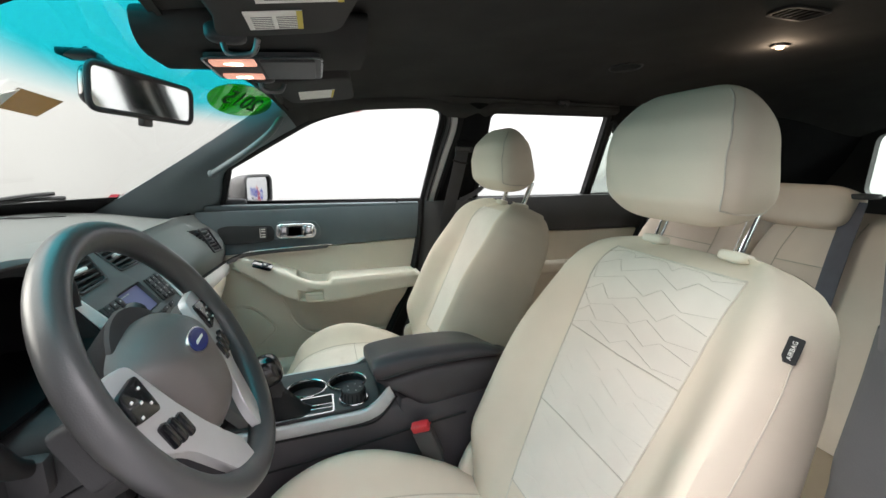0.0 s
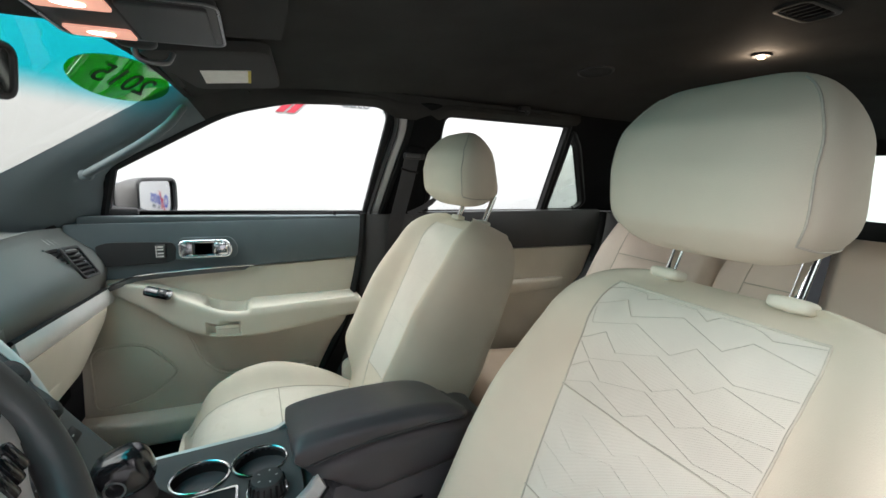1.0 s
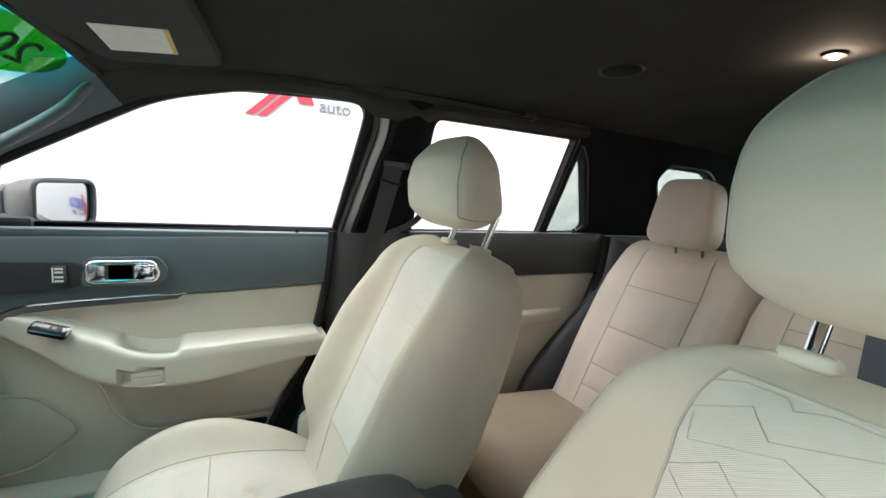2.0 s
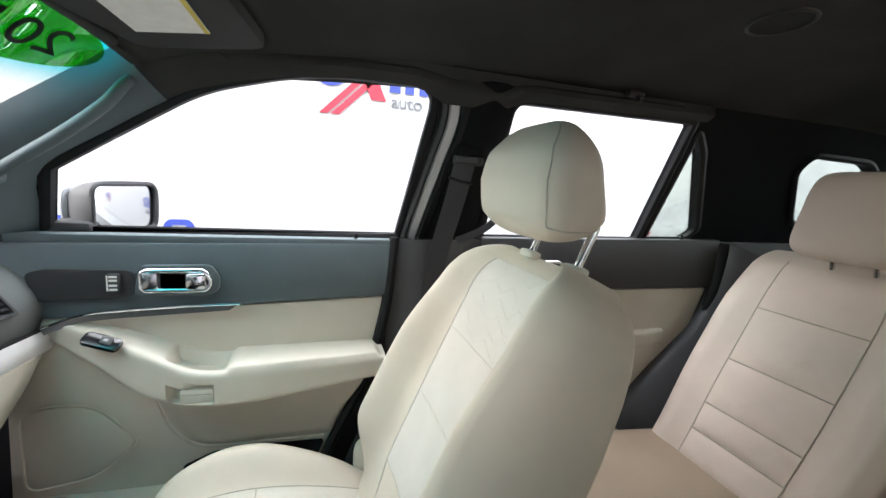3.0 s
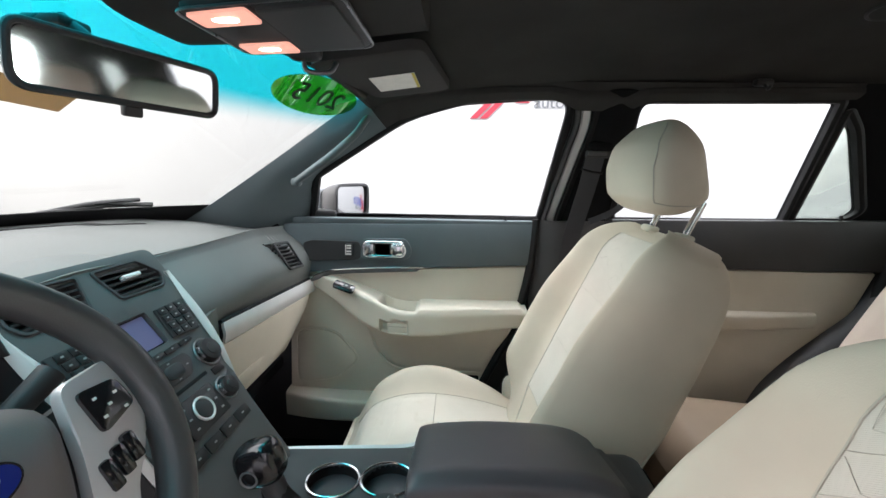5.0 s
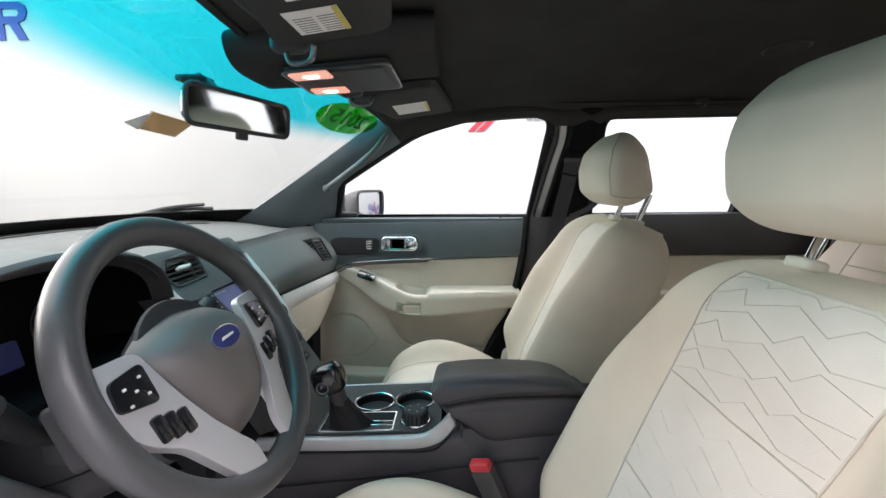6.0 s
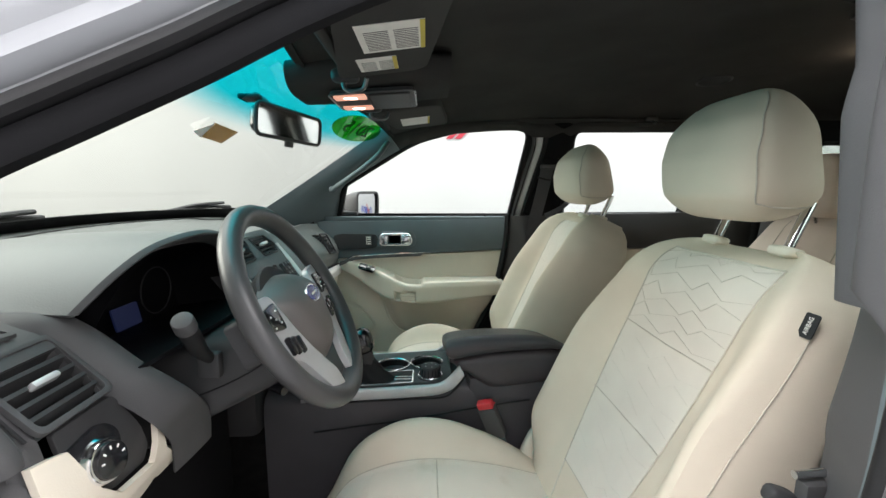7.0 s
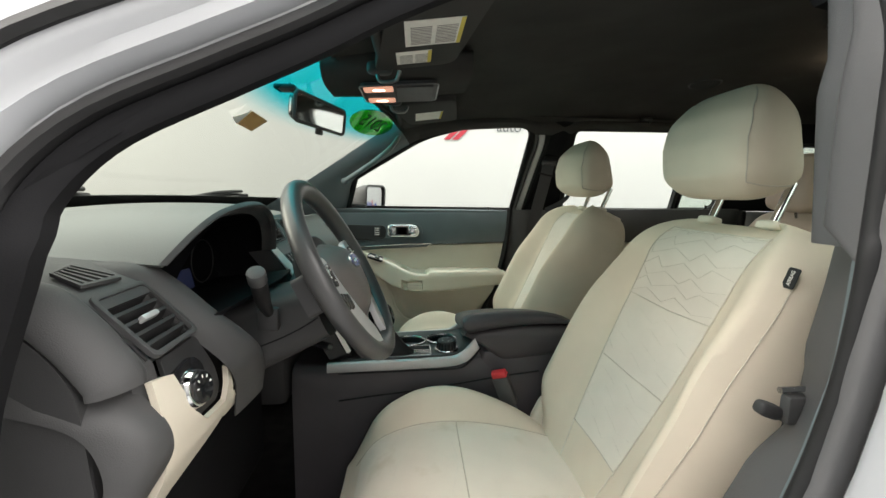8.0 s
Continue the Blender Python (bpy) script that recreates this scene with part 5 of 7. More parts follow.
def cheek(u, v):
    c = curve_at(CREST, v)
    k = smooth(0.55, 0.95, v)
    side = curve_at([(-0.040, -0.032), (-0.030, -0.016), (-0.014, -0.003), (0.0, 0.0), (0.012, -0.004), (0.024, -0.026), (0.028, -0.06)], u)
    return Vector((c[0] + side[1] * 0.75, c[1] + side[0] * lerp(1, 1.25, k), c[2] + side[1] * 0.62))


part("cluster_cheek", sheet(cheek, 25, 41, thick=0.004), trim_grey, dash, "charcoal ridge beside the instruments")


def switch_out(a, b, d):
    return Vector((base_x(b) - 0.008 + d - 0.05 * (a + 0.63), a, b))


part("switch_panel", plate(round_poly([(-0.652, 1.150), (-0.566, 1.149), (-0.542, 1.10), (-0.532, 1.066), (-0.537, 1.042), (-0.600, 1.047), (-0.631, 1.076), (-0.643, 1.104), (-0.652, 1.130)], [0.004, 0.01, 0.01, 0.01, 0.01, 0.012, 0.01, 0.01, 0.004]), switch_out, 0.006, bevel=0.001), trim_black, dash, "black switch surround")
msw = frame_at((-0.924, -0.617, 1.095), (0.05, 0.99, 0.0), (-0.20, 0, 0.98))
sw = part("light_switch", plate(round_poly([(-0.042, 0.030), (-0.046, -0.022), (-0.024, -0.034), (0.026, -0.014), (0.034, 0.020), (0.016, 0.040)], 0.012), on(msw), 0.006, bevel=0.001), gloss_black, dash, "glossy headlight switch panel")
part("switch_ring", rod(msw @ Vector((0, 0, 0.004)), msw @ Vector((0, 0, 0.016)), 0.0265, 0.0235, 32, 0.002), chrome, sw, "chrome ring")
part("switch_knob", rod(msw @ Vector((0, 0, 0.010)), msw @ Vector((0, 0, 0.0215)), 0.0215, 0.020, 28, 0.002), gloss_black, sw)
for a in range(5):
    part("mark", box(-0.001, 0.001, 0.012, 0.016, 0.0213, 0.0219, 0, m=msw @ pose(0, 0, 0, 0, 0, a * 40 - 80)), label_white, sw)


def knee_top(y):
    return ramp(y, (-0.69, 1.138), (-0.667, 1.134), (-0.652, 1.130), (-0.642, 1.102), (-0.630, 1.073), (-0.60, 1.046), (-0.540, 1.040), (-0.533, 1.052), (-0.529, 1.088), (-0.522, 1.088), (-0.512, 1.045), (-0.50, 1.032), (-0.464, 1.020), (-0.455, 1.010), (-0.44, 1.000))


def knee_low(y):
    return ramp(y, (-0.69, 0.80), (-0.665, 0.90), (-0.640, 0.955), (-0.60, 0.985), (-0.54, 1.0), (-0.44, 0.998))


part("knee_panel", sheet(lambda u, v: (lambda y: (lambda z: Vector((base_x(z) + 0.001 - 0.035 * (y + 0.63) * smooth(-0.63, -0.5, y) - 0.02 * smooth(0.85, 1.0, v), y, z)))(lerp(knee_top(y), knee_low(y), v)))(lerp(-0.690, -0.44, u)), 61, 21, thick=0.008), trim_cream, dash, "cream knee panel round the light switch")
part("knee_button", tube([Vector((base_x(b) + 0.0015, a, b)) for a, b in round_poly([(-0.686, 1.128), (-0.664, 1.121), (-0.657, 1.106), (-0.676, 1.112)], 0.005, 4)], 0.0012, 6, True), seam_dark, dash)
part("knee_lower", box(-1.30, -1.0, -0.70, -0.16, 0.70, 1.04, 0.02), frame_black, dash, "black under-dash cover")

# instrument recess
part("instrument_recess", sheet(lambda u, v: (lambda a: Vector((lerp(-1.0 + 0.05 * max(math.sin(a), 0), -1.10, v), HOOD_Y - (0.166 if math.cos(a) > 0 else HOOD_W - 0.016) * math.copysign(abs(math.cos(a)) ** 0.75, math.cos(a)) * lerp(1, 0.86, v), 1.150 + lerp(0.158, 0.130, v) * math.copysign(abs(math.sin(a)) ** 0.8, math.sin(a)) if math.sin(a) > 0 else 1.150 + 0.020 * math.sin(a))))(2 * math.pi * u), 64, 9, wrap=True), cluster_black, dash, "black instrument hood lining")
part("instrument_face", plate([(HOOD_Y + a, 1.19 + b) for a, b in oval(0.42, 0.24, 36)], lambda a, b, d: Vector((-1.095 - 0.1 * (b - 1.19) + d, a, b)), 0.004), cluster_black, dash, "dark unlit instrument cluster")
part("instrument_sill", sheet(lambda u, v: Vector((lerp(-1.09, -0.925, v) + 0.03 * math.sin(math.pi * u), lerp(-0.535, -0.17, u), 1.150 + 0.020 * v + 0.012 * math.sin(math.pi * u))), 17, 7, thick=0.006), cluster_black, dash)
for c in (-0.49, -0.24):
    part("dial_ring", tube([Vector((-1.086, HOOD_Y + c + 0.365 + 0.045 * math.cos(2 * math.pi * i / 32), 1.20 + 0.045 * math.sin(2 * math.pi * i / 32))) for i in range(32)], 0.0014, 6, True), trim_black, dash)
part("info_display", plate(rect(0.060, 0.038, 0.004), on(frame_at((-1.070, -0.350, 1.180), (0, 1, 0), (-0.2, 0, 1))), 0.003), cluster_glow, dash, "small dim blue information display")
# column shroud
col = thing("steering_column", "charcoal steering column shroud with indicator stalks", "steering column", (-0.95, -0.361, 1.0))


def shroud(u, v):
    c = Vector((-1.02, -0.361, 1.055)).lerp(Vector((-0.800, -0.361, 1.140)), v)
    a = 2 * math.pi * u
    w = lerp(0.100, 0.078, v)
    h = (lerp(0.090, 0.050, v) if math.sin(a) > 0 else lerp(0.075, 0.052, v))
    return c + Vector((0, w * math.copysign(abs(math.cos(a)) ** 0.45, math.cos(a)), 0)) + Vector((-0.36, 0, 0.93)) * h * math.copysign(abs(math.sin(a)) ** 0.55, math.sin(a))


part("shroud", sheet(shroud, 48, 14, wrap=True, caps=True), shroud_skin, col)
part("shroud_seam", tube([shroud(0.5 + 0.012 * math.sin(3 * i / 10), lerp(0.3, 0.99, i / 10)) + Vector((0, -0.0005, 0)) for i in range(11)], 0.0014, 6), rubber, col)
part("stalk_boot", box(-0.892, -0.858, -0.470, -0.452, 1.120, 1.160, 0.006), trim_black, col)
stk = part("indicator_stalk", tube(spline([(-0.875, -0.450, 1.142), (-0.872, -0.474, 1.158), (-0.870, -0.495, 1.176), (-0.867, -0.515, 1.200), (-0.865, -0.530, 1.220)], 14), lambda t: 0.008 + 0.0045 * smooth(0.1, 0.8, t), 18), rubber, col)
part("stalk_cap", rod((-0.8655, -0.527, 1.216), (-0.863, -0.541, 1.234), 0.0138, 0.0134, 22, 0.003), trim_grey, stk, "grey end cap")
part("wiper_stalk", tube([Vector((-0.885, -0.285, 1.16)), Vector((-0.875, -0.19, 1.215))], lambda t: 0.009 + 0.005 * t, 14), trim_black, col)
part("tilt_lever", tube([Vector((-0.815, -0.40, 1.075)), Vector((-0.785, -0.42, 1.075))], 0.007, 10), gloss_black, col)

# ---- steering wheel ----
WC, TILT_W, R = Vector((-0.778, -0.364, 1.201)), radians(28), 0.169
mw = frame_at(WC, (0, 1, 0), (-math.sin(TILT_W), 0, math.cos(TILT_W)))
wheel = thing("steering_wheel", "charcoal four-spoke steering wheel with silver spokes and oval badge", "steering wheel", tuple(WC))
part("rim", tube([mw @ Vector((R * math.cos(2 * math.pi * i / 72), R * math.sin(2 * math.pi * i / 72) * 0.985, 0.010)) for i in range(72)], 0.0182, 18, True, squash=0.9), wheel_skin, wheel, "smooth charcoal rim")


HUB = round_poly([(-0.100, 0.032), (-0.060, 0.056), (0, 0.066), (0.060, 0.056), (0.100, 0.032), (0.086, -0.02), (0.064, -0.075), (0.036, -0.104), (0, -0.112), (-0.036, -0.104), (-0.064, -0.075), (-0.086, -0.02)], 0.02, 3)


def hub_face(u, v):
    p = HUB[round(u * len(HUB)) % len(HUB)]
    return mw @ Vector((p[0] * v, (p[1] + 0.02) * v - 0.02, -0.014 + 0.050 * (1 - v**3.6)))


part("hub_pad", sheet(hub_face, len(HUB), 14, wrap=True, caps=True), hub_skin, wheel, "dark grey airbag cover")
part("hub_back", rod(mw @ Vector((0, 0, -0.06)), mw @ Vector((0, 0, -0.008)), 0.062, 0.082, 32, 0.006), trim_black, wheel)
for s in (1, -1):
    horn = plate(round_poly([(s * 0.095, 0.042), (s * 0.158, 0.046), (s * 0.168, 0.004), (s * 0.136, -0.045), (s * 0.106, -0.070), (s * 0.064, -0.150), (s * 0.030, -0.160), (s * 0.028, -0.122), (s * 0.060, -0.070), (s * 0.080, -0.02)], 0.012), lambda a, b, d: mw @ Vector((a, b, d - 0.004 + 0.012 * (1 - abs(a) / 0.17))), 0.012, bevel=0.003)
    sp = part("spoke", horn, silver, wheel, "satin silver spoke")
    pad = part("button_pad", plate(round_poly([(s * 0.101, 0.030), (s * 0.141, 0.026), (s * 0.146, -0.004), (s * 0.104, -0.014)], 0.008), lambda a, b, d: mw @ Vector((a, b, d + 0.012 - 0.03 * (abs(a) - 0.09))), 0.005, bevel=0.001), gloss_black, sp, "black cruise buttons")
    for i, (a, b) in enumerate(((0.112, 0.018), (0.132, 0.014), (0.112, -0.001), (0.134, -0.003), (0.122, 0.007))):
        part("mark", box(-0.0018, 0.0018, -0.0013, 0.0013, 0, 0.0008, 0, m=mw @ Matrix.Translation((s * a, b, 0.0172 - 0.03 * (a - 0.09)))), label_white, pad)
    for a in (0.090, 0.105, 0.119):
        part("button", box(-0.0068, 0.0068, -0.0145, 0.0145, 0, 0.009, 0.004, m=mw @ Matrix.Translation((s * a, -0.046 + 0.3 * (a - 0.09), 0.0085))), gloss_black, sp)
    part("spoke_back", plate(round_poly([(s * 0.06, 0.02), (s * 0.165, 0.035), (s * 0.170, -0.03), (s * 0.07, -0.04)], 0.01), lambda a, b, d: mw @ Vector((a, b, d - 0.03)), 0.022), trim_black, wheel)
bd = part("badge", plate(oval(0.056, 0.030, 32), on(mw @ Matrix.Translation((0, 0.006, 0.0335)) @ pose(0, 0, 0, -3, 0, 0)), 0.004), satin_chrome, wheel, "blue oval badge with a bright rim")
part("badge_face", plate(oval(0.0520, 0.0262, 32), on(mw @ Matrix.Translation((0, 0.006, 0.0365)) @ pose(0, 0, 0, -3, 0, 0)), 0.0018), badge_blue, bd)
part("badge_mark", plate(round_poly([(-0.014, -0.0025), (0.012, -0.0015), (0.014, 0.0015), (-0.010, 0.0012)], 0.001), on(mw @ Matrix.Translation((0, 0.006, 0.0380)) @ pose(0, 0, 0, -3, 0, 0)), 0.0009), label_white, bd)

# ---- centre stack ----
stack = thing("centre_stack", "charcoal centre stack with vents, radio and silver side blades", "centre stack", (-0.95, 0, 0.95))
sd = Vector((0.185, 0, -0.245)).normalized()


def stack_m(y, z, out=0.0):
    """The face's own frame at that height: x to the car's right, y up the slope."""
    x = -0.985 + 0.185 * (1.235 - z) / 0.245
    n = Vector((0.245, 0, 0.185)).normalized()
    return frame_at(Vector((x, y, z)) + n * out, (0, 1, 0), -sd)


EDGE = [(-0.985, 0.147, 1.244), (-0.947, 0.143, 1.198), (-0.913, 0.138, 1.153), (-0.890, 0.131, 1.122), (-0.868, 0.119, 1.090), (-0.835, 0.106, 1.016), (-0.800, 0.092, 0.938)]
HALF = [(0.001,), (0.011,), (0.0135,), (0.010,), (0.008,), (0.0055,), (0.005,)]


def blade_pt(s, u, v, back=0.0):
    p, w = curve_at(EDGE, v), curve_at(HALF, v)[0]
    k = lerp(-1, 1, u)
    return Vector((p[0] - 0.004 * k * k - 0.006 * max(k, 0) - back, s * (p[1] + w * k + 0.3 * back), p[2] - 0.004 * k * k - 0.3 * back))


for s in (1, -1):
    part("silver_blade", sheet(lambda u, v, s=s: blade_pt(s, u, v), 7, 40, thick=0.007), strip_pale, stack, "pale satin edge blade")
    part("side_wall", sheet(lambda u, v, s=s: blade_pt(s, 1.0, v, 0.002 + (0.13 if s > 0 else 0.04) * u), 5, 40, thick=0.004), dash_pad if s > 0 else trim_black, stack)


def stack_ab(a, b, out=0.0):
    """A spot on the control face: a across the car, b up the slope from the vent line."""
    return stack_m(a, 1.235 + b * 0.798, out)


part("brow", sheet(lambda u, v: (lambda y: Vector((lerp(-1.12, -1.012, v), y, 1.286 - 0.010 * v - 0.7 * y * y)))(lerp(-0.155, 0.155, u)), 15, 9, thick=0.016), dash_pad, stack)
part("body", box(-1.25, -0.96, -0.120, 0.120, 0.80, 1.17, 0.02), trim_black, stack)
FACE = [(-0.150, 0.062), (0.150, 0.062), (0.150, -0.02), (0.141, -0.075), (0.134, -0.13), (0.118, -0.175), (0.102, -0.27), (0.090, -0.40), (-0.090, -0.40), (-0.102, -0.27), (-0.118, -0.175), (-0.134, -0.13), (-0.141, -0.075), (-0.150, -0.02)]
RIGHT_VENT = [(0.010, 0.044), (0.104, 0.046), (0.134, 0.012), (0.134, 0.002), (0.122, -0.016), (0.026, -0.014)]
mf = stack_ab(0, 0)
HOLES = [round_poly(RIGHT_VENT, 0.007), round_poly([(-a, b) for a, b in RIGHT_VENT][::-1], 0.007), rect(0.098, 0.060, 0.004, -0.004, -0.076)]
part("face_panel", plate(round_poly(FACE, 0.02), on(mf @ Matrix.Translation((0, 0, -0.022))), 0.022, HOLES, 0.0012), stack_skin, stack, "charcoal control panel")
for s in (1, -1):
    ring = round_poly([(s * a, b) for a, b in RIGHT_VENT], 0.007)
    inner = round_poly([(s * (0.072 + (a - 0.072) * 0.93), 0.015 + (b - 0.015) * 0.88) for a, b in RIGHT_VENT], 0.006)
    v = part("air_vent", plate(ring, on(mf @ Matrix.Translation((0, 0, -0.002))), 0.005, [inner], 0.001), trim_grey, stack)
    part("duct", plate(ring, on(mf @ Matrix.Translation((0, 0, -0.034))), 0.003), rubber, v)
    for i in range(5):
        b = lerp(-0.010, 0.042, (i + 0.5) / 5)
        hi = lerp(0.126, 0.100, smooth(0.01, 0.046, b)) if b > 0.005 else lerp(0.118, 0.128, smooth(-0.014, 0.005, b))
        lo = lerp(0.028, 0.014, smooth(-0.014, 0.044, b))
        part("slat", box(s * lo, s * hi, -0.0016, 0.0016, -0.016, 0.006, 0, m=mf @ Matrix.Translation((0, b, -0.006)) @ pose(0, 0, 0, 24, 0, 0)), trim_black, v)
    part("tab", box(s * 0.072 - 0.018, s * 0.072 + 0.018, -0.003, 0.005, -0.002, 0.010, 0.003, m=mf @ Matrix.Translation((0, 0.018, -0.003))), strip_pale, v, "pale vent slider")
    # keypad beside the display
    pad = part("keypad", plate(round_poly([(s * 0.058, -0.050), (s * 0.129, -0.050), (s * 0.116, -0.112), (s * 0.052, -0.106)], 0.003), on(mf), 0.0035, bevel=0.001), trim_black, stack, "black keypad")
    for i in range(3):
        for j in range(4):
            w = lerp(0.0205, 0.0185, j / 3)
            m = mf @ Matrix.Translation((s * (0.069 + w * i), -0.0575 - 0.0143 * j, 0.0035))
            part("radio_button", box(-0.0085, 0.0085, -0.006, 0.006, 0, 0.0025, 0.001, m=m), key_black, pad)
            part("mark", box(-0.0022, 0.0022, -0.0012, 0.0012, 0, 0.0003, 0, m=m @ Matrix.Translation((0, 0, 0.0025))), mark_grey, pad)
part("display_bezel", plate(rect(0.100, 0.062, 0.005, -0.004, -0.076), on(mf @ Matrix.Translation((0, 0, -0.012))), 0.003), rubber, stack)
part("display", plate(rect(0.092, 0.054, 0.003, -0.004, -0.076), on(mf @ Matrix.Translation((0, 0, -0.009))), 0.002), screen_lit, stack, "small dim bluish radio display")
for i in range(3):
    part("display_mark", box(-0.006, 0.006, -0.0012, 0.0012, 0, 0.0003, 0, m=mf @ Matrix.Translation((-0.038 + 0.014 * i, -0.055, -0.0068))), mark_grey, stack)
for i in range(5):
    m = mf @ Matrix.Translation((-0.064 + 0.033 * i, -0.120, 0)) @ pose(0, 0, 0, 0, 0, 4)
    pb = part("preset_button", box(-0.0155, 0.0155, -0.0045, 0.0045, 0, 0.0035, 0.0015, m=m), key_black, stack)
    part("mark", box(-0.002, 0.002, -0.001, 0.001, 0, 0.0003, 0, m=m @ Matrix.Translation((0, 0, 0.0035))), mark_grey, pb)


def knob(a, b, r):
    m = mf @ Matrix.Translation((a, b, 0))
    k = part("knob", rod(m @ Vector((0, 0, -0.002)), m @ Vector((0, 0, 0.015)), r, r * 0.90, 32, 0.003), key_black, stack, "black rotary knob")
    part("knob_ring", tube([m @ Vector((r * 1.05 * math.cos(2 * math.pi * i / 32), r * 1.05 * math.sin(2 * math.pi * i / 32), 0.0025)) for i in range(32)], 0.0022, 8, True), satin_dark, k)
    part("knob_face", rod(m @ Vector((0, 0, 0.0135)), m @ Vector((0, 0, 0.0165)), r * 0.50, r * 0.46, 24, 0.001), trim_black, k)
    # highlight on the left side, laid on as a bright patch
    part("knob_glint", sheet(lambda u, v: m @ Vector((r * lerp(1.0, 0.9, v) * math.cos(lerp(2.4, 3.5, u)) * 1.012, r * lerp(1.0, 0.9, v) * math.sin(lerp(2.4, 3.5, u)) * 1.012, lerp(0.003, 0.0115, v))), 10, 4), satin_chrome, k, "bright patch laid on as the knob's side glint")


for a, b, r in ((0.090, -0.156, 0.0235), (-0.076, -0.152, 0.027), (0.070, -0.226, 0.0195), (-0.070, -0.226, 0.0195)):
    knob(a, b, r)
sk = part("seek_pad", plate(round_poly([(-0.034, -0.132), (0.046, -0.134), (0.052, -0.150), (0.034, -0.172), (-0.024, -0.172), (-0.038, -0.150)], 0.009), on(mf), 0.005, bevel=0.0015), key_black, stack, "black seek and menu keys")
part("seek_button", blob(mf @ Vector((0.006, -0.153, 0.006)), (0.019, 0.012, 0.004), (0.7, 0.7), 20, 10, m=mf.to_3x3().to_4x4()), trim_black, sk)
for a, b in ((0.006, -0.138), (-0.024, -0.154), (0.036, -0.154), (0.006, -0.168)):
    part("mark", box(-0.0025, 0.0025, -0.001, 0.001, 0, 0.0004, 0, m=mf @ Matrix.Translation((a, b, 0.005))), mark_grey, sk)
part("side_key", box(-0.012, 0.012, -0.009, 0.009, 0, 0.004, 0.002, m=mf @ Matrix.Translation((-0.040, -0.160, 0))), key_black, stack)
part("disc_slot", box(-0.058, 0.060, -0.0030, 0.0030, -0.004, 0.0012, 0.0005, m=mf @ Matrix.Translation((0, -0.184, 0))), rubber, stack, "black disc slot")
for a in (0.084, -0.082):
    part("end_key", box(-0.014, 0.014, -0.0065, 0.0065, 0, 0.003, 0.0015, m=mf @ Matrix.Translation((a, -0.191, 0))), key_black, stack)
climate = part("climate_pad", plate(round_poly([(-0.044, -0.197), (0.046, -0.199), (0.050, -0.256), (-0.046, -0.256)], 0.005), on(mf), 0.004, bevel=0.001), key_black, stack, "black climate keys")
cm = mf @ Matrix.Translation((0.003, -0.227, 0.004))
part("climate_ring", tube([cm @ Vector((0.0185 * math.cos(2 * math.pi * i / 30), 0.0185 * math.sin(2 * math.pi * i / 30), 0.001)) for i in range(30)], 0.0022, 8, True), strip_pale, climate, "pale ring round the climate button")
part("climate_button", rod(cm @ Vector((0, 0, 0)), cm @ Vector((0, 0, 0.0025)), 0.0165, 0.016, 24, 0.001), trim_black, climate)
for s in (1, -1):
    for j in (-0.018, 0.0, 0.018):
        part("mark", box(-0.003, 0.003, -0.0015, 0.0015, 0, 0.0004, 0, m=cm @ Matrix.Translation((s * 0.032, j, 0.0))), mark_grey, climate)
for i in range(4):
    m = mf @ Matrix.Translation((-0.060 + 0.040 * i, -0.277, 0))
    lb = part("lower_button", box(-0.0185, 0.0185, -0.010, 0.010, 0, 0.003, 0.0015, m=m), key_black, stack)
    part("mark", box(-0.003, 0.003, -0.0012, 0.0012, 0, 0.0004, 0, m=m @ Matrix.Translation((0, 0, 0.003))), mark_grey, lb)
part("lower_tray", box(-0.86, -0.80, -0.080, 0.080, 0.905, 0.965, 0.01), rubber, stack)

# ---- centre console ----
con = thing("centre_console", "dark centre console with silver rails, cup holders and armrest", "console", (-0.5, 0, 0.44))
YC = 0.0


def con_top(x):
    return ramp(x, (-0.83, 0.914), (-0.62, 0.921), (-0.52, 0.928), (-0.48, 0.940), (-0.2, 0.945))


part("body", sheet(lambda u, v: (lambda x, a: Vector((x, YC + lerp(0.108, 0.115, v) * math.copysign(abs(math.cos(a)) ** 0.22, math.cos(a)), lerp(0.44, con_top(x) - 0.014, 0.5 + 0.5 * math.copysign(abs(math.sin(a)) ** 0.22, math.sin(a))))))(lerp(-0.95, -0.18, v), 2 * math.pi * u), 48, 29, wrap=True, caps=True), console_skin, con, "charcoal console sides")
for s in (1, -1):
    rail = spline([(-0.86, YC + s * 0.100, 0.906), (-0.78, YC + s * 0.102, 0.910), (-0.72, YC + s * 0.1045, 0.913), (-0.617, YC + s * 0.106, 0.918), (-0.540, YC + s * 0.1065, 0.923), (-0.512, YC + s * 0.1065, 0.933), (-0.492, YC + s * 0.106, 0.950), (-0.475, YC + s * 0.106, 0.972)], 40)
    b = bmesh.new()
    sweep([(p, Vector((0, s, 0)), Vector((-0.45 * smooth(-0.54, -0.5, p[0]), 0, 1))) for p in rail], [(-0.003, 0.004), (0.005, 0.0055), (0.0085, 0.002), (0.0105, -0.016), (0.0075, -0.021), (-0.003, -0.019)], bm=b)
    part("silver_rail", b, silver, con, "satin silver side rail")
HOLE = [oval(0.084, 0.076, 26, -0.557, 0.018), oval(0.088, 0.076, 26, -0.648, 0.018)]
part("top_plate", plate(rect(0.34, 0.196, 0.02, -0.665, 0), lambda a, b, d: Vector((a, YC + b, con_top(a) - 0.004 + d)), 0.006, HOLE, 0.001), trim_grey, con)
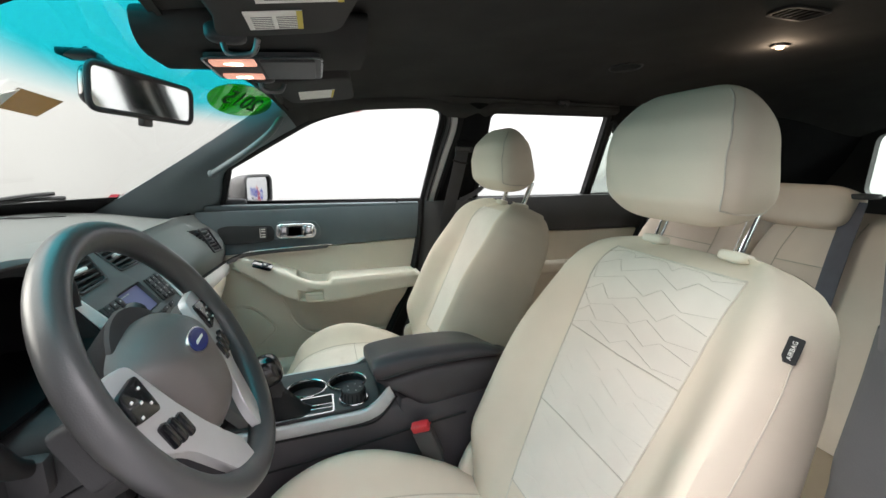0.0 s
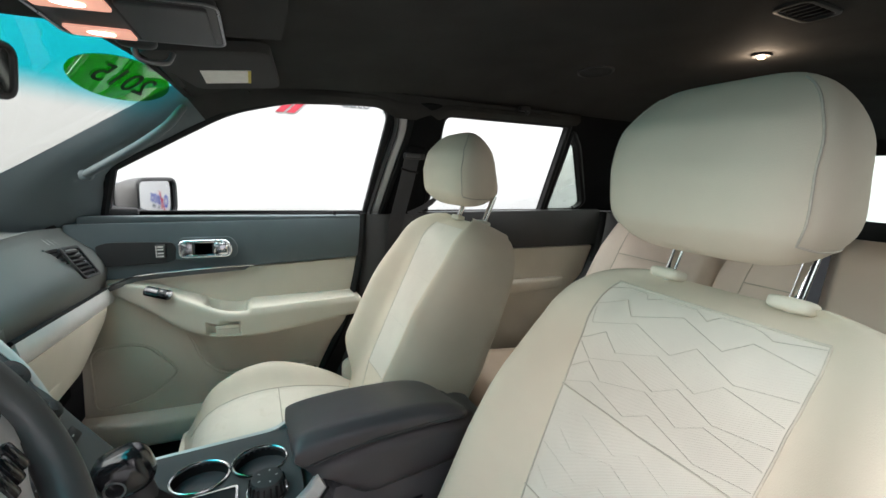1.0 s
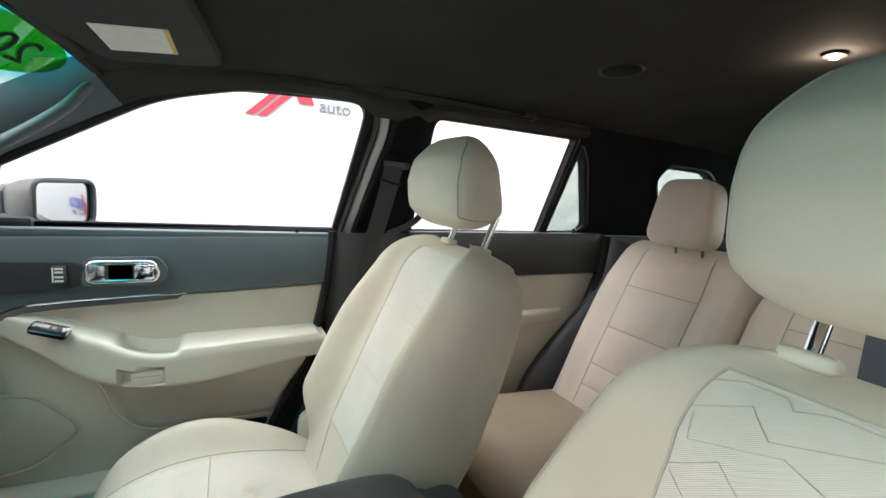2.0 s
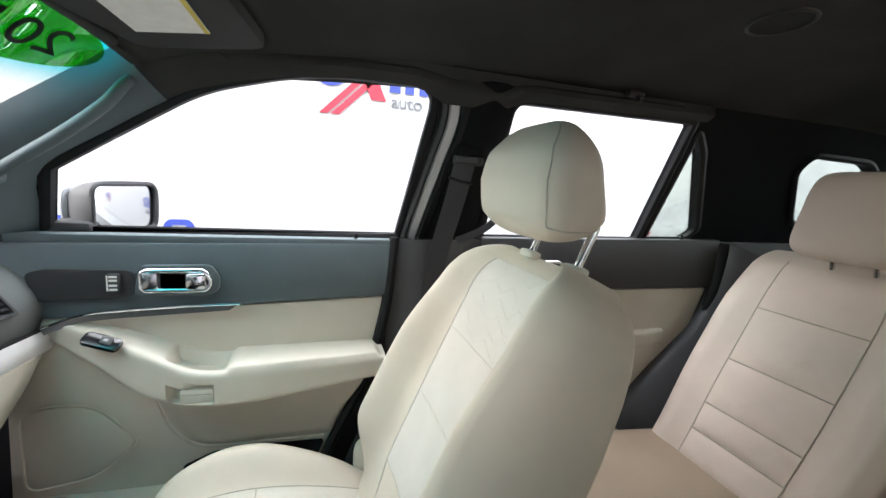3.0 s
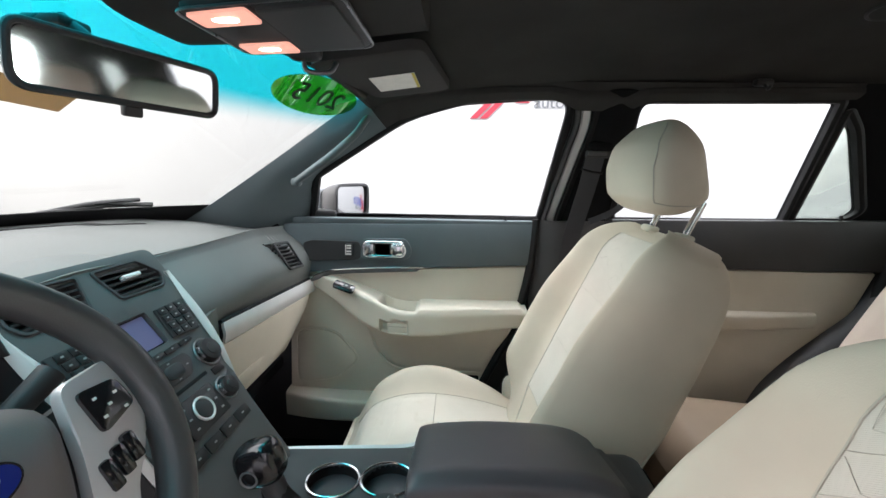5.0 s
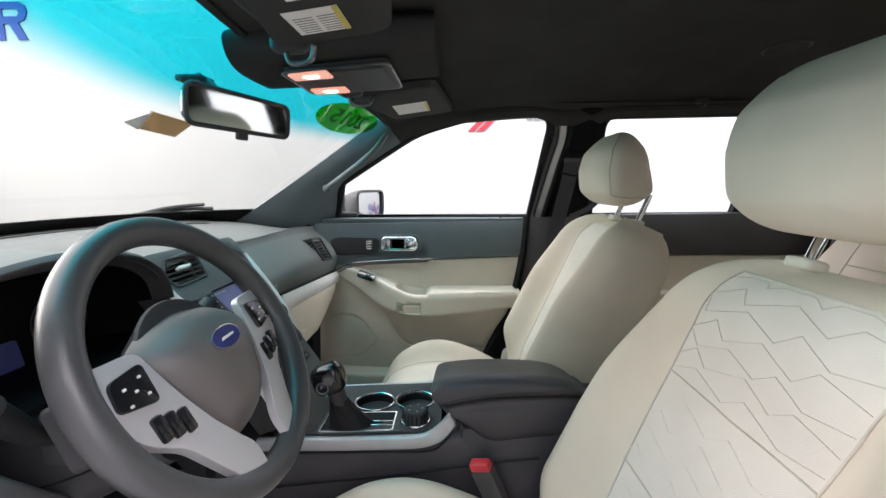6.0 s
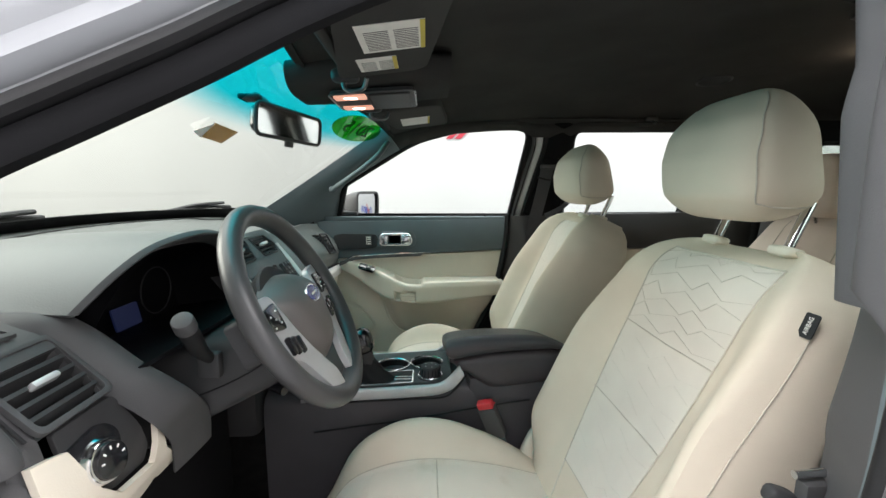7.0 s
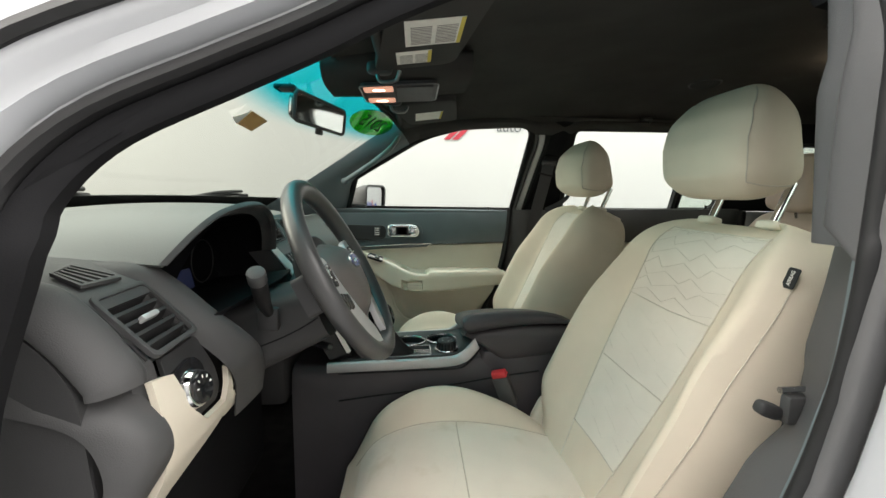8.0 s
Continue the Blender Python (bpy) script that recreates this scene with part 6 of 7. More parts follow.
for c in (-0.557, -0.648):
    cup = part("cup_holder", sheet(lambda u, v, c=c: Vector((c + lerp(0.043, 0.036, v) * math.cos(2 * math.pi * u), YC + 0.018 + lerp(0.038, 0.033, v) * math.sin(2 * math.pi * u), lerp(con_top(c) + 0.001, con_top(c) - 0.065, v))), 28, 7, wrap=True), rubber, con)
    part("cup_base", rod((c, YC + 0.018, con_top(c) - 0.070), (c, YC + 0.018, con_top(c) - 0.062), 0.036, 0.036, 26), rubber, cup)
    part("cup_ring", tube([Vector((c + 0.0435 * math.cos(2 * math.pi * i / 36), YC + 0.018 + 0.0385 * math.sin(2 * math.pi * i / 36), con_top(c) + 0.005)) for i in range(36)], 0.0024, 8, True), satin_chrome, cup, "bright rim")
km = Matrix.Translation((-0.548, -0.064, con_top(-0.548) + 0.002))
kd = part("terrain_dial", rod(km @ Vector((0, 0, 0)), km @ Vector((0, 0, 0.030)), 0.027, 0.0235, 30, 0.004), trim_black, con, "ribbed black drive mode dial")
part("dial_ring", tube([km @ Vector((0.029 * math.cos(2 * math.pi * i / 32), 0.029 * math.sin(2 * math.pi * i / 32), 0.005)) for i in range(32)], 0.0028, 8, True), satin_chrome, kd, "chrome base ring")
part("dial_skirt", rod(km @ Vector((0, 0, -0.003)), km @ Vector((0, 0, 0.004)), 0.034, 0.031, 30, 0.001), trim_grey, kd)
for i in range(18):
    part("rib", box(0.0235, 0.0268, -0.0014, 0.0014, 0.008, 0.025, 0, m=km @ pose(0, 0, 0, 0, 0, 20 * i)), rubber, kd)
for i in range(5):
    part("mark", box(0.012, 0.016, -0.001, 0.001, 0.030, 0.0304, 0, m=km @ pose(0, 0, 0, 0, 0, 72 * i)), mark_grey, kd)
lever = thing("gear_lever", "black gear lever with a chrome-ringed button and slanted boot", "gear lever", (-0.70, -0.062, 0.92))
part("boot", sheet(lambda u, v: (lambda k: Vector((-0.676 - 0.034 * v**0.8 + lerp(0.058, 0.014, v ** 0.55) * k * math.cos(2 * math.pi * u), -0.066 + lerp(0.028, 0.013, v ** 0.6) * k * math.sin(2 * math.pi * u), 0.920 + 0.072 * v)))(1 + 0.045 * math.sin(14 * math.pi * u + 9 * v)), 36, 14, wrap=True, caps=True), rubber, lever)
part("shaft", tube(spline([(-0.695, -0.066, 0.955), (-0.706, -0.067, 0.985), (-0.714, -0.068, 1.01)], 8), lambda t: 0.015 + 0.004 * t, 16), trim_black, lever)
part("grip", blob((-0.722, -0.068, 1.022), (0.033, 0.025, 0.032), (0.65, 0.65), 28, 16, m=pose(0, 0, 0, 0, -18, 0)), gloss_black, lever)
part("grip_ring", tube([Vector((-0.728 + 0.0115 * math.cos(2 * math.pi * i / 24), -0.0925, 1.012 + 0.0115 * math.sin(2 * math.pi * i / 24))) for i in range(24)], 0.0014, 8, True), satin_dark, lever, "chrome button ring")
part("gate_plate", plate(rect(0.150, 0.070, 0.006), lambda a, b, d: Vector((-0.665 + a, -0.062 + b, con_top(-0.665 + a) + 0.003 + d)), 0.003, [rect(0.143, 0.063, 0.005)]), satin_chrome, con)
part("gate_well", plate(rect(0.144, 0.064, 0.005), lambda a, b, d: Vector((-0.665 + a, -0.062 + b, con_top(-0.665 + a) + 0.0025 + d)), 0.001), rubber, con)
for q in (0, 1):
    part("gate_bar", box(-0.640 + 0.002 * q, -0.594, -0.064 - 0.014 * q, -0.060 - 0.014 * q, con_top(-0.62) + 0.004, con_top(-0.62) + 0.007, 0.001), satin_chrome, con)
# armrest lid over its tapering base
LID = [(-0.513, 1.006, 1.018), (-0.508, 0.998, 1.028), (-0.492, 0.986, 1.036), (-0.45, 0.994, 1.042), (-0.39, 1.004, 1.045), (-0.30, 1.010, 1.043), (-0.25, 1.012, 1.034), (-0.218, 1.010, 1.020)]
FOOT = [(-0.500, 0.974, 0.986), (-0.462, 0.955, 0.996), (-0.43, 0.928, 1.002), (-0.395, 0.903, 1.008), (-0.34, 0.910, 1.012), (-0.27, 0.920, 1.014), (-0.2, 0.926, 1.010)]


def arm_body(rows, wide, u, v):
    x, z0, z1 = curve_at(rows, v)
    w = wide * (0.72 + 0.28 * smooth(0.0, 0.12, v)) * (0.85 + 0.15 * smooth(1.0, 0.9, v))
    an = 2 * math.pi * u
    y = -0.012 + w * math.copysign(abs(math.cos(an)) ** 0.3, math.cos(an))
    return Vector((x, y, lerp(z0, z1, 0.5 + 0.5 * math.copysign(abs(math.sin(an)) ** 0.55, math.sin(an))) - 0.24 * max(y + 0.09, 0)))


arm = part("armrest_lid", sheet(lambda u, v: arm_body(LID, 0.106, u, v), 52, 30, wrap=True, caps=True), console_skin, con, "padded black armrest lid")
part("armrest_base", sheet(lambda u, v: arm_body(FOOT, 0.1025, u, v), 44, 26, wrap=True, caps=True), console_skin, con)
for q in (0.010, 0.014):
    part("lid_seam", tube([(lambda p: Vector((p[0], YC - 0.1185, p[1] + q)))(curve_at(LID, lerp(0.30, 0.9, i / 24))) for i in range(25)], 0.0008, 6), trim_grey, arm)
part("rear_body", box(-0.46, -0.12, YC - 0.110, YC + 0.100, 0.44, 0.945, 0.025), console_skin, con)
part("side_groove", tube(spline([(-0.83, YC - 0.1145, 0.812), (-0.731, YC - 0.1155, 0.826), (-0.605, YC - 0.116, 0.842), (-0.417, YC - 0.117, 0.873), (-0.306, YC - 0.117, 0.888)], 20), 0.0022, 6), rubber, con)
part("rail_gap", tube(spline([(-0.83, YC - 0.111, 0.884), (-0.603, YC - 0.1135, 0.8935), (-0.52, YC - 0.114, 0.897), (-0.49, YC - 0.114, 0.915), (-0.462, YC - 0.114, 0.952)], 20), 0.0022, 6), rubber, con)

# ---- front passenger door trim ----
door = thing("door_1", "closed front passenger door with dark upper trim and cream lower trim", "car door", (-0.6, 0.78, 0.45), "structure")


def pl(y0):
    return lambda a, b, d: Vector((a, y0 - d, b))


part("upper_panel", plate(round_poly([(-1.03, 1.258), (-0.205, 1.271), (-0.207, 1.132), (-0.56, 1.116), (-0.95, 1.094), (-1.02, 1.10)], [0.01, 0.004, 0.004, 0.004, 0.01, 0.02]), lambda a, b, d: Vector((a, 0.798 - d - 0.016 * math.sin(math.pi * min(max((1.271 - b) / 0.155, 0), 1)), b)), 0.036, bevel=0.006), pillar_grey, door, "blue-grey grained upper trim")
part("corner_seal", tube(spline([(-0.905, 0.742, 1.404), (-0.942, 0.752, 1.384), (-0.992, 0.760, 1.340), (-1.036, 0.765, 1.290), (-1.072, 0.765, 1.236)], 20), lambda t: 0.010 + 0.012 * math.sin(math.pi * min(t * 0.8, 1)), 12), rubber, door, "black seal at the mirror corner")
part("sill_ledge", box(-1.0, -0.2, 0.762, 0.80, 1.255, 1.279, 0.006), pillar_grey, door)
part("insert", plate(round_poly([(-0.965, 1.09), (-0.56, 1.112), (-0.207, 1.128), (-0.236, 0.985), (-0.60, 0.99), (-0.90, 1.04)], 0.006), pl(0.796), 0.030, bevel=0.005), trim_cream, door, "cream padded insert")
part("lower_panel", plate(round_poly([(-1.02, 1.08), (-0.90, 1.05), (-0.70, 0.98), (-0.236, 0.99), (-0.262, 0.90), (-0.36, 0.71), (-0.42, 0.60), (-1.04, 0.60)], 0.015), pl(0.798), 0.024, bevel=0.006), trim_cream, door, "cream lower panel")


def arm_sec(u, v):
    x = lerp(-0.955, -0.222, v)
    zt = curve_at([(1.088,), (1.080,), (1.045,), (1.002,), (0.999,), (1.000,), (1.000,), (1.001,)], v)[0]
    zb = curve_at([(1.050,), (1.005,), (0.937,), (0.913,), (0.912,), (0.922,), (0.934,), (0.943,)], v)[0]
    yi = curve_at([(0.765,), (0.715,), (0.676,), (0.655,), (0.652,), (0.660,), (0.668,), (0.676,)], v)[0]
    a = 2 * math.pi * u
    yc, hw = (0.80 + yi) / 2, (0.80 - yi) / 2
    zc, hz = (zt + zb) / 2, (zt - zb) / 2
    y = yc + hw * math.copysign(abs(math.cos(a)) ** 0.30, math.cos(a))
    z = zc + hz * math.copysign(abs(math.sin(a)) ** 0.34, math.sin(a))
    if math.sin(a) > 0:
        # the pull cup sinks behind the inner rim, the arm pad swells behind it
        inside = smooth(yi + 0.014, yi + 0.026, y) * (1 - smooth(0.752, 0.762, y))
        z -= 0.030 * inside * smooth(-0.700, -0.684, x) * (1 - smooth(-0.590, -0.577, x))
        z += 0.009 * smooth(-0.580, -0.566, x) * (1 - smooth(-0.245, -0.232, x)) * smooth(yi, yi + 0.01, y)
    # the lower finger pocket
    slot = smooth(-0.695, -0.688, x) * (1 - smooth(-0.607, -0.600, x)) * smooth(0.922, 0.929, z) * (1 - smooth(0.955, 0.962, z))
    if math.cos(a) < 0:
        y += 0.022 * slot
    return Vector((x, y, z))


arm_d = part("armrest", sheet(arm_sec, 150, 170, wrap=True, caps=True), trim_cream, door, "cream moulded armrest sweeping up to the switches")
part("pocket_ledge", box(-0.668, -0.603, 0.659, 0.69, 0.924, 0.956, 0.004), trim_cream, arm_d, "cream finger ledge")
part("ledge_groove", tube([(-0.664, 0.6585, 0.947), (-0.607, 0.6585, 0.945)], 0.0012, 6), seam_light, arm_d)
msd = frame_at((-0.811, 0.688, 1.062), (0.95, -0.12, -0.29), (0.12, 0.86, 0.50))
wsw = part("window_switch", plate(rect(0.070, 0.031, 0.010), on(msd), 0.010, bevel=0.003), gloss_black, arm_d, "black window switch")
part("rocker", box(-0.002, 0.020, -0.009, 0.009, 0.008, 0.015, 0.004, m=msd), trim_grey, wsw)
part("rocker_mark", box(0.004, 0.012, -0.003, 0.003, 0.0148, 0.0154, 0, m=msd), mark_grey, wsw)
hb = part("handle_recess", plate(round_poly([(-0.962, 1.196), (-0.93, 1.206), (-0.775, 1.203), (-0.764, 1.178), (-0.770, 1.146), (-0.80, 1.141), (-0.945, 1.135)], 0.012), pl(0.7515), 0.006, bevel=0.002), trim_black, door, "dark panel behind the lock switch")
hz = part("handle_bezel", plate(round_poly([(-0.772, 1.146), (-0.625, 1.144), (-0.602, 1.158), (-0.600, 1.186), (-0.618, 1.216), (-0.760, 1.215)], 0.018, 6), pl(0.7505), 0.007, bevel=0.003), pillar_grey, door, "blue-grey moulded bezel of the door handle")
part("handle_ring", tube([Vector((x, 0.742, z)) for x, z in round_poly([(-0.757, 1.158), (-0.628, 1.158), (-0.619, 1.176), (-0.630, 1.203), (-0.757, 1.203)], 0.016, 6)], 0.0058, 10, True), chrome, hz, "chrome handle surround")
part("handle_cup", plate(rect(0.118, 0.038, 0.012, -0.692, 1.180), pl(0.7435), 0.003), satin_dark, hz)
part("handle_block", box(-0.754, -0.722, 0.734, 0.744, 1.161, 1.200, 0.008), satin_chrome, hz)
part("handle_lever", box(-0.668, -0.627, 0.727, 0.742, 1.162, 1.199, 0.009), chrome, hz, "chrome pull lever")
part("finger_gap", box(-0.718, -0.671, 0.7405, 0.7415, 1.163, 1.197, 0), gloss_black, hz)
part("lock_switch", box(-0.816, -0.793, 0.736, 0.746, 1.157, 1.197, 0.003), trim_grey, hb)
for z in (1.163, 1.172, 1.183, 1.191):
    part("lock_mark", box(-0.812, -0.797, 0.7345, 0.737, z - 0.0022, z + 0.0022, 0), label_white, hb)
part("lock_line", box(-0.8165, -0.814, 0.7350, 0.737, 1.160, 1.194, 0), label_white, hb)
STRIP_T = [(-0.953, 1.074), (-0.905, 1.096), (-0.867, 1.108), (-0.80, 1.114), (-0.734, 1.118), (-0.65, 1.122), (-0.560, 1.124)]
STRIP_B = [(-0.583, 1.107), (-0.65, 1.104), (-0.734, 1.100), (-0.80, 1.096), (-0.873, 1.089), (-0.945, 1.060)]
part("dark_strip", plate(STRIP_T + STRIP_B, pl(0.750), 0.007, bevel=0.002), satin_dark, door, "dark satin strip that ends in a slant")
part("chrome_strip", tube([(x, 0.7425, z - 0.0015) for x, z in spline(STRIP_T, 30)], 0.0026, 8), chrome, door, "thin bright line along the strip")
part("lock_pin", rod((-0.294, 0.774, 1.274), (-0.294, 0.774, 1.293), 0.0045, 0.0055, 12, 0.001), rubber, door)
sg = part("speaker_grille", plate(round_poly([(-1.00, 0.876), (-0.925, 0.888), (-0.866, 0.876), (-0.788, 0.785), (-0.876, 0.71), (-1.0, 0.69)], 0.03), pl(0.774), 0.008, bevel=0.003), trim_cream, door, "cream speaker grille")
part("grille_edge", tube([Vector((x, 0.7665, z)) for x, z in round_poly([(-1.006, 0.882), (-0.925, 0.894), (-0.860, 0.881), (-0.780, 0.785), (-0.874, 0.703), (-1.006, 0.684)], 0.032, 5)], 0.003, 6, True), trim_cream, sg)


def pocket(u, v):
    x = lerp(-1.04, -0.40, v)
    a = 2 * math.pi * u
    yi = 0.70 + 0.03 * abs(2 * v - 1) ** 3
    zt = 0.668 - 0.012 * math.sin(math.pi * v) + 0.02 * smooth(0.7, 1.0, v)
    yc, hw, zc, hz = (0.80 + yi) / 2, (0.80 - yi) / 2, (zt + 0.575) / 2, (zt - 0.575) / 2
    return Vector((x, yc + hw * math.copysign(abs(math.cos(a)) ** 0.3, math.cos(a)), zc + hz * math.copysign(abs(math.sin(a)) ** 0.3, math.sin(a))))


part("map_pocket", sheet(pocket, 32, 15, wrap=True, caps=True), trim_cream, door, "cream map pocket")

BULGE_L = [(0.925, -0.770), (0.880, -0.745), (0.815, -0.720), (0.775, -0.690), (0.757, -0.655), (0.748, -0.61)]


def bulge(u, v):
    z = lerp(0.930, 0.748, v)
    x = lerp(ramp(-z, *[(-p, q) for p, q in BULGE_L]), lerp(-0.238, -0.335, smooth(0, 1, v)), u)
    k = smooth(0, 0.10, u) * smooth(1.0, 0.93, u) * smooth(1.0, 0.90, v)
    return Vector((x, 0.7755 - k * (0.010 + 0.030 * (1 - v) ** 1.5), z))


part("lower_bulge", sheet(bulge, 31, 25, thick=0.004), trim_cream, door, "cream bulging lower door panel")
part("bulge_edge", tube([bulge(lerp(0.03, 0.985, i / 30), 0.03) + Vector((0, -0.001, 0)) for i in range(31)], 0.0035, 8), trim_cream, door)
# no hollow here: a flat dark plate gives the pocket's inner shade
part("pocket_shade", plate(round_poly([(-0.70, 0.700), (-0.628, 0.731), (-0.506, 0.735), (-0.362, 0.729), (-0.385, 0.670), (-0.69, 0.665)], 0.012), pl(0.776), 0.006), carpet, door, "dark plate for the shade in the map pocket's mouth")
part("swage_line", tube(spline([(-0.765, 0.774, 0.925), (-0.742, 0.774, 0.871), (-0.722, 0.774, 0.812), (-0.671, 0.774, 0.757), (-0.60, 0.774, 0.746), (-0.489, 0.774, 0.744), (-0.363, 0.774, 0.739)], 30), 0.005, 8), trim_cream, door)

# ---- rear passenger door trim ----
rdoor = thing("door_2", "closed rear passenger door with dark upper and beige lower trim", "car door", (0.45, 0.78, 0.45), "structure")
part("upper_panel", plate(round_poly([(0.045, 1.290), (0.93, 1.300), (0.93, 1.134), (0.05, 1.134)], 0.006), lambda a, b, d: Vector((a, 0.799 - d - 0.012 * math.sin(math.pi * min(max((1.29 - b) / 0.16, 0), 1)), b)), 0.036, bevel=0.006), trim_grey, rdoor, "charcoal upper trim")
part("lower_panel", plate(round_poly([(0.05, 1.130), (0.91, 1.130), (0.85, 0.98), (0.76, 0.86), (0.67, 0.74), (0.60, 0.58), (0.05, 0.58)], 0.01), pl(0.798), 0.026, bevel=0.006), trim_cream, rdoor, "beige lower panel")


def rarm(u, v):
    x = lerp(0.08, 0.735, v)
    a = 2 * math.pi * u
    yi, zt, zb = 0.728 + 0.03 * v**4, 0.992, 0.925 + 0.015 * v
    yc, hw, zc, hz = (0.80 + yi) / 2, (0.80 - yi) / 2, (zt + zb) / 2, (zt - zb) / 2
    return Vector((x, yc + hw * math.copysign(abs(math.cos(a)) ** 0.4, math.cos(a)), zc + hz * math.copysign(abs(math.sin(a)) ** 0.45, math.sin(a))))


part("armrest", sheet(rarm, 32, 14, wrap=True, caps=True), trim_cream, rdoor, "beige armrest")
part("handle_ring", tube([Vector((x, 0.745, z)) for x, z in round_poly([(0.16, 1.18), (0.30, 1.18), (0.30, 1.225), (0.16, 1.225)], 0.016, 6)], 0.006, 10, True), chrome, rdoor, "chrome handle surround")
part("handle_lever", box(0.225, 0.29, 0.735, 0.748, 1.188, 1.217, 0.006), chrome, rdoor)
part("door_seal", tube([Vector(p) for p in spline([(0.945, 0.765, 1.29), (0.935, 0.762, 1.14), (0.885, 0.76, 0.985), (0.79, 0.758, 0.86), (0.70, 0.756, 0.74), (0.64, 0.754, 0.58)], 28)], 0.020, 10), rubber, rdoor)
part("lock_pin", rod((0.765, 0.772, 1.292), (0.765, 0.772, 1.315), 0.0045, 0.0055, 12, 0.001), rubber, rdoor)
ARCH = [(0.56, 0.655), (0.600, 0.735), (0.683, 0.832), (0.776, 0.918), (0.86, 1.00), (0.92, 1.12), (0.95, 1.28)]
solid("wheel_arch_trim", sheet(lambda u, v: (lambda p: Vector((p[0] + 0.10 * u * u + 0.004, lerp(0.790, 0.655, u), p[1] + 0.012 * math.sin(math.pi * u) - 0.05 * u * u)))(curve_at(ARCH, v)), 13, 31, thick=0.006), arch_skin, "black curved wheel arch trim beside the rear seat", "wheel arch", "structure")
latchd = thing("seat_side_trim", "beige moulded cover at the rear seat's lower side", "seat trim", (0.74, 0.655, 0.7))
part("cover", blob((0.735, 0.650, 0.775), (0.030, 0.022, 0.085), (0.5, 0.6), 24, 14, m=pose(0, 0, 0, 0, 20, 0)), seat_vinyl_rear, latchd)

# ---- outside mirror ----
mir = thing("side_mirror", "grey-backed outside mirror beside the front passenger window", "side mirror", (-0.93, 0.95, 1.25))
mm = frame_at((-0.835, 0.893, 1.326), (0.44, 0.90, 0), (0.03, 0, 1))


def mshell(u, v):
    a = 2 * math.pi * u
    w, h = 0.090 * (1 - 0.35 * v**2), 0.063 * (1 - 0.4 * v**2)
    return mm @ Vector((w * math.copysign(abs(math.cos(a)) ** 0.4, math.cos(a)), h * math.copysign(abs(math.sin(a)) ** 0.45, math.sin(a)), 0.012 - 0.10 * v))


part("shell", sheet(mshell, 44, 12, wrap=True, caps=False), trim_grey, mir, "charcoal mirror shell")
part("shell_back", plate([(0.074 * math.copysign(abs(math.cos(2 * math.pi * i / 30)) ** 0.4, math.cos(2 * math.pi * i / 30)), 0.043 * math.copysign(abs(math.sin(2 * math.pi * i / 30)) ** 0.45, math.sin(2 * math.pi * i / 30))) for i in range(30)], on(mm @ Matrix.Translation((0, 0, -0.09))), 0.004), white_paint, mir)


def convex(u, v):
    """The bulging glass: a rounded oblong on a ball of 1.2 m."""
    c, e = math.cos(2 * math.pi * u), math.sin(2 * math.pi * u)
    a, b = 0.0815 * v * math.copysign(abs(c) ** 0.36, c), 0.0545 * v * math.copysign(abs(e) ** 0.40, e)
    return mm @ Vector((a, b, 0.006 - (a * a + b * b) / 2.4))


part("mirror_glass", sheet(convex, 48, 20, wrap=True), mirror_dim, mir, "convex mirror glass")
part("rim", tube([mm @ Vector((x, y, 0.008)) for x, y in rect(0.168, 0.114, 0.026)], 0.006, 8, True), trim_black, mir)
part("foot", box(-0.95, -0.86, 0.79, 0.875, 1.272, 1.300, 0.01), trim_black, mir)

# ---- sun visors ----


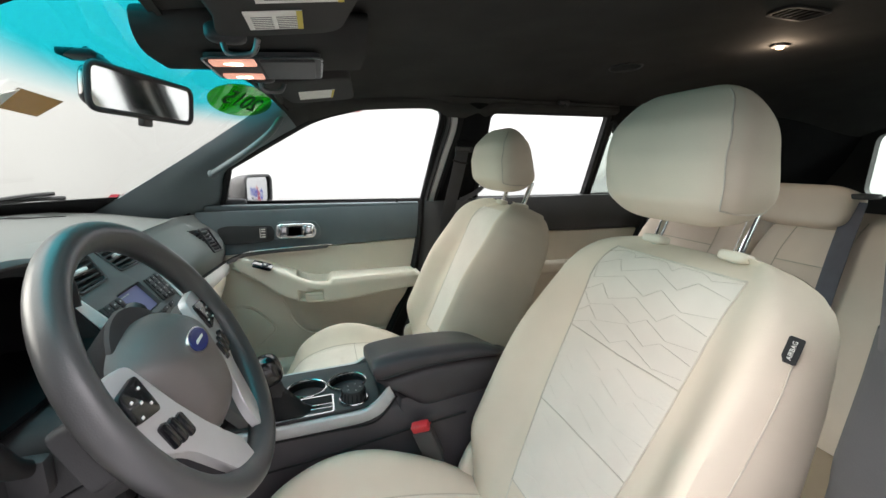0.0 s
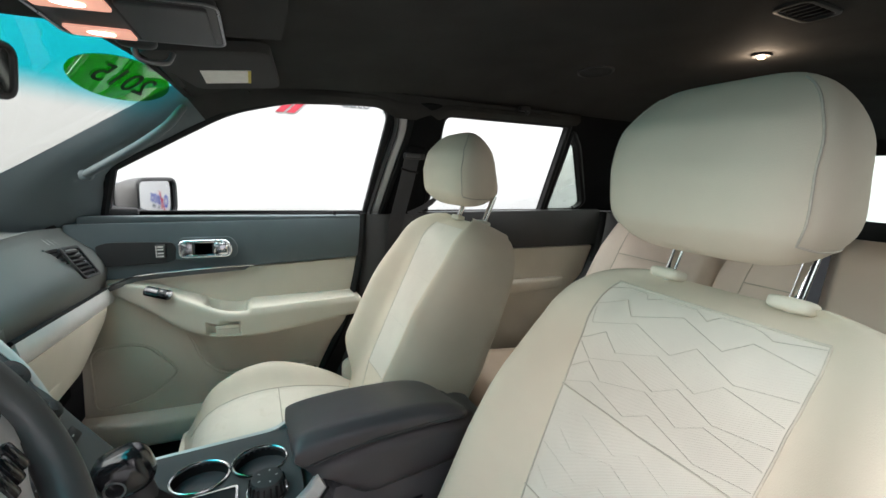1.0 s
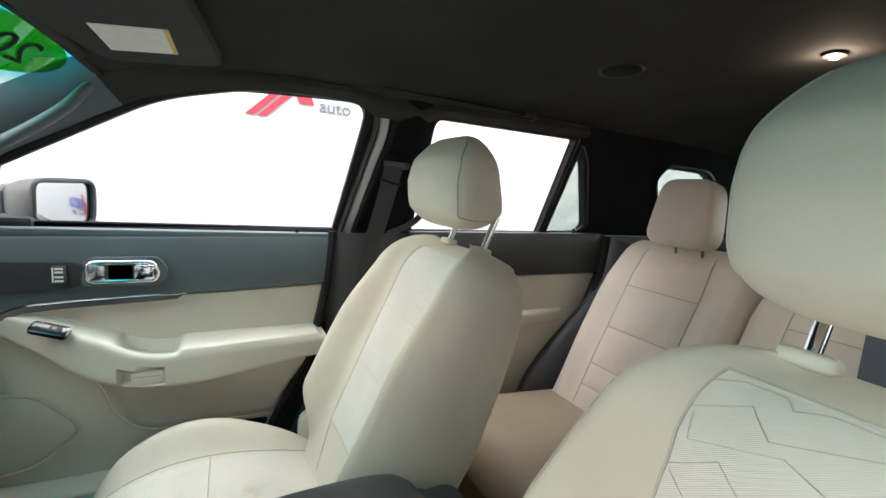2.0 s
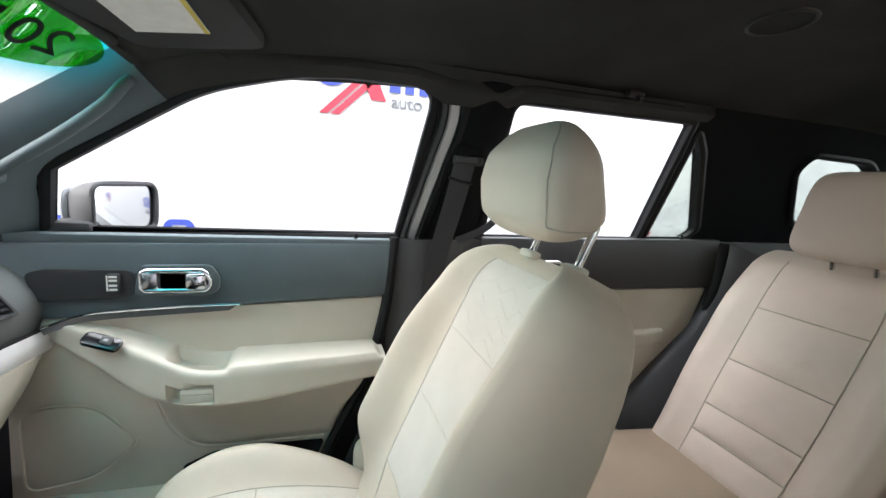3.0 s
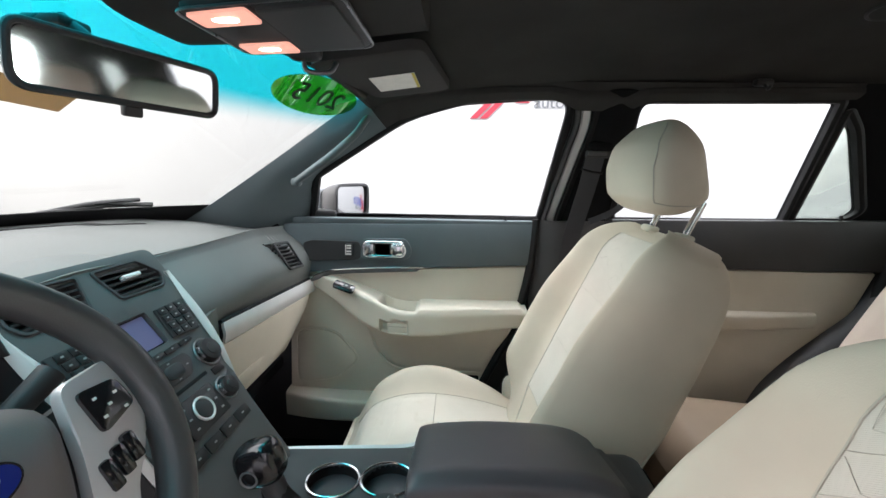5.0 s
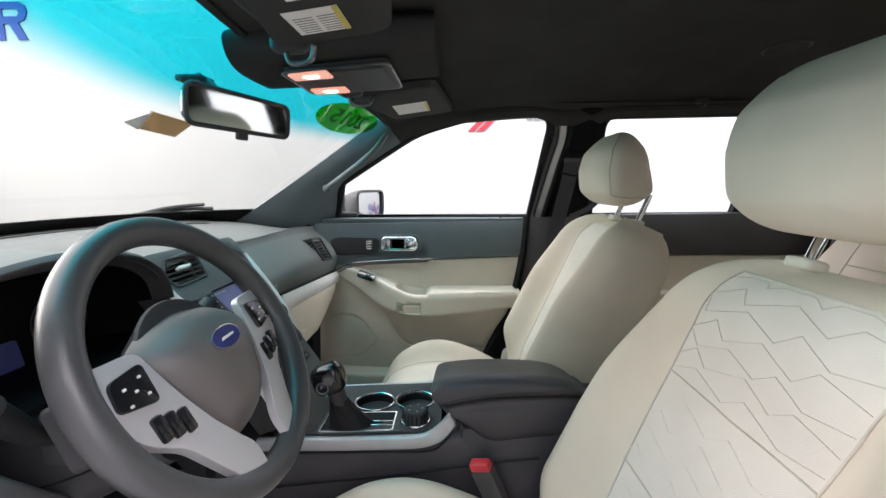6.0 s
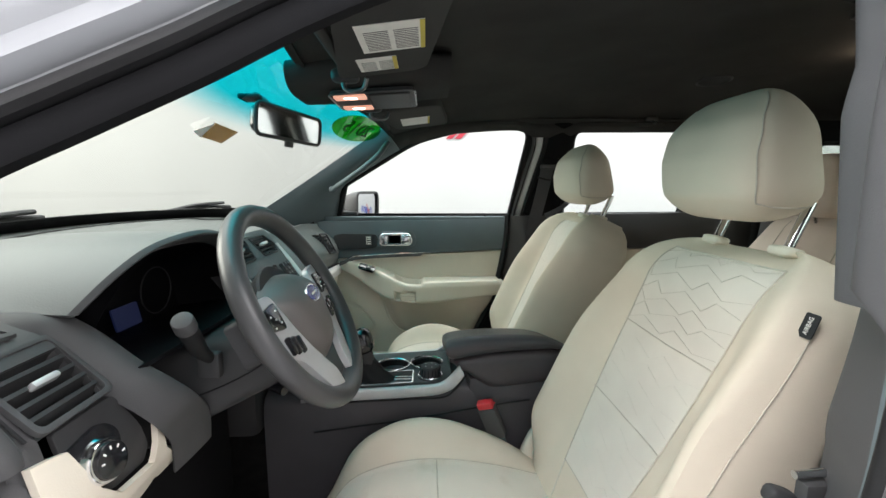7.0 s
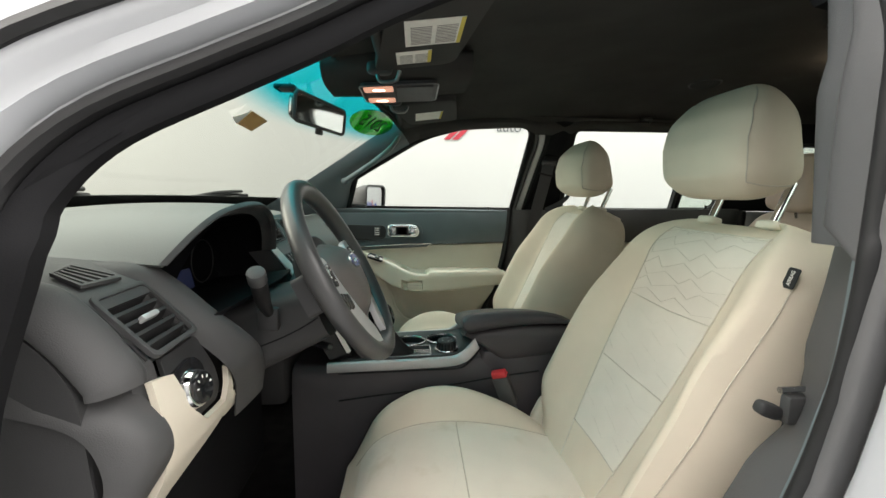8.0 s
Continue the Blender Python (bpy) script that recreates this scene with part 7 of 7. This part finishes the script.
def visor(yc, s, x0, x1, half, label, big):
    """A visor folded up against the headliner; s is +1 on the passenger's side."""
    v = thing("sun_visor", label, "sun visor", ((x0 + x1) / 2, yc, 1.66), group="sun visors")
    slope = 0.13

    def zz(x, y):
        return 1.605 + slope * (x + 0.70)

    shape = round_poly([(x0, yc - half), (x0 + 0.055, yc + half), (x1, yc + half), (x1 - 0.04, yc - half)] if s > 0 else [(x0 + 0.055, yc - half), (x0, yc + half), (x1 - 0.04, yc + half), (x1, yc - half)], 0.035)
    body = part("panel", plate(shape, lambda a, b, d: Vector((a, b, zz(a, b) + 0.020 - d)), 0.018, bevel=0.006), visor_cloth, v, "charcoal cloth panel")
    if big:
        papers = [(-0.606, -0.402, 0.098, 0.110, True), (-0.640, -0.285, 0.068, 0.070, False)]
    else:
        papers = [(-0.590, 0.362, 0.092, 0.135, False)]
    for cx, cy, wx, wy, yellow in papers:
        lab = part("label", plate(rect(wx, wy, 0, cx, cy), lambda a, b, d: Vector((a, b, zz(a, b) + 0.0012 - d)), 0.001), label_white, body, "white printed warning label")
        if big:
            part("yellow_edge", plate(rect(0.007, wy, 0, cx + wx / 2 - 0.0035, cy), lambda a, b, d: Vector((a, b, zz(a, b) + 0.0002 - d)), 0.0006), label_yellow, lab)
            rows = 12 if yellow else 7
            for i in range(rows):
                for c in (-1, 1):
                    part("text_bar", plate(rect(wx * 0.36, wy * 0.014, 0, cx + c * wx * 0.22, cy + wy * (0.40 - 0.72 * i / rows)), lambda a, b, d: Vector((a, b, zz(a, b) + 0.0002 - d)), 0.0006), ink, lab)
        else:
            part("yellow_edge", plate(rect(0.006, wy, 0, cx + wx / 2 - 0.003, cy), lambda a, b, d: Vector((a, b, zz(a, b) + 0.0002 - d)), 0.0006), label_yellow, lab)
    part("hinge_rod", tube([(x0 + 0.02, yc - half * 0.95, zz(x0 + 0.02, yc) + 0.012), (x0 + 0.02, yc + half * 0.95, zz(x0 + 0.02, yc) + 0.012)], 0.009, 10), visor_cloth, body)
    cy = yc - s * (half + 0.006)
    clip = part("clip", tube(spline([(x0 + 0.005, cy - s * 0.012, zz(x0, cy) + 0.010), (x0 + 0.012, cy - s * 0.010, zz(x0, cy) - 0.012), (x0 + 0.045, cy, zz(x0, cy) - 0.012), (x0 + 0.055, cy + s * 0.01, zz(x0, cy) + 0.006)], 18), 0.0042, 10), satin_dark, v, "dark metal visor clip")
    part("clip_base", blob((x0 + 0.01, cy - s * 0.014, zz(x0, cy) + 0.016), (0.028, 0.016, 0.014), (0.6, 0.6), 20, 10), trim_black, v)
    return v


visor(-0.375, -1, -0.725, -0.515, 0.165, "charcoal driver's sun visor with printed warning labels", True)
visor(0.335, 1, -0.715, -0.475, 0.185, "charcoal passenger sun visor with one white label", False)

# ---- overhead console with map lamps ----
ov = thing("overhead_console", "grey overhead console with two lit map lamps", "overhead console", (-0.69, 0.0, 1.68))


def oz(x):
    return 1.618 + 0.06 * (x + 0.70)


part("housing", sheet(lambda u, v: (lambda x, a, k: Vector((x, 0.135 * k * math.copysign(abs(math.cos(a)) ** 0.5, math.cos(a)), oz(x) + 0.045 - 0.045 * (math.sin(a) if math.sin(a) > 0 else 0.6 * math.sin(a)))))(lerp(-0.86, -0.50, v), 2 * math.pi * u, 0.72 + 0.28 * math.sin(math.pi * (0.15 + 0.7 * v))), 40, 17, wrap=True, caps=True), headliner_cloth, ov)
part("bezel", plate(round_poly([(-0.772, -0.092), (-0.772, 0.080), (-0.582, 0.080), (-0.582, -0.100)], 0.02), lambda a, b, d: Vector((a, b, oz(a) - 0.002 - d)), 0.010, bevel=0.003), trim_black, ov)
for s in (1, -1):
    part("map_lamp", plate(round_poly([(-0.764, s * 0.036 - 0.006), (-0.764, s * 0.078 - 0.006), (-0.692, s * 0.084 - 0.006), (-0.692, s * 0.038 - 0.006)], 0.006), lambda a, b, d: Vector((a, b, oz(a) - 0.011 - d)), 0.004), lamp_warm, ov, "lit warm map lamp lens")
for s in (1, -1):
    part("bulb", blob((-0.728, s * 0.058 - 0.006, oz(-0.728) - 0.0155), (0.016, 0.008, 0.0015), (0.8, 0.8), 16, 8), lamp_bulb, ov, "bright bulb behind the lens")
part("bezel_edge", tube([Vector((x, y, oz(x) - 0.0115)) for x, y in round_poly([(-0.774, -0.094), (-0.774, 0.082), (-0.580, 0.082), (-0.580, -0.102)], 0.02)], 0.0018, 6, True), satin_dark, ov, "thin bright bezel edge")
part("glasses_bin", plate(round_poly([(-0.684, -0.086), (-0.684, 0.072), (-0.592, 0.070), (-0.592, -0.090)], 0.008), lambda a, b, d: Vector((a, b, oz(a) - 0.011 - d)), 0.005, bevel=0.002), trim_black, ov, "dark sunglasses bin lid")
part("bin_gap", plate(rect(0.004, 0.165, 0, -0.687, -0.006), lambda a, b, d: Vector((a, b, oz(a) - 0.0115 - d)), 0.001), rubber, ov)

# ---- rear-view mirror ----
rv = thing("rear_view_mirror", "black rear-view mirror on a short stalk", "mirror", (-0.90, -0.03, 1.60))
mv = frame_at((-0.880, -0.026, 1.545), (0.27, 0.96, 0.0), (0.11, 0, 1))


def rvshell(u, v):
    a = 2 * math.pi * u
    k = math.sqrt(max(1 - (0.96 * v) ** 3, 0))
    w = 0.130 * k
    h = 0.034 * k * (1 + 0.08 * math.cos(a) ** 2)
    return mv @ Vector((w * math.copysign(abs(math.cos(a)) ** 0.35, math.cos(a)), h * math.copysign(abs(math.sin(a)) ** 0.5, math.sin(a)), 0.008 - 0.042 * v))


part("shell", sheet(rvshell, 44, 10, wrap=True, caps=False), gloss_black, rv)
part("mirror_glass", plate(rect(0.246, 0.058, 0.016), on(mv @ Matrix.Translation((0, 0, 0.003))), 0.003), mirror_face, rv, "plain mirror glass")
part("rim", tube([mv @ Vector((x, y, 0.006)) for x, y in rect(0.256, 0.066, 0.018)], 0.0045, 8, True), trim_black, rv)
part("stalk", tube(spline([(-0.905, -0.035, 1.565), (-0.925, -0.036, 1.590), (-0.955, -0.036, 1.612)], 8), 0.009, 10), trim_black, rv)
part("foot", box(-0.985, -0.935, -0.06, -0.012, 1.600, 1.612, 0.004, m=None), trim_black, rv)
part("dip_tab", box(-0.012, 0.012, -0.050, -0.032, -0.006, 0.006, 0.003, m=mv), trim_black, rv)

# ---- stickers on the windscreen ----
st = thing("oval_sticker", "green oval windscreen sticker with black year numerals", "sticker", (-0.80, 0.46, 1.60))
a0, a1 = Vector((-0.850, 0.335, 1.614)), Vector((-0.742, 0.585, 1.600))
mo = frame_at((a0 + a1) / 2, a1 - a0, Vector((0.845, 0.0, 0.53)))
part("film", plate(oval((a1 - a0).length, 0.125, 44), on(mo), 0.0008), sticker_green, st)
lettering("year_mark", "2015", 0.080, mo @ Matrix.Translation((0, 0.0, 0.003)), rubber, st, 0.0005, True)
ps = thing("paper_sticker", "square brown paper sticker on the windscreen", "sticker", (-1.07, 0.0, 1.54))
mp = frame_at((-1.074, 0.027, 1.538), (0.0, 1.0, 0.0), (0.845, 0, 0.53))
part("sheet", plate([(-0.054, -0.024), (0.063, -0.031), (0.062, 0.023), (-0.073, 0.030)], on(mp @ Matrix.Translation((0, 0, 0.006))), 0.0008), paper_film, ps)
part("peeled_corner", plate([(-0.054, -0.024), (-0.073, 0.030), (-0.104, -0.010)], on(mp @ Matrix.Translation((0, 0, 0.009))), 0.0008), label_white, ps)

# ---- wipers outside ----
for y in (0.42, -0.20):
    w = thing("wiper", "black windscreen wiper resting on the lower glass edge", "wiper", (-1.36, y, 1.33), group="wipers")
    part("arm", tube(spline([(screen_x(y - 0.10, 1.328) - 0.02, y - 0.10, 1.328), (screen_x(y - 0.05, 1.338) - 0.02, y - 0.05, 1.340), (screen_x(y, 1.345) - 0.02, y, 1.346), (screen_x(y + 0.06, 1.347) - 0.02, y + 0.06, 1.348)], 12), 0.0055, 8), trim_grey, w)
    part("blade", tube(spline([(screen_x(y - 0.12, 1.325) - 0.012, y - 0.12, 1.326), (screen_x(y, 1.334) - 0.012, y, 1.336), (screen_x(y + 0.10, 1.332) - 0.012, y + 0.10, 1.333)], 12), 0.006, 8), trim_grey, w)

# ---- small things in the headliner ----
sp = thing("ceiling_speaker", "round black speaker vent in the headliner", "speaker", (0.345, 0.262, 1.72), group="ceiling fittings")
part("ring", tube([Vector((0.345 + 0.047 * math.cos(2 * math.pi * i / 36), 0.262 + 0.047 * math.sin(2 * math.pi * i / 36), head_z(0.345, 0.262 + 0.047 * math.sin(2 * math.pi * i / 36)) - 0.001)) for i in range(36)], 0.0035, 8, True), trim_black, sp, "raised black ring")
part("grille", plate(oval(0.088, 0.088, 30, 0.345, 0.262), lambda a, b, d: Vector((a, b, head_z(0.345, b) - 0.0005 - d)), 0.002), rubber, sp)
rl = thing("ceiling_lamp", "small lit amber dome lamp in the headliner", "lamp", (0.565, -0.045, 1.72), group="ceiling fittings")
ZL = head_z(0.565, 0.045)
part("bezel", plate(oval(0.046, 0.036, 30, 0.565, -0.045), lambda a, b, d: Vector((a, b, ZL - d)), 0.006, bevel=0.002), trim_black, rl)
part("lens", blob((0.565, -0.045, ZL - 0.007), (0.010, 0.008, 0.004), (0.8, 0.8), 20, 10), lamp_amber, rl, "glowing amber lens")
spot("dome_lamp_light", (0.565, -0.045, ZL - 0.022), 0.5, (1.0, 0.80, 0.55), 0.010)
gv = thing("ceiling_vent", "small dark slatted air vent in the headliner", "vent", (0.335, -0.24, 1.72), group="ceiling fittings")
ZV = head_z(0.335, 0.24)
part("frame", plate(rect(0.115, 0.062, 0.020, 0.335, -0.24), lambda a, b, d: Vector((a, b, ZV - 0.001 - d)), 0.006, [rect(0.098, 0.046, 0.014, 0.335, -0.24)], 0.002), trim_black, gv)
part("duct", plate(rect(0.10, 0.048, 0.012, 0.335, -0.24), lambda a, b, d: Vector((a, b, ZV - 0.0008 - d)), 0.001), rubber, gv)
for i in range(5):
    part("slat", box(0.295 + 0.0175 * i, 0.299 + 0.0175 * i, -0.261, -0.219, ZV - 0.007, ZV - 0.002, 0), rubber, gv)
